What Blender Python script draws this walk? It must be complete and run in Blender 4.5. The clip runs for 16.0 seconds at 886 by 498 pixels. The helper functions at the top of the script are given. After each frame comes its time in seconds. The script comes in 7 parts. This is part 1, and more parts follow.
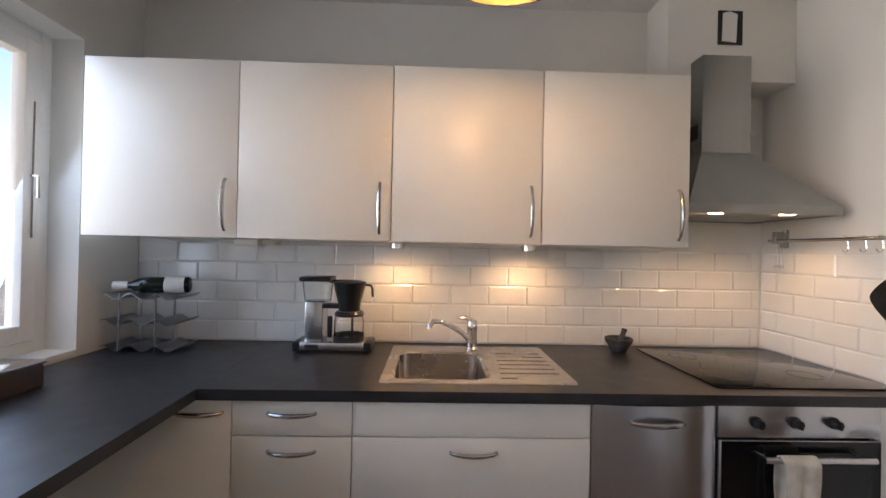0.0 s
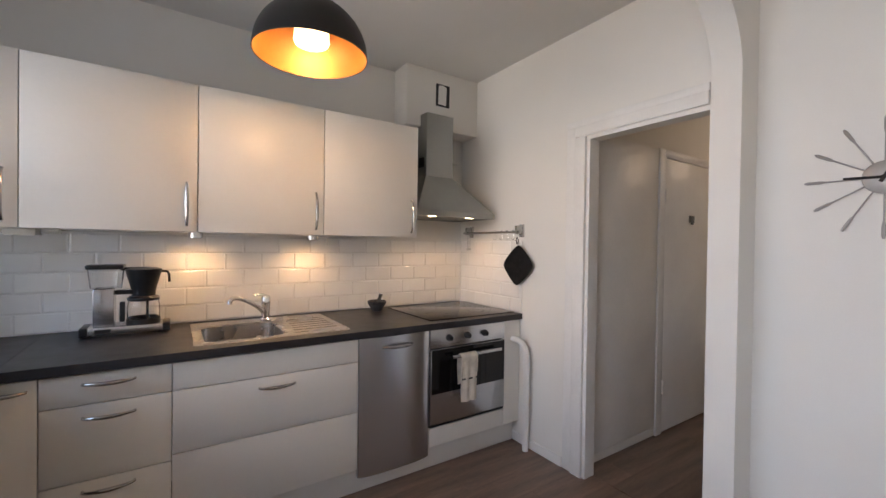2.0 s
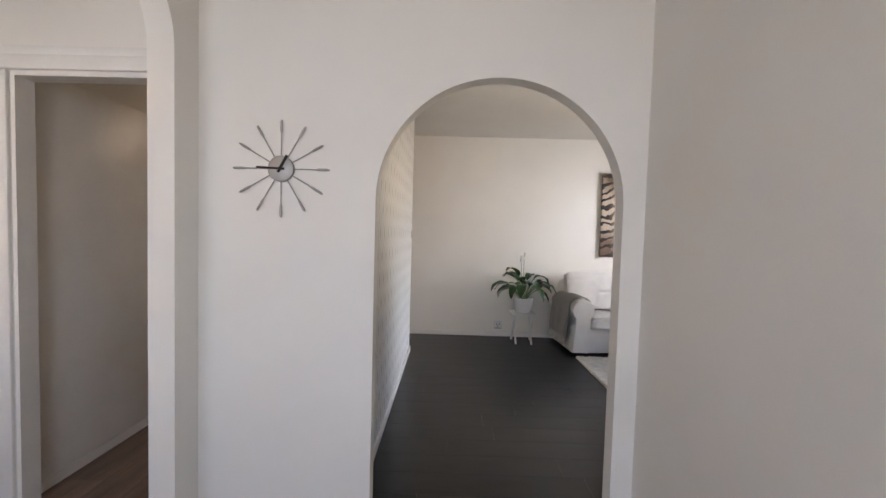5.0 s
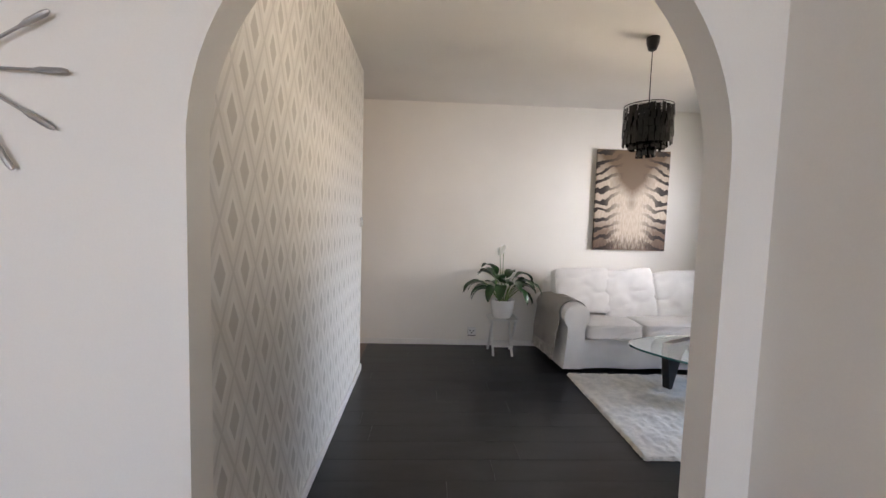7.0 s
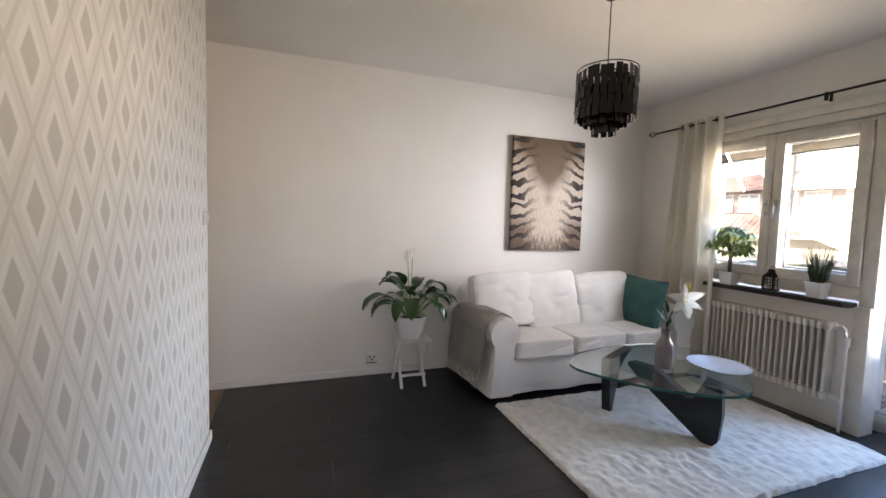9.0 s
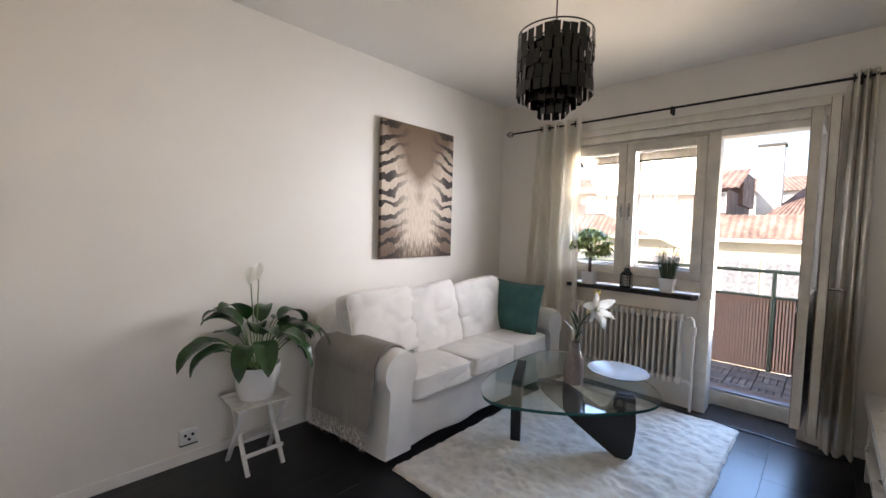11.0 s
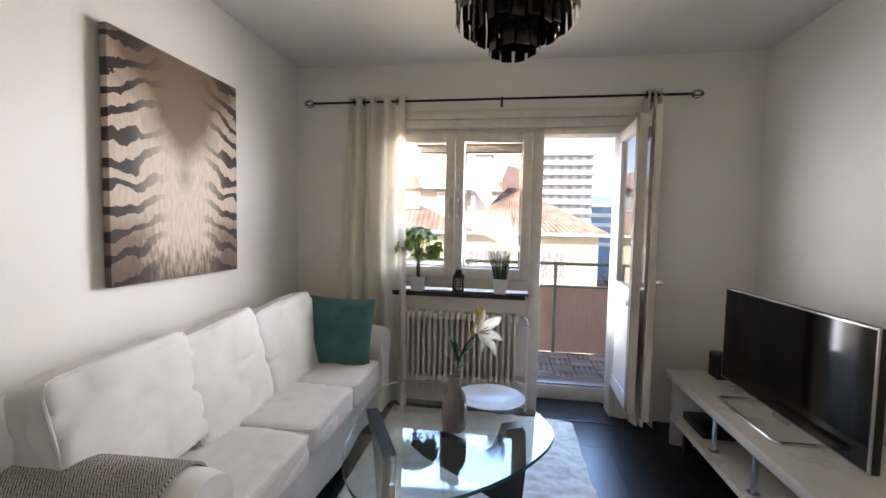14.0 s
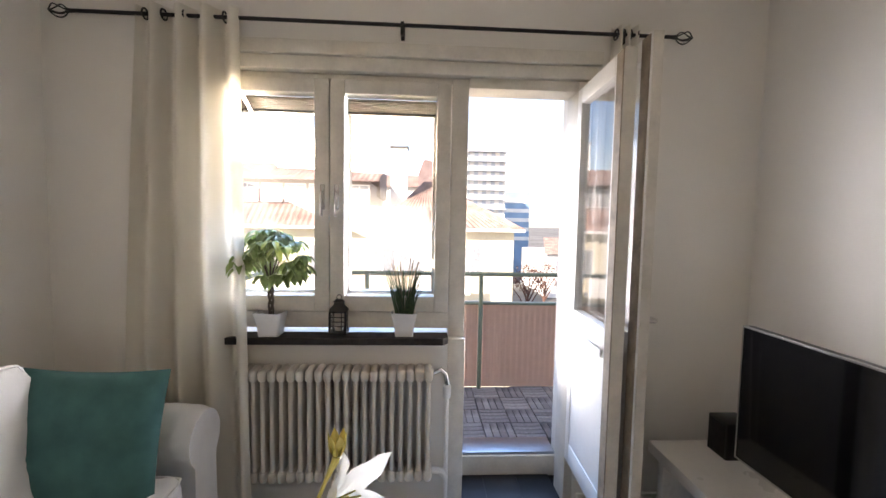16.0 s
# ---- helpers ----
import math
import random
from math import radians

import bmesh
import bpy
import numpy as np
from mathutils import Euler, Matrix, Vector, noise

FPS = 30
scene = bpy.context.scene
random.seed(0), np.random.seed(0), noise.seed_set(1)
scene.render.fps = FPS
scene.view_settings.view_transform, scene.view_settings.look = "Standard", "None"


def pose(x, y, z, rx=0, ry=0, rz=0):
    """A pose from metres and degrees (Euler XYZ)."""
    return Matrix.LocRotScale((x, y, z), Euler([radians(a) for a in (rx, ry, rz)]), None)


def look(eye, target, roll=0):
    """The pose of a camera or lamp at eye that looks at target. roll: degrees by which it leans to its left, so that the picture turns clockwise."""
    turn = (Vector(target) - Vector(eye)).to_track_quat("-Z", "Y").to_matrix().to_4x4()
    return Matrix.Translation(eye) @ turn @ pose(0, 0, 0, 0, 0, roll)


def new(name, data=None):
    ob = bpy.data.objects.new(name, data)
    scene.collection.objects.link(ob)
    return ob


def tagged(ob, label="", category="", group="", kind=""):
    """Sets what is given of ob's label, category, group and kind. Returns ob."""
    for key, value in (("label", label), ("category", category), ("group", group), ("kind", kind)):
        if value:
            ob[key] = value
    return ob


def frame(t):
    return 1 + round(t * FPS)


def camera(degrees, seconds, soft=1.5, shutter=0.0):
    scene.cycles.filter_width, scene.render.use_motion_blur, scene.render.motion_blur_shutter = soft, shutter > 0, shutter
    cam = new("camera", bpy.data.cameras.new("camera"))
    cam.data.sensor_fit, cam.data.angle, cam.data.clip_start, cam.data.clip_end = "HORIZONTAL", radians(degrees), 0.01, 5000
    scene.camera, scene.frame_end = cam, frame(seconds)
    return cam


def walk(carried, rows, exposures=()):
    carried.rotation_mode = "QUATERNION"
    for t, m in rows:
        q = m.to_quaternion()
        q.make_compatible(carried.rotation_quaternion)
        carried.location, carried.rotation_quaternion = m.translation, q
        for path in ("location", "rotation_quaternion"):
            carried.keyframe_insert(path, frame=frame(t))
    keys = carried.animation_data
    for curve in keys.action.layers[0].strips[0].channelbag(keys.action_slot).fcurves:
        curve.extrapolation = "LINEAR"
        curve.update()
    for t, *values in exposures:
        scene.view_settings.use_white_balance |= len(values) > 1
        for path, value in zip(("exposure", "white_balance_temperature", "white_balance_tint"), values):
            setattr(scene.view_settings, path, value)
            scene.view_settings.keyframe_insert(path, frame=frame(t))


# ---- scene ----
cam = camera(95.2, 16.0)
PATH = [
    (0, (0.252, -0.562, 1.379), (0.306, 1.437, 1.391), 1.2),
    (0.5, (0.177, -0.697, 1.378), (0.534, 1.271, 1.380), 1.1),
    (1, (0.123, -0.868, 1.354), (0.656, 1.060, 1.360), 1.0),
    (1.5, (0.033, -1.043, 1.357), (0.814, 0.798, 1.352), 0.9),
    (2, (-0.008, -1.205, 1.369), (1.100, 0.460, 1.349), 0.8),
    (2.5, (0.004, -1.370, 1.391), (1.391, 0.070, 1.354), 1.0),
    (3, (-0.007, -1.478, 1.380), (1.623, -0.321, 1.343), 1.2),
    (3.5, (-0.010, -1.546, 1.380), (1.809, -0.715, 1.338), 1.4),
    (4, (0.035, -1.566, 1.372), (1.985, -1.125, 1.328), 1.4),
    (4.5, (0.101, -1.593, 1.362), (2.094, -1.434, 1.291), 1.4),
    (5, (0.242, -1.627, 1.369), (2.240, -1.597, 1.282), 1.6),
    (7.5, (1.450, -1.782, 1.369), (3.441, -1.896, 1.221), 1.7),
    (8, (1.671, -1.793, 1.372), (3.658, -1.965, 1.223), 1.7),
    (8.5, (1.902, -1.755, 1.369), (3.866, -2.105, 1.224), 1.6),
    (9, (2.126, -1.711, 1.347), (4.007, -2.376, 1.213), 1.7),
    (9.5, (2.363, -1.728, 1.352), (4.141, -2.634, 1.223), 1.6),
    (12, (3.425, -1.635, 1.358), (4.440, -3.355, 1.256), 1.4),
    (12.5, (3.578, -1.680, 1.346), (4.406, -3.497, 1.243), 1.3),
    (13, (3.700, -1.799, 1.351), (4.404, -3.668, 1.249), 1.2),
    (13.5, (3.839, -1.947, 1.365), (4.371, -3.872, 1.257), 1.2),
    (14, (3.923, -2.144, 1.379), (4.221, -4.118, 1.269), 1.2),
    (14.5, (3.964, -2.417, 1.391), (4.065, -4.411, 1.276), 1.1),
    (15, (3.975, -2.702, 1.400), (3.968, -4.698, 1.280), 1.2),
    (15.5, (3.942, -2.999, 1.405), (3.862, -4.993, 1.284), 1.2),
    (16, (3.866, -3.268, 1.427), (3.762, -5.261, 1.299), 1.1),
]
EXPOSURES = [(0.0, 1.45, 6600, 20), (9.0, 1.42, 6700, 20), (14.0, 1.38, 6750, 20), (16.0, 1.65, 6850, 21)]
walk(cam, [(t, look(eye, target, roll)) for t, eye, target, roll in PATH], EXPOSURES)

# ---- world, sun, window light, exposure ----
world = bpy.data.worlds.new("sky")
scene.world = world
world.use_nodes = True
wn = world.node_tree.nodes
sky = wn.new("ShaderNodeTexSky")
sky.sky_type, sky.sun_disc = "NISHITA", False
sky.sun_elevation, sky.sun_rotation = radians(33), radians(48)
world.node_tree.links.new(sky.outputs[0], wn["Background"].inputs[0])
wn["Background"].inputs[1].default_value = 0.15


def lamp(name, kind, m, energy, color=(1, 1, 1), **more):
    d = bpy.data.lights.new(name, kind)
    d.energy, d.color = energy, color
    for k, v in more.items():
        if k == "size":
            d.shape, d.size, d.size_y = "RECTANGLE", v[0], v[1]
        elif k == "radius":
            d.shadow_soft_size = v
        elif k == "angle":
            d.angle = radians(v)
        elif k == "spread":
            d.spread = radians(v)
        elif k == "cone":
            d.spot_size, d.spot_blend = radians(v), 0.7
    ob = new(name, d)
    ob.matrix_world = m
    return ob


lamp("sun", "SUN", look((6, 6, 5.5), (0, 0, 0)), 5.0, (1.0, 0.93, 0.82), angle=0.5)
WARM = (1.0, 0.62, 0.28)
BLUE = (0.58, 0.77, 1.0)
DAY = (0.86, 0.93, 1.0)
SUNLIT = (1.0, 0.89, 0.68)
SKYBLUE = (0.30, 0.56, 1.0)
# daylight of the openings: blue from the sky downwards, warm from sunlit ground and roofs upwards
lamp("daylight_kitchen_sky", "AREA", look((-1.50, 0.5, 1.6), (0.6, 0.1, 0.55)), 6.0, (0.50, 0.72, 1.0), size=(1.35, 1.2))
lamp("daylight_kitchen_ground", "AREA", look((-1.50, 0.5, 1.6), (2.0, 0.9, 2.1)), 2.2, SUNLIT, size=(1.3, 1.2), spread=75)
# the dining window is unseen; these two are added to light the clock wall
lamp("daylight_dining_sky", "AREA", look((-1.50, -1.5, 1.6), (1, -1.5, 0.55)), 5.6, (0.48, 0.70, 1.0), size=(1.3, 1.2), spread=120)
lamp("daylight_dining_ground", "AREA", look((-1.50, -1.5, 1.6), (1, -1.5, 2.3)), 3.8, (1.0, 0.84, 0.56), size=(1.3, 1.2), spread=120)
lamp("daylight_window_up", "AREA", look((4.30, -5.38, 1.55), (3.9, -4.20, 2.45)), 2.3, SUNLIT, size=(1.0, 1.0), spread=85)
lamp("daylight_window_side", "AREA", look((4.30, -5.38, 1.55), (5.40, -4.10, 1.45)), 9.0, DAY, size=(1.0, 1.0), spread=80)
lamp("daylight_window_down", "AREA", look((4.30, -5.38, 1.32), (4.20, -4.30, 0.25)), 2.2, SKYBLUE, size=(1.0, 0.5), spread=75)
lamp("daylight_door_up", "AREA", look((3.38, -5.40, 1.25), (5.2, -2.3, 2.0)), 2.3, (1.0, 0.84, 0.60), size=(0.52, 1.3), spread=80)
lamp("daylight_door_side", "AREA", look((3.38, -5.40, 1.25), (2.0, -4.40, 1.3)), 2.3, DAY, size=(0.52, 1.3), spread=70)
lamp("daylight_door_down", "AREA", look((3.38, -5.40, 0.85), (3.5, -4.30, -0.2)), 1.8, SKYBLUE, size=(0.52, 0.9), spread=75)
lamp("daylight_window_far", "AREA", look((4.30, -5.38, 1.86), (3.25, -1.60, 2.4)), 4.0, SUNLIT, size=(1.0, 0.36), spread=40)
lamp("daylight_door_far", "AREA", look((3.38, -5.40, 1.00), (4.3, -1.30, 0.5)), 2.4, (0.72, 0.86, 1.0), size=(0.52, 0.9), spread=40)
# lamps that are lit; the hall one is an unseen warm fill, added
lamp("hall_fill", "POINT", pose(4.3, -0.35, 2.42), 1.8, (1.0, 0.78, 0.56), radius=0.10)
lamp("kitchen_bulb", "POINT", pose(0.425, 0.37, 2.09), 3.4, WARM, radius=0.04)
for sx in (0.09, 0.71):
    lamp("counter_spot_light", "SPOT", look((sx, 1.36, 1.385), (sx, 1.46, 0.9)), 1.8, WARM, cone=150, radius=0.03)
for sx in (1.45, 1.76):
    lamp("hood_light", "SPOT", look((sx, 1.20, 1.555), (sx + 0.03, 1.25, 0.9)), 1.4, WARM, cone=130, radius=0.02)

# ---- own helpers ----


def box(bm, x0, x1, y0, y1, z0, z1, bevel=0.0, seg=2):
    made = bmesh.ops.create_cube(bm, size=1.0, matrix=Matrix.Translation(((x0 + x1) / 2, (y0 + y1) / 2, (z0 + z1) / 2)) @ Matrix.Diagonal((abs(x1 - x0), abs(y1 - y0), abs(z1 - z0), 1)))
    if bevel:
        edges = list({e for v in made["verts"] for e in v.link_edges})
        bmesh.ops.bevel(bm, geom=edges, offset=bevel, segments=seg, affect="EDGES", profile=0.5)
    return bm


def B(*a, bevel=0.0, seg=2):
    return box(bmesh.new(), *a, bevel=bevel, seg=seg)


def basis(d):
    d = Vector(d).normalized()
    u = d.orthogonal().normalized()
    return u, d.cross(u)


def tube(bm, pts, r, seg=10, caps=True, flat=1.0):
    """A round tube along points; r a number or one for each point."""
    pts = [Vector(p) for p in pts]
    rs = r if isinstance(r, (list, tuple)) else [r] * len(pts)
    rings, u = [], None
    for i, p in enumerate(pts):
        d = (pts[min(i + 1, len(pts) - 1)] - pts[max(i - 1, 0)]).normalized()
        if u is None:
            u = d.orthogonal().normalized()
        u = (u - d * u.dot(d)).normalized()
        v = d.cross(u)
        rings.append([bm.verts.new(p + (u * math.cos(a) + v * math.sin(a) * flat) * rs[i]) for a in (2 * math.pi * k / seg for k in range(seg))])
    for a, b in zip(rings, rings[1:]):
        for k in range(seg):
            bm.faces.new((a[k], a[(k + 1) % seg], b[(k + 1) % seg], b[k]))
    if caps:
        bm.faces.new(rings[0][::-1])
        bm.faces.new(rings[-1])
    return bm


def lathe(bm, prof, cx=0, cy=0, cz=0, seg=24, sx=1.0, sy=1.0):
    """Turn (radius, height) pairs about the upright axis."""
    rings = []
    for r, z in prof:
        if r < 1e-5:
            rings.append([bm.verts.new((cx, cy, cz + z))])
        else:
            rings.append([bm.verts.new((cx + sx * r * math.cos(a), cy + sy * r * math.sin(a), cz + z)) for a in (2 * math.pi * k / seg for k in range(seg))])
    for a, b in zip(rings, rings[1:]):
        for k in range(seg):
            k2 = (k + 1) % seg
            q = [a[0] if len(a) == 1 else a[k]] + ([] if len(a) == 1 else [a[k2]]) + [b[0] if len(b) == 1 else b[k2]] + ([] if len(b) == 1 else [b[k]])
            if len(q) > 2:
                bm.faces.new(q)
    return bm


def prism(bm, outline, axis, c0, c1):
    """Push a flat outline, pairs of numbers, along an axis from c0 to c1."""
    def at(p, c):
        return {"x": (c, p[0], p[1]), "y": (p[0], c, p[1]), "z": (p[0], p[1], c)}[axis]
    a = [bm.verts.new(at(p, c0)) for p in outline]
    b = [bm.verts.new(at(p, c1)) for p in outline]
    bm.faces.new(a), bm.faces.new(b[::-1])
    n = len(a)
    for k in range(n):
        bm.faces.new((a[k], b[k], b[(k + 1) % n], a[(k + 1) % n]))
    bmesh.ops.recalc_face_normals(bm, faces=bm.faces[:])
    return bm


def mesh_of(name, bm, material, smooth=None):
    bmesh.ops.recalc_face_normals(bm, faces=bm.faces[:])
    me = bpy.data.meshes.new(name)
    bm.to_mesh(me)
    bm.free()
    if material:
        me.materials.append(material)
    if smooth is not None:
        me.polygons.foreach_set("use_smooth", [True] * len(me.polygons))
        me.set_sharp_from_angle(angle=radians(smooth))
    return me


def part(name, bm, material, parent=None, label="", smooth=35):
    ob = new(name, mesh_of(name, bm, material, smooth))
    if parent:
        ob.parent = parent
    return tagged(ob, label)


def thing(name, m, label, category, group="", kind=""):
    ob = new(name)
    ob.empty_display_size = 0.1
    ob.matrix_world = m
    return tagged(ob, label, category, group, kind)


def solid(name, bm, material, label, category="", kind="", group="", smooth=35, m=None):
    ob = new(name, mesh_of(name, bm, material, smooth))
    if m is not None:
        ob.matrix_world = m
    return tagged(ob, label, category, group, kind)


# ---- materials ----


def mat(name, color, rough=0.5, metal=0.0, var=0.08, scale=6.0, fine=60.0, bump=0.1, spec=0.5, color2=None, random=0.0, stretch=None, **inputs):
    """A surface with stains at one scale and grain at another."""
    m = bpy.data.materials.new(name)
    m.use_nodes = True
    n, l = m.node_tree.nodes, m.node_tree.links
    b = n["Principled BSDF"]
    co = n.new("ShaderNodeTexCoord").outputs["Object"]
    if stretch:
        mp = n.new("ShaderNodeMapping")
        mp.inputs["Scale"].default_value = stretch
        l.new(co, mp.inputs[0])
        co = mp.outputs[0]
    n1, n2 = n.new("ShaderNodeTexNoise"), n.new("ShaderNodeTexNoise")
    n1.inputs["Scale"].default_value, n2.inputs["Scale"].default_value = scale, fine
    n1.inputs["Detail"].default_value, n2.inputs["Detail"].default_value = 4, 3
    l.new(co, n1.inputs["Vector"]), l.new(co, n2.inputs["Vector"])
    mix = n.new("ShaderNodeMix")
    mix.data_type = "RGBA"
    c2 = color2 or tuple(c * (1 - 2 * var) for c in color)
    mix.inputs[6].default_value, mix.inputs[7].default_value = (*[min(1, c * (1 + var * 0.5)) for c in color], 1), (*c2, 1)
    add = n.new("ShaderNodeMath")
    add.operation = "MULTIPLY_ADD"
    l.new(n2.outputs[0], add.inputs[0])
    add.inputs[1].default_value = 0.4
    l.new(n1.outputs[0], add.inputs[2])
    ramp = n.new("ShaderNodeMapRange")
    ramp.inputs["From Min"].default_value, ramp.inputs["From Max"].default_value = 0.5, 0.9
    l.new(add.outputs[0], ramp.inputs["Value"])
    l.new(ramp.outputs[0], mix.inputs[0])
    out = mix.outputs[2]
    if random:
        info, hsv = n.new("ShaderNodeObjectInfo"), n.new("ShaderNodeHueSaturation")
        r = n.new("ShaderNodeMapRange")
        r.inputs["To Min"].default_value, r.inputs["To Max"].default_value = 1 - random, 1 + random
        l.new(info.outputs["Random"], r.inputs["Value"]), l.new(r.outputs[0], hsv.inputs["Value"]), l.new(out, hsv.inputs["Color"])
        out = hsv.outputs[0]
    l.new(out, b.inputs["Base Color"])
    rr = n.new("ShaderNodeMapRange")
    rr.inputs["To Min"].default_value, rr.inputs["To Max"].default_value = max(0, rough * 0.88), min(1, rough * 1.12)
    l.new(n1.outputs[0], rr.inputs["Value"]), l.new(rr.outputs[0], b.inputs["Roughness"])
    b.inputs["Metallic"].default_value = metal
    b.inputs["Specular IOR Level"].default_value = spec
    for k, v in inputs.items():
        b.inputs[k.replace("_", " ")].default_value = v
    if bump:
        bp = n.new("ShaderNodeBump")
        bp.inputs["Strength"].default_value, bp.inputs["Distance"].default_value = bump, 0.004
        l.new(n2.outputs[0], bp.inputs["Height"]), l.new(bp.outputs[0], b.inputs["Normal"])
    return m


def glow(name, color, strength):
    m = bpy.data.materials.new(name)
    m.use_nodes = True
    b = m.node_tree.nodes["Principled BSDF"]
    b.inputs["Base Color"].default_value = (*color, 1)
    b.inputs["Emission Color"].default_value, b.inputs["Emission Strength"].default_value = (*color, 1), strength
    return m


def clear(name, color=(1, 1, 1), rough=0.0, ior=1.45):
    m = bpy.data.materials.new(name)
    m.use_nodes = True
    b = m.node_tree.nodes["Principled BSDF"]
    b.inputs["Base Color"].default_value = (*color, 1)
    b.inputs["Transmission Weight"].default_value, b.inputs["Roughness"].default_value, b.inputs["IOR"].default_value = 1.0, rough, ior
    return m


M_WALL = mat("white_wall_paint", (0.80, 0.77, 0.71), 0.62, var=0.02, scale=1.6, fine=220, bump=0.05)
M_CEIL = mat("white_ceiling_paint", (0.72, 0.70, 0.66), 0.8, var=0.02, scale=2, fine=160, bump=0.06)
M_TRIM = mat("white_gloss_trim", (0.80, 0.78, 0.74), 0.35, var=0.03, scale=4, fine=60, bump=0.05)
M_CAB = mat("white_cabinet_lacquer", (0.78, 0.75, 0.69), 0.33, var=0.015, scale=3, fine=90, bump=0.01)
M_TOP = mat("dark_laminate_worktop", (0.022, 0.022, 0.026), 0.36, var=0.2, scale=14, fine=240, bump=0.06)
M_STEEL = mat("brushed_steel", (0.60, 0.61, 0.63), 0.25, 1.0, var=0.006, scale=0.25, fine=1.2, bump=0.0, stretch=(20, 20, 1), Anisotropic=0.55, Anisotropic_Rotation=0.25)
M_HOODSTEEL = mat("satin_hood_steel", (0.34, 0.345, 0.33), 0.36, 1.0, var=0.02, scale=0.5, fine=3, bump=0.0, stretch=(20, 20, 1))
M_CHROME = mat("chrome", (0.75, 0.75, 0.75), 0.12, 1.0, var=0.03, bump=0)
M_TILE = mat("white_glazed_tile", (0.80, 0.78, 0.74), 0.10, var=0.02, scale=5, fine=14, bump=0.04, random=0.02, spec=0.6)
M_GROUT = mat("light_grout", (0.77, 0.75, 0.71), 0.9, var=0.06, bump=0.2)
M_BLACK = mat("black_plastic", (0.012, 0.012, 0.013), 0.3, var=0.1, bump=0.02)
M_BLKGLASS = mat("black_glass", (0.006, 0.006, 0.007), 0.06, var=0.1, bump=0)
M_HOB = mat("glass_ceramic_hob", (0.010, 0.009, 0.009), 0.09, var=0.2, scale=8, bump=0.0)
M_GLASS = clear("window_glass")
M_DARKFLOOR = mat("dark_grey_laminate", (0.015, 0.015, 0.017), 0.30, var=0.28, scale=2.2, fine=24, bump=0.03, stretch=(4, 0.8, 1), random=0.10, spec=0.4)
M_BROWNFLOOR = mat("brown_wood_laminate", (0.20, 0.135, 0.10), 0.42, var=0.25, scale=2.0, fine=30, bump=0.10, stretch=(0.8, 7, 1), random=0.2)
M_FLOORJOINT = mat("floor_joint", (0.012, 0.012, 0.012), 0.8, var=0.1)

# ---- the large structure ----
KX0, KX1, KY1 = -1.25, 2.01, 1.555      # kitchen: window wall, inner wall, sink wall
DY0 = -2.47                              # wall south of the dining space
LX0, LX1, LY0, LY1 = 2.20, 5.58, -5.22, -1.205   # living room
KH, LH = 2.67, 2.61
HX0 = 2.095                               # far side of the inner wall

# floors: screed below, boards laid on it at the end of the file
solid("floor_kitchen", B(-1.7, 2.1, -2.6, 1.7, -0.12, -0.012), M_FLOORJOINT, "dark screed under the brown laminate boards", kind="structure")
solid("floor_living", B(2.1, 5.7, -5.50, -1.165, -0.12, -0.012), M_FLOORJOINT, "dark screed under the dark grey laminate boards", kind="structure")
solid("floor_hall", B(2.1, 5.7, -1.165, 0.5, -0.12, -0.012), M_FLOORJOINT, "dark screed under the hall's laminate boards", kind="structure")

solid("ceiling_kitchen", B(-1.7, 2.05, -2.6, 1.7, KH, KH + 0.2), M_CEIL, "off-white painted kitchen ceiling", kind="structure")
solid("ceiling_living", B(2.05, 5.75, -5.6, -1.14, LH, LH + 0.26), M_CEIL, "off-white painted living room ceiling", kind="structure")
solid("ceiling_hall", B(2.05, 5.75, -1.14, 0.6, LH, LH + 0.26), M_CEIL, "off-white painted hall ceiling", kind="structure")

# sink wall, and window wall with its two openings
solid("wall_kitchen_north", B(-1.7, 2.2, KY1, KY1 + 0.15, 0, KH + 0.1), M_WALL, "white painted kitchen wall", kind="structure")
bm = bmesh.new()
# W2 is an unseen opening, assumed for the blue daylight on the clock wall
W1, W2 = (-0.20, 1.20), (-2.15, -0.85)
for y0, y1 in ((-2.6, W2[0]), (W2[1], W1[0]), (W1[1], KY1)):
    box(bm, KX0 - 0.30, KX0, y0, y1, 0, KH)
for y0, y1 in (W1, W2):
    box(bm, KX0 - 0.30, KX0, y0, y1, 0, 0.93)
    box(bm, KX0 - 0.30, KX0, y0, y1, 2.25, KH)
solid("wall_kitchen_west", bm, M_WALL, "white painted outer wall with window recesses", kind="structure")

# inner wall: hall doorway and round arch cut through it
A0, A1, ATOP = -2.375, -1.30, 2.035
AR = (A1 - A0) / 2
arc = [((A0 + A1) / 2 + AR * math.cos(a), ATOP - AR + AR * math.sin(a)) for a in (math.pi * k / 40 for k in range(41))]
outline = [(-2.6, 0), (A0, 0)] + arc[::-1] + [(A1, 0), (-0.34, 0), (-0.34, 2.02), (0.315, 2.02), (0.315, 0), (KY1, 0), (KY1, KH), (-2.6, KH)]
solid("wall_inner", prism(bmesh.new(), outline, "x", KX1, HX0), M_WALL, "white painted wall with a round arch and a doorway", kind="structure")

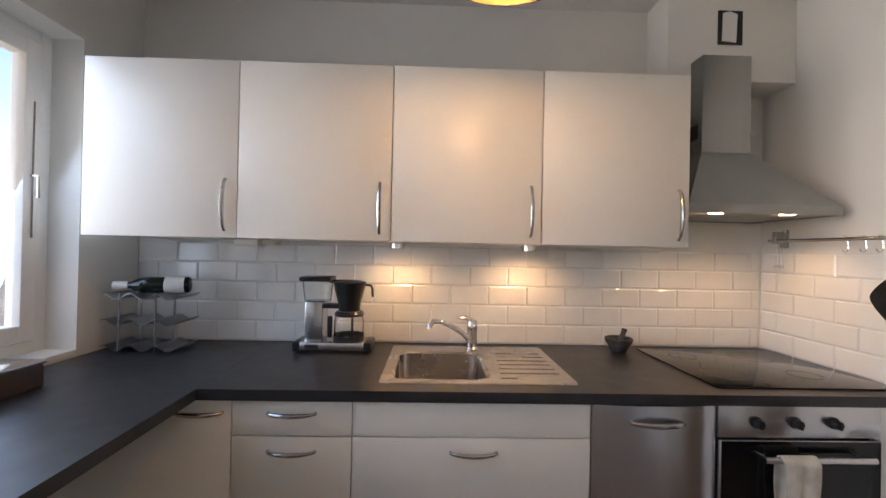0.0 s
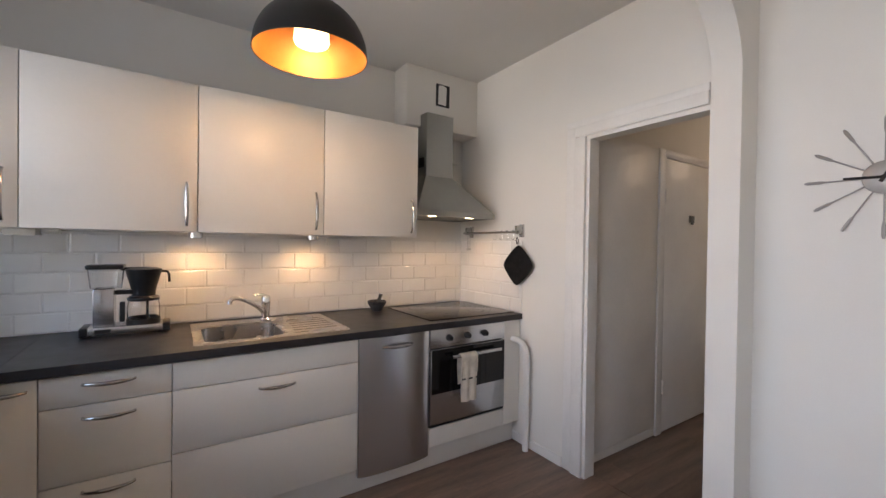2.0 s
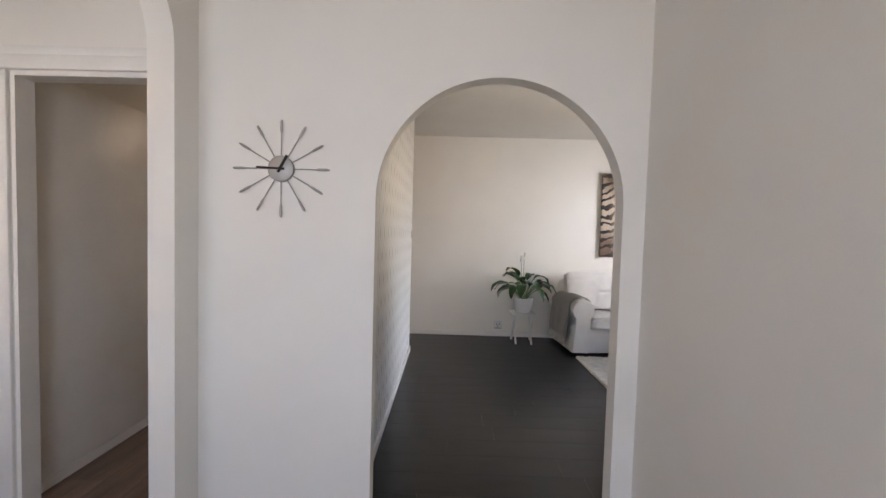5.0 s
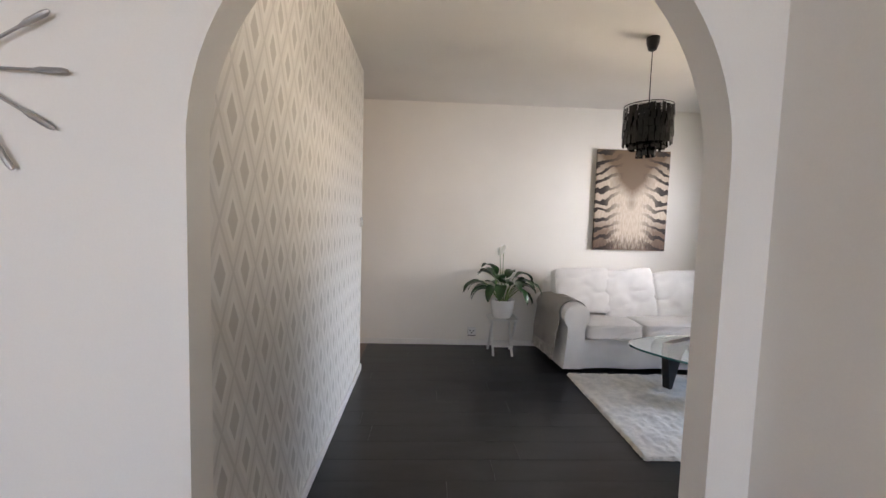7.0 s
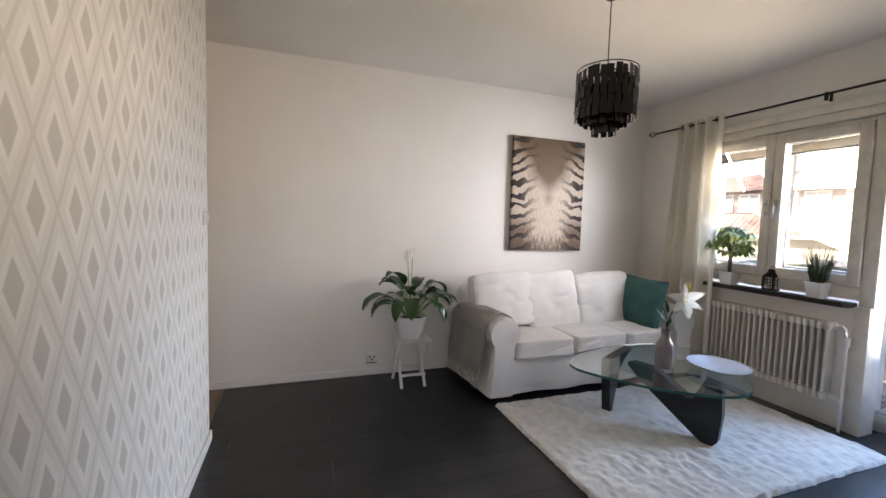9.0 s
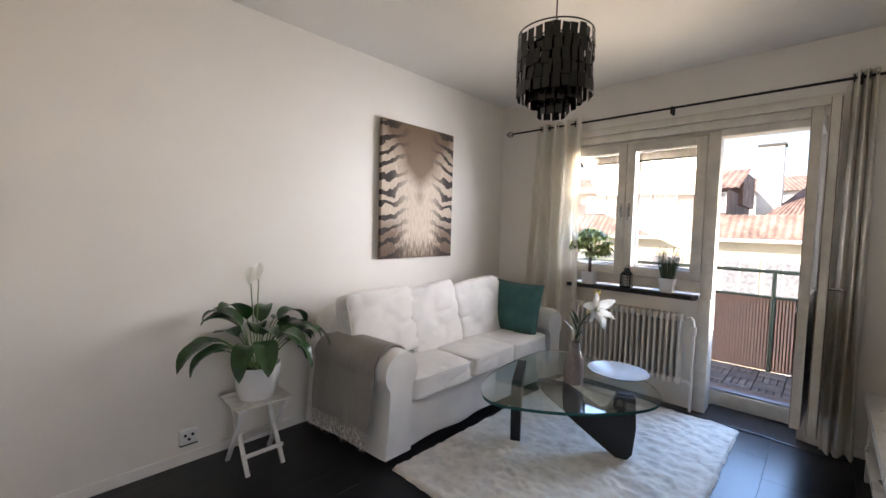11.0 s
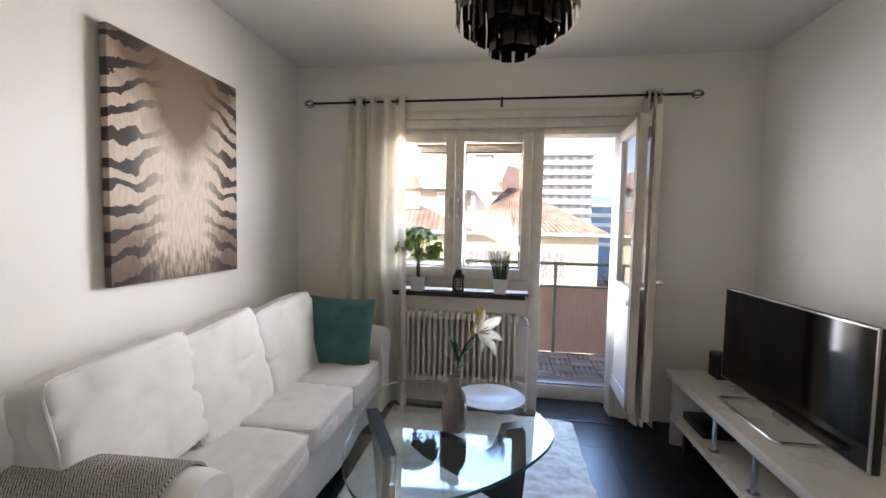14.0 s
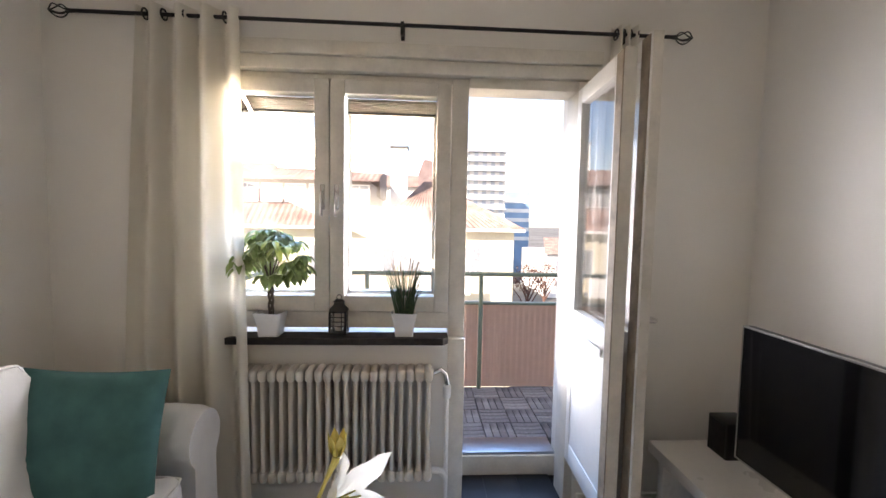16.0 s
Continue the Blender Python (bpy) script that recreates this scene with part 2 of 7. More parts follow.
# flat arch between kitchen and dining space
def arch_line(x0, x1, top, rx, rz, n=14):
    left = [(x0 + rx - rx * math.cos(a), top - rz + rz * math.sin(a)) for a in (math.pi / 2 * k / n for k in range(n + 1))]
    right = [(x1 - rx + rx * math.sin(a), top - rz + rz * math.cos(a)) for a in (math.pi / 2 * k / n for k in range(n + 1))]
    return left + right
line = arch_line(-1.07, 1.855, 2.43, 0.42, 0.36)
bm = prism(bmesh.new(), [(KX0, 0), (-1.07, 0)] + line + [(1.855, 0), (KX1, 0), (KX1, KH), (KX0, KH)], "y", -0.52, -0.41)
solid("wall_arch", bm, M_WALL, "white painted wall with a wide rounded arch", kind="structure")
solid("wall_dining_south", B(-1.7, KX1, DY0 - 0.12, DY0, 0, KH), M_WALL, "plain white painted wall", kind="structure")

# living room
solid("wall_living_west", B(HX0, LX0, -5.6, -2.56, 0, LH + 0.1), M_WALL, "white painted living room wall", kind="structure")
solid("wall_living_east", B(LX1, LX1 + 0.15, -5.6, 0.6, 0, LH + 0.1), M_WALL, "white painted long wall behind the sofa", kind="structure")
OX0, OX1, OX2 = 3.08, 3.70, 4.92       # balcony door, window
bm = prism(bmesh.new(), [(LX0, 0), (OX0, 0), (OX0, 2.19), (OX2, 2.19), (OX2, 0.86), (OX1, 0.86), (OX1, 0), (LX1, 0), (LX1, LH), (LX0, LH)], "y", LY0 - 0.34, LY0)
solid("wall_living_south", bm, M_WALL, "white painted outer wall with window and balcony door", kind="structure")
# wall with the patterned paper
def wallpaper():
    m = bpy.data.materials.new("diamond_wallpaper")
    m.use_nodes = True
    n, l = m.node_tree.nodes, m.node_tree.links
    b = n["Principled BSDF"]
    sep = n.new("ShaderNodeSeparateXYZ")
    l.new(n.new("ShaderNodeTexCoord").outputs["Object"], sep.inputs[0])
    def op(kind, a, v=None):
        k = n.new("ShaderNodeMath")
        k.operation = kind
        for i, q in enumerate((a, v)):
            if q is None:
                continue
            if isinstance(q, (int, float)):
                k.inputs[i].default_value = q
            else:
                l.new(q, k.inputs[i])
        return k.outputs[0]
    def tri(s, period):
        f = op("FRACT", op("DIVIDE", s, period))
        return op("MULTIPLY", op("ABSOLUTE", op("SUBTRACT", f, 0.5)), 2.0)
    d1 = op("ADD", tri(sep.outputs[0], 0.155), tri(sep.outputs[2], 0.30))
    d = op("MINIMUM", d1, op("SUBTRACT", 2.0, d1))
    no = n.new("ShaderNodeTexNoise")
    no.inputs["Scale"].default_value = 45
    d = op("ADD", d, op("MULTIPLY", op("SUBTRACT", no.outputs[0], 0.5), 0.07))
    ramp = n.new("ShaderNodeValToRGB")
    e = ramp.color_ramp.elements
    e[0].position, e[0].color = 0.0, (0.53, 0.51, 0.47, 1)
    e[1].position, e[1].color = 0.39, (0.54, 0.52, 0.48, 1)
    for p, c in ((0.43, (0.76, 0.75, 0.71, 1)), (0.62, (0.77, 0.75, 0.71, 1)), (0.67, (0.70, 0.68, 0.64, 1)), (0.89, (0.71, 0.69, 0.65, 1)), (0.94, (0.60, 0.58, 0.54, 1))):
        k = e.new(p)
        k.color = c
    l.new(d, ramp.inputs[0]), l.new(ramp.outputs[0], b.inputs["Base Color"])
    b.inputs["Roughness"].default_value = 0.55
    bp = n.new("ShaderNodeBump")
    bp.inputs["Strength"].default_value, bp.inputs["Distance"].default_value = 0.25, 0.002
    l.new(ramp.outputs[0], bp.inputs["Height"]), l.new(bp.outputs[0], b.inputs["Normal"])
    return m
M_PAPER = wallpaper()
solid("wall_papered", B(HX0, 4.78, LY1, LY1 + 0.10, 0, LH), M_PAPER, "wall with beige and grey diamond patterned wallpaper", kind="structure")
# hall
solid("wall_hall_north", B(HX0, LX1, 0.39, 0.52, 0, LH + 0.05), M_WALL, "white painted hall wall", kind="structure")

# baseboards
def baseboard(*a):
    return solid("baseboard", B(*a, bevel=0.004, seg=1), M_TRIM, "white painted wooden baseboard", kind="structure")
baseboard(LX1 - 0.013, LX1, LY0, 0.39, 0, 0.062)
baseboard(HX0, 4.78, LY1 - 0.013, LY1, 0, 0.062)
baseboard(4.78, 4.793, LY1 - 0.013, LY1 + 0.1, 0, 0.062)
baseboard(KX1 - 0.013, KX1, A1 + 0.002, -0.52, 0, 0.062)
baseboard(KX1 - 0.013, KX1, 0.457, 0.89, 0, 0.062)
baseboard(KX1 - 0.013, KX1, DY0, A0, 0, 0.062)
baseboard(-1.1, KX1 - 0.013, DY0, DY0 + 0.013, 0, 0.062)
baseboard(1.842, KX1 - 0.013, -0.533, -0.52, 0, 0.062)
baseboard(1.842, 1.855, -0.52, -0.41, 0, 0.062)
baseboard(LX0, LX0 + 0.013, LY0, -2.56, 0, 0.062)
baseboard(LX0 + 0.013, 3.06, LY0, LY0 + 0.013, 0, 0.062)
baseboard(HX0, 2.91, 0.377, 0.39, 0, 0.062)
baseboard(3.85, LX1 - 0.013, 0.377, 0.39, 0, 0.062)
baseboard(5.0, LX1 - 0.013, LY0, LY0 + 0.013, 0, 0.062)
# doorway casing towards the hall
bm = bmesh.new()
box(bm, KX1 - 0.018, KX1, 0.315, 0.39, 0, 2.02, bevel=0.004)
box(bm, KX1 - 0.018, KX1, -0.34, 0.39, 2.022, 2.085, bevel=0.004)
box(bm, KX1 - 0.006, KX1, 0.39, 0.455, 0, 2.085, bevel=0.002)
box(bm, KX1 - 0.006, KX1, -0.34, 0.455, 2.087, 2.125, bevel=0.002)
box(bm, KX1 + 0.002, HX0 + 0.004, 0.295, 0.315, 0, 2.02)
box(bm, KX1 + 0.002, HX0 + 0.004, -0.34, 0.295, 2.0, 2.02)
solid("trim_doorway", bm, M_TRIM, "white painted door casing of the hall doorway", kind="structure")

# ---- kitchen ----
M_HANDLE = mat("satin_nickel", (0.50, 0.49, 0.47), 0.22, 1.0, var=0.04, bump=0.01)
M_SINK = mat("stainless_sink", (0.50, 0.48, 0.46), 0.27, 1.0, var=0.06, scale=5, fine=120, bump=0.03)
M_DARKGAP = mat("dark_gap", (0.02, 0.02, 0.02), 0.9, var=0.1)
M_TOWEL = mat("cream_cotton_towel", (0.72, 0.66, 0.56), 0.95, var=0.1, scale=20, fine=300, bump=0.5)
M_STONE = mat("dark_granite", (0.05, 0.05, 0.055), 0.55, var=0.4, scale=60, fine=200, bump=0.25)
M_MITT = mat("black_quilted_cotton", (0.018, 0.017, 0.018), 0.95, var=0.2, scale=30, fine=250, bump=0.5)
M_BOTTLE = mat("dark_bottle_glass", (0.006, 0.010, 0.007), 0.08, var=0.1, bump=0)
M_PAPERLABEL = mat("paper_label", (0.75, 0.73, 0.68), 0.8, var=0.05, bump=0.05)
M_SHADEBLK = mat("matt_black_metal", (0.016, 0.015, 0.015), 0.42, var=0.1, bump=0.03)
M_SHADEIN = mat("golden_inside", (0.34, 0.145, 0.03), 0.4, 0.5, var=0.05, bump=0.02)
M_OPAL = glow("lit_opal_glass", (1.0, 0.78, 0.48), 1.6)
M_CLEARPLASTIC = clear("clear_plastic", (0.93, 0.95, 0.96), 0.03, 1.35)
M_SPOT = glow("lit_spot", (1.0, 0.72, 0.40), 8)
M_CREAMPLASTIC = mat("cream_plastic", (0.74, 0.71, 0.63), 0.45, var=0.03, bump=0.02)


def bow_handle(name, parent, a, b, out, r=0.006, lift=0.032):
    """A bowed flat bar from a to b that stands off in the direction out."""
    a, b, out = Vector(a), Vector(b), Vector(out)
    pts = [a.lerp(b, k / 14) + out * (lift * (0.25 + 0.75 * math.sin(math.pi * k / 14) ** 0.6)) for k in range(15)]
    bm = tube(bmesh.new(), [a] + pts + [b], [r * 0.9] + [r * (0.9 + 0.5 * math.sin(math.pi * k / 14)) for k in range(15)] + [r * 0.9], 10, True)
    return part(name, bm, M_HANDLE, parent, "bowed satin metal handle")


FRONT = 0.84


def base_unit(x0, x1, label, splits, handles, top=0.858, group="white base cabinets"):
    t = thing("base_cabinet", pose(0, 0, 0), label, "cabinet", group)
    part("body", B(x0 + 0.001, x1 - 0.001, FRONT + 0.022, KY1 - 0.006, 0.15, top), M_CAB, t)
    z = [0.856] + splits + [0.152]
    for k in range(len(z) - 1):
        dr = part("drawer_front" if len(splits) else "door", B(x0 + 0.0015, x1 - 0.0015, FRONT, FRONT + 0.019, z[k + 1] + 0.0015, z[k] - 0.0015, bevel=0.0022), M_CAB, t)
        for hx, hz in handles:
            if z[k + 1] < hz < z[k]:
                bow_handle("handle", dr, (hx - 0.08, FRONT, hz), (hx + 0.08, FRONT, hz), (0, -1, 0))
    return t


base_unit(-1.02, -0.42, "white lacquered corner cabinet with one handled door", [], [(-0.53, 0.815)])
base_unit(-0.42, -0.01, "white lacquered unit with three handled drawers", [0.735, 0.44], [(-0.215, 0.815), (-0.215, 0.685), (-0.215, 0.40)])
base_unit(-0.01, 0.82, "white lacquered sink unit with wide drawer fronts", [0.735, 0.465], [(0.41, 0.685)], 0.735)
solid("filler_panel", B(-1.248, -1.022, FRONT + 0.002, FRONT + 0.02, 0.15, 0.857, bevel=0.002), M_CAB, "white lacquered filler panel beside the corner cabinet", "panel")
t = thing("end_panel", pose(0, 0, 0), "white filler strip between oven and wall", "panel")
part("strip", B(1.864, 2.006, FRONT, FRONT + 0.02, 0.152, 0.857, bevel=0.002), M_CAB, t)
solid("plinth", B(-1.248, 2.0, FRONT + 0.055, FRONT + 0.075, 0.0, 0.148, bevel=0.002), M_CAB, "white plinth board below the base cabinets", "plinth")

# dishwasher
t = thing("dishwasher", pose(0, 0, 0), "slim brushed steel dishwasher with bowed handle", "dishwasher")
part("body", B(0.823, 1.267, FRONT + 0.03, 1.5, 0.15, 0.856), M_BLACK, t)
bm = bmesh.new()
prism(bm, [(0.824, FRONT + 0.03), (0.824, FRONT + 0.004), (0.85, FRONT - 0.006), (0.90, FRONT - 0.014), (0.97, FRONT - 0.018), (1.05, FRONT - 0.019), (1.12, FRONT - 0.018), (1.19, FRONT - 0.014), (1.24, FRONT - 0.006), (1.266, FRONT + 0.004), (1.266, FRONT + 0.03)], "z", 0.105, 0.857)
dw = part("door", bm, M_STEEL, t, "brushed steel door panel", smooth=50)
bow_handle("handle", dw, (0.955, FRONT - 0.014, 0.80), (1.135, FRONT - 0.014, 0.80), (0, -1, 0), 0.008, 0.03)

# oven
t = thing("built_in_oven", pose(0, 0, 0), "steel built-in oven with black glass door", "oven")
part("body", B(1.272, 1.858, FRONT + 0.03, 1.5, 0.262, 0.855), M_BLACK, t)
part("control_panel", B(1.271, 1.861, FRONT - 0.003, FRONT + 0.028, 0.745, 0.856, bevel=0.002), M_STEEL, t, "brushed steel control panel")
door = part("oven_door", B(1.273, 1.860, FRONT - 0.008, FRONT + 0.026, 0.285, 0.738, bevel=0.003), M_STEEL, t, "steel oven door with a dark window")
part("window", B(1.28, 1.853, FRONT - 0.0115, FRONT - 0.0085, 0.47, 0.735), M_BLKGLASS, door, "black glass window")
part("lower_slot", B(1.275, 1.858, FRONT - 0.002, FRONT + 0.02, 0.268, 0.283), M_BLACK, t)
bm = tube(bmesh.new(), [(1.40, FRONT - 0.05, 0.69), (1.79, FRONT - 0.05, 0.69)], 0.011, 12)
for hx in (1.42, 1.77):
    tube(bm, [(hx, FRONT - 0.05, 0.69), (hx, FRONT - 0.008, 0.69)], 0.007, 8)
part("handle", bm, M_STEEL, door, "straight steel bar handle")
for kx in (1.405, 1.545, 1.685):
    bm = lathe(bmesh.new(), [(0, 0), (0.021, 0), (0.021, 0.006), (0.017, 0.008), (0.015, 0.026), (0.012, 0.029), (0, 0.029)], seg=20)
    bmesh.ops.transform(bm, matrix=pose(kx, FRONT - 0.003, 0.80, 90), verts=bm.verts[:])
    box(bm, kx - 0.003, kx + 0.003, FRONT - 0.036, FRONT - 0.02, 0.785, 0.815)
    part("knob", bm, M_BLACK, t, "black oven knob")
part("socle_front", B(1.273, 1.862, FRONT, FRONT + 0.018, 0.152, 0.262, bevel=0.002), M_CAB, t, "white front below the oven")
# towel on the oven handle
def cloth_sheet(name, fn, nu, nv, material, thick=0.004, parent=None, label="", smooth=60):
    bm = bmesh.new()
    g = [[bm.verts.new(fn(i / nu, j / nv)) for j in range(nv + 1)] for i in range(nu + 1)]
    for i in range(nu):
        for j in range(nv):
            bm.faces.new((g[i][j], g[i + 1][j], g[i + 1][j + 1], g[i][j + 1]))
    bm.normal_update()
    h = [[bm.verts.new(q.co - q.normal * thick) for q in row] for row in g]
    for i in range(nu):
        for j in range(nv):
            bm.faces.new((h[i][j], h[i][j + 1], h[i + 1][j + 1], h[i + 1][j]))
    for a, b in [((i, 0), (i + 1, 0)) for i in range(nu)] + [((i + 1, nv), (i, nv)) for i in range(nu)] + [((0, j + 1), (0, j)) for j in range(nv)] + [((nu, j), (nu, j + 1)) for j in range(nv)]:
        bm.faces.new((g[b[0]][b[1]], g[a[0]][a[1]], h[a[0]][a[1]], h[b[0]][b[1]]))
    return part(name, bm, material, parent, label, smooth)


def towel(u, v):
    s = v * 0.50 - 0.20
    w = (u - 0.5) * 0.125
    fold = 0.006 * math.sin(u * 14) * min(1, abs(s) * 6)
    if abs(s) < 0.02:
        return (1.515 + w, FRONT - 0.05 - 0.013 * math.sin(s / 0.02 * 1.57), 0.69 + 0.0135 * math.cos(s / 0.02 * 1.57))
    side = -1 if s > 0 else 1
    return (1.515 + w * (1 - 0.06 * abs(s)) + 0.004 * math.sin(s * 20), FRONT - 0.05 + side * 0.0135 + fold - (0.006 if s > 0 else -0.002), 0.69 - abs(s) + 0.02)


t = thing("kitchen_towel", pose(0, 0, 0), "cream cotton towel with dark stripe over oven handle", "towel")
cloth_sheet("cloth", towel, 16, 44, M_TOWEL, 0.003, t)
bm = bmesh.new()
box(bm, 1.458, 1.573, FRONT - 0.0745, FRONT - 0.073, 0.545, 0.555)
part("stripe", bm, M_BLACK, t, "woven dark stripe")

# worktops
t = thing("worktop", pose(0, 0, 0), "dark grey laminate worktop along the sink wall", "worktop")
bm = bmesh.new()
SK = (0.07, 0.80, 0.905, 1.475)
for a in ((-0.535, SK[0] + 0.012, 0.82, KY1 - 0.001), (SK[1] - 0.012, 2.008, 0.82, KY1 - 0.001), (SK[0] + 0.012, SK[1] - 0.012, 0.82, SK[2] + 0.012), (SK[0] + 0.012, SK[1] - 0.012, SK[3] - 0.012, KY1 - 0.001)):
    part("slab", B(*a, 0.862, 0.90), M_TOP, t)
t = thing("window_worktop", pose(0, 0, 0), "dark grey laminate worktop below the window", "worktop")
bm = bmesh.new()
prism(bm, [(-1.249, -0.405), (-0.505, -0.405), (-0.53, 0.818), (-0.537, 0.818), (-0.537, KY1 - 0.001), (-1.249, KY1 - 0.001)], "z", 0.862, 0.8995)
part("slab", bm, M_TOP, t)
part("support_panel", B(-1.245, -0.60, -0.40, -0.382, 0, 0.861), M_CAB, t, "white support panel")

# sink with drainer, tap
t = thing("kitchen_sink", pose(0, 0, 0), "stainless inset sink with ribbed drainer", "sink")
bm = bmesh.new()
x0, x1, y0, y1 = SK
bx0, bx1, by0, by1 = 0.115, 0.475, 0.955, 1.345


def rim(bm, a, z):
    return [bm.verts.new((p[0], p[1], z)) for p in a]


def rounded(x0, x1, y0, y1, r, n=6):
    out = []
    for cx, cy, a0 in ((x1 - r, y1 - r, 0), (x0 + r, y1 - r, 90), (x0 + r, y0 + r, 180), (x1 - r, y0 + r, 270)):
        out += [(cx + r * math.cos(radians(a0 + 90 * k / n)), cy + r * math.sin(radians(a0 + 90 * k / n))) for k in range(n + 1)]
    return out


rings = [rim(bm, rounded(bx0 - 0.012, bx1 + 0.012, by0 - 0.012, by1 + 0.012, 0.055), 0.904), rim(bm, rounded(bx0, bx1, by0, by1, 0.05), 0.897), rim(bm, rounded(bx0 + 0.006, bx1 - 0.006, by0 + 0.006, by1 - 0.006, 0.05), 0.78), rim(bm, rounded(bx0 + 0.04, bx1 - 0.04, by0 + 0.04, by1 - 0.04, 0.04), 0.748)]
for a, b in zip(rings, rings[1:]):
    n = len(a)
    for k in range(n):
        bm.faces.new((a[k], a[(k + 1) % n], b[(k + 1) % n], b[k]))
bm.faces.new(rings[-1])
part("basin", bm, M_SINK, t, "deep rounded steel basin")
bm = bmesh.new()
out = rounded(x0, x1, y0, y1, 0.02)
inn = rounded(bx0 - 0.012, bx1 + 0.012, by0 - 0.012, by1 + 0.012, 0.055)
for z in (0.904,):
    a, b = rim(bm, out, z), rim(bm, inn, z)
    n = len(a)
    for k in range(n):
        bm.faces.new((a[k], a[(k + 1) % n], b[(k + 1) % n], b[k]))
    low = rim(bm, rounded(x0 - 0.002, x1 + 0.002, y0 - 0.002, y1 + 0.002, 0.02), 0.9)
    for k in range(n):
        bm.faces.new((low[k], low[(k + 1) % n], a[(k + 1) % n], a[k]))
part("deck", bm, M_SINK, t, "steel deck with raised rim")
for k in range(7):
    yy = 0.965 + k * 0.062
    bm = B(0.525 + 0.006 * k, 0.765, yy, yy + 0.012, 0.9042, 0.9062, bevel=0.0009)
    part("drainer_rib", bm, M_SINK, t)
bm = lathe(bmesh.new(), [(0, 0), (0.032, 0), (0.034, 0.002), (0.018, 0.004), (0, 0.002)], 0.295, 1.15, 0.7485)
part("drain", bm, M_CHROME, t)
t = thing("kitchen_tap", pose(0.455, 1.41, 0.905), "chrome single lever mixer tap on the sink", "tap")
part("body", lathe(bmesh.new(), [(0.031, 0), (0.031, 0.006), (0.025, 0.012), (0.025, 0.085), (0.027, 0.09), (0.027, 0.135), (0.02, 0.146), (0, 0.148)], seg=24), M_CHROME, t)
part("spout", tube(bmesh.new(), [(-0.02, -0.01, 0.055), (-0.05, -0.03, 0.085), (-0.10, -0.06, 0.12), (-0.155, -0.095, 0.148), (-0.19, -0.115, 0.152), (-0.205, -0.125, 0.140), (-0.208, -0.127, 0.122)], [0.014, 0.013, 0.012, 0.012, 0.012, 0.013, 0.013], 14), M_CHROME, t)
part("lever", tube(bmesh.new(), [(0, 0, 0.14), (-0.03, -0.015, 0.155), (-0.075, -0.04, 0.158)], [0.015, 0.011, 0.007], 10, True, 0.6), M_CHROME, t)

# hob
t = thing("ceramic_hob", pose(0, 0, 0), "flat black glass ceramic hob in the worktop", "hob")
part("glass_plate", B(1.30, 1.995, 0.885, 1.475, 0.901, 0.907, bevel=0.0015), M_HOB, t)
bm = bmesh.new()
M_RING = mat("hob_marking", (0.06, 0.055, 0.05), 0.25, var=0.1, bump=0)
for cx, cy, r in ((1.45, 1.05, 0.085), (1.45, 1.33, 0.06), (1.78, 1.33, 0.09), (1.78, 1.05, 0.06)):
    bm = bmesh.new()
    a = [bm.verts.new((cx + r * math.cos(q), cy + r * math.sin(q), 0.9078)) for q in (2 * math.pi * k / 36 for k in range(36))]
    b = [bm.verts.new((cx + (r - 0.004) * math.cos(q), cy + (r - 0.004) * math.sin(q), 0.9078)) for q in (2 * math.pi * k / 36 for k in range(36))]
    for k in range(36):
        bm.faces.new((a[k], a[(k + 1) % 36], b[(k + 1) % 36], b[k]))
    part("zone_ring", bm, M_RING, t, "printed cooking zone ring")

# wall cabinets
for x0, x1 in ((-1.12, -0.52), (-0.52, 0.086), (0.086, 0.689), (0.689, 1.292)):
    t = thing("wall_cabinet", pose(0, 0, 0), "white lacquered wall cabinet with upright bowed handle", "cabinet", "white wall cabinets")
    part("body", B(x0 + 0.001, x1 - 0.001, 1.071, KY1 - 0.002, 1.418, 2.112), M_CAB, t)
    d = part("door", B(x0 + 0.0018, x1 - 0.0018, 1.05, 1.069, 1.415, 2.115, bevel=0.0022), M_CAB, t)
    bow_handle("handle", d, (x1 - 0.045, 1.05, 1.445), (x1 - 0.045, 1.05, 1.645), (0, -1, 0), 0.0062, 0.03)
for sx in (0.09, 0.71):
    t = thing("counter_spotlight", pose(sx, 1.34, 1.418), "small round steel spotlight under the wall cabinet", "spotlight", "spots under the wall cabinets")
    part("housing", lathe(bmesh.new(), [(0, 0), (0.034, 0), (0.034, -0.028), (0.03, -0.03), (0.027, -0.024), (0, -0.024)], seg=24), M_CHROME, t)
    part("lens", lathe(bmesh.new(), [(0, -0.0255), (0.024, -0.0255), (0.024, -0.0245), (0, -0.0245)], seg=20), M_SPOT, t, "lit frosted lens")
t = thing("lamp_transformer", pose(0, 0, 0), "cream plastic transformer box under the wall cabinet", "transformer")
part("case", B(-0.60, -0.50, 1.20, 1.30, 1.386, 1.416, bevel=0.004), M_CREAMPLASTIC, t)
part("junction_box", B(-0.49, -0.43, 1.22, 1.28, 1.392, 1.416, bevel=0.004), M_CREAMPLASTIC, t)
part("cable", tube(bmesh.new(), [(-0.43, 1.25, 1.408), (-0.3, 1.28, 1.41), (-0.1, 1.30, 1.411), (0.06, 1.33, 1.412)], 0.003, 6), M_CREAMPLASTIC, t)
t = thing("wall_socket_kitchen", pose(0, 0, 0), "small white double socket above the counter", "socket")
part("plate", B(0.86, 0.935, KY1 - 0.03, KY1 - 0.009, 1.355, 1.405, bevel=0.006), M_CREAMPLASTIC, t)

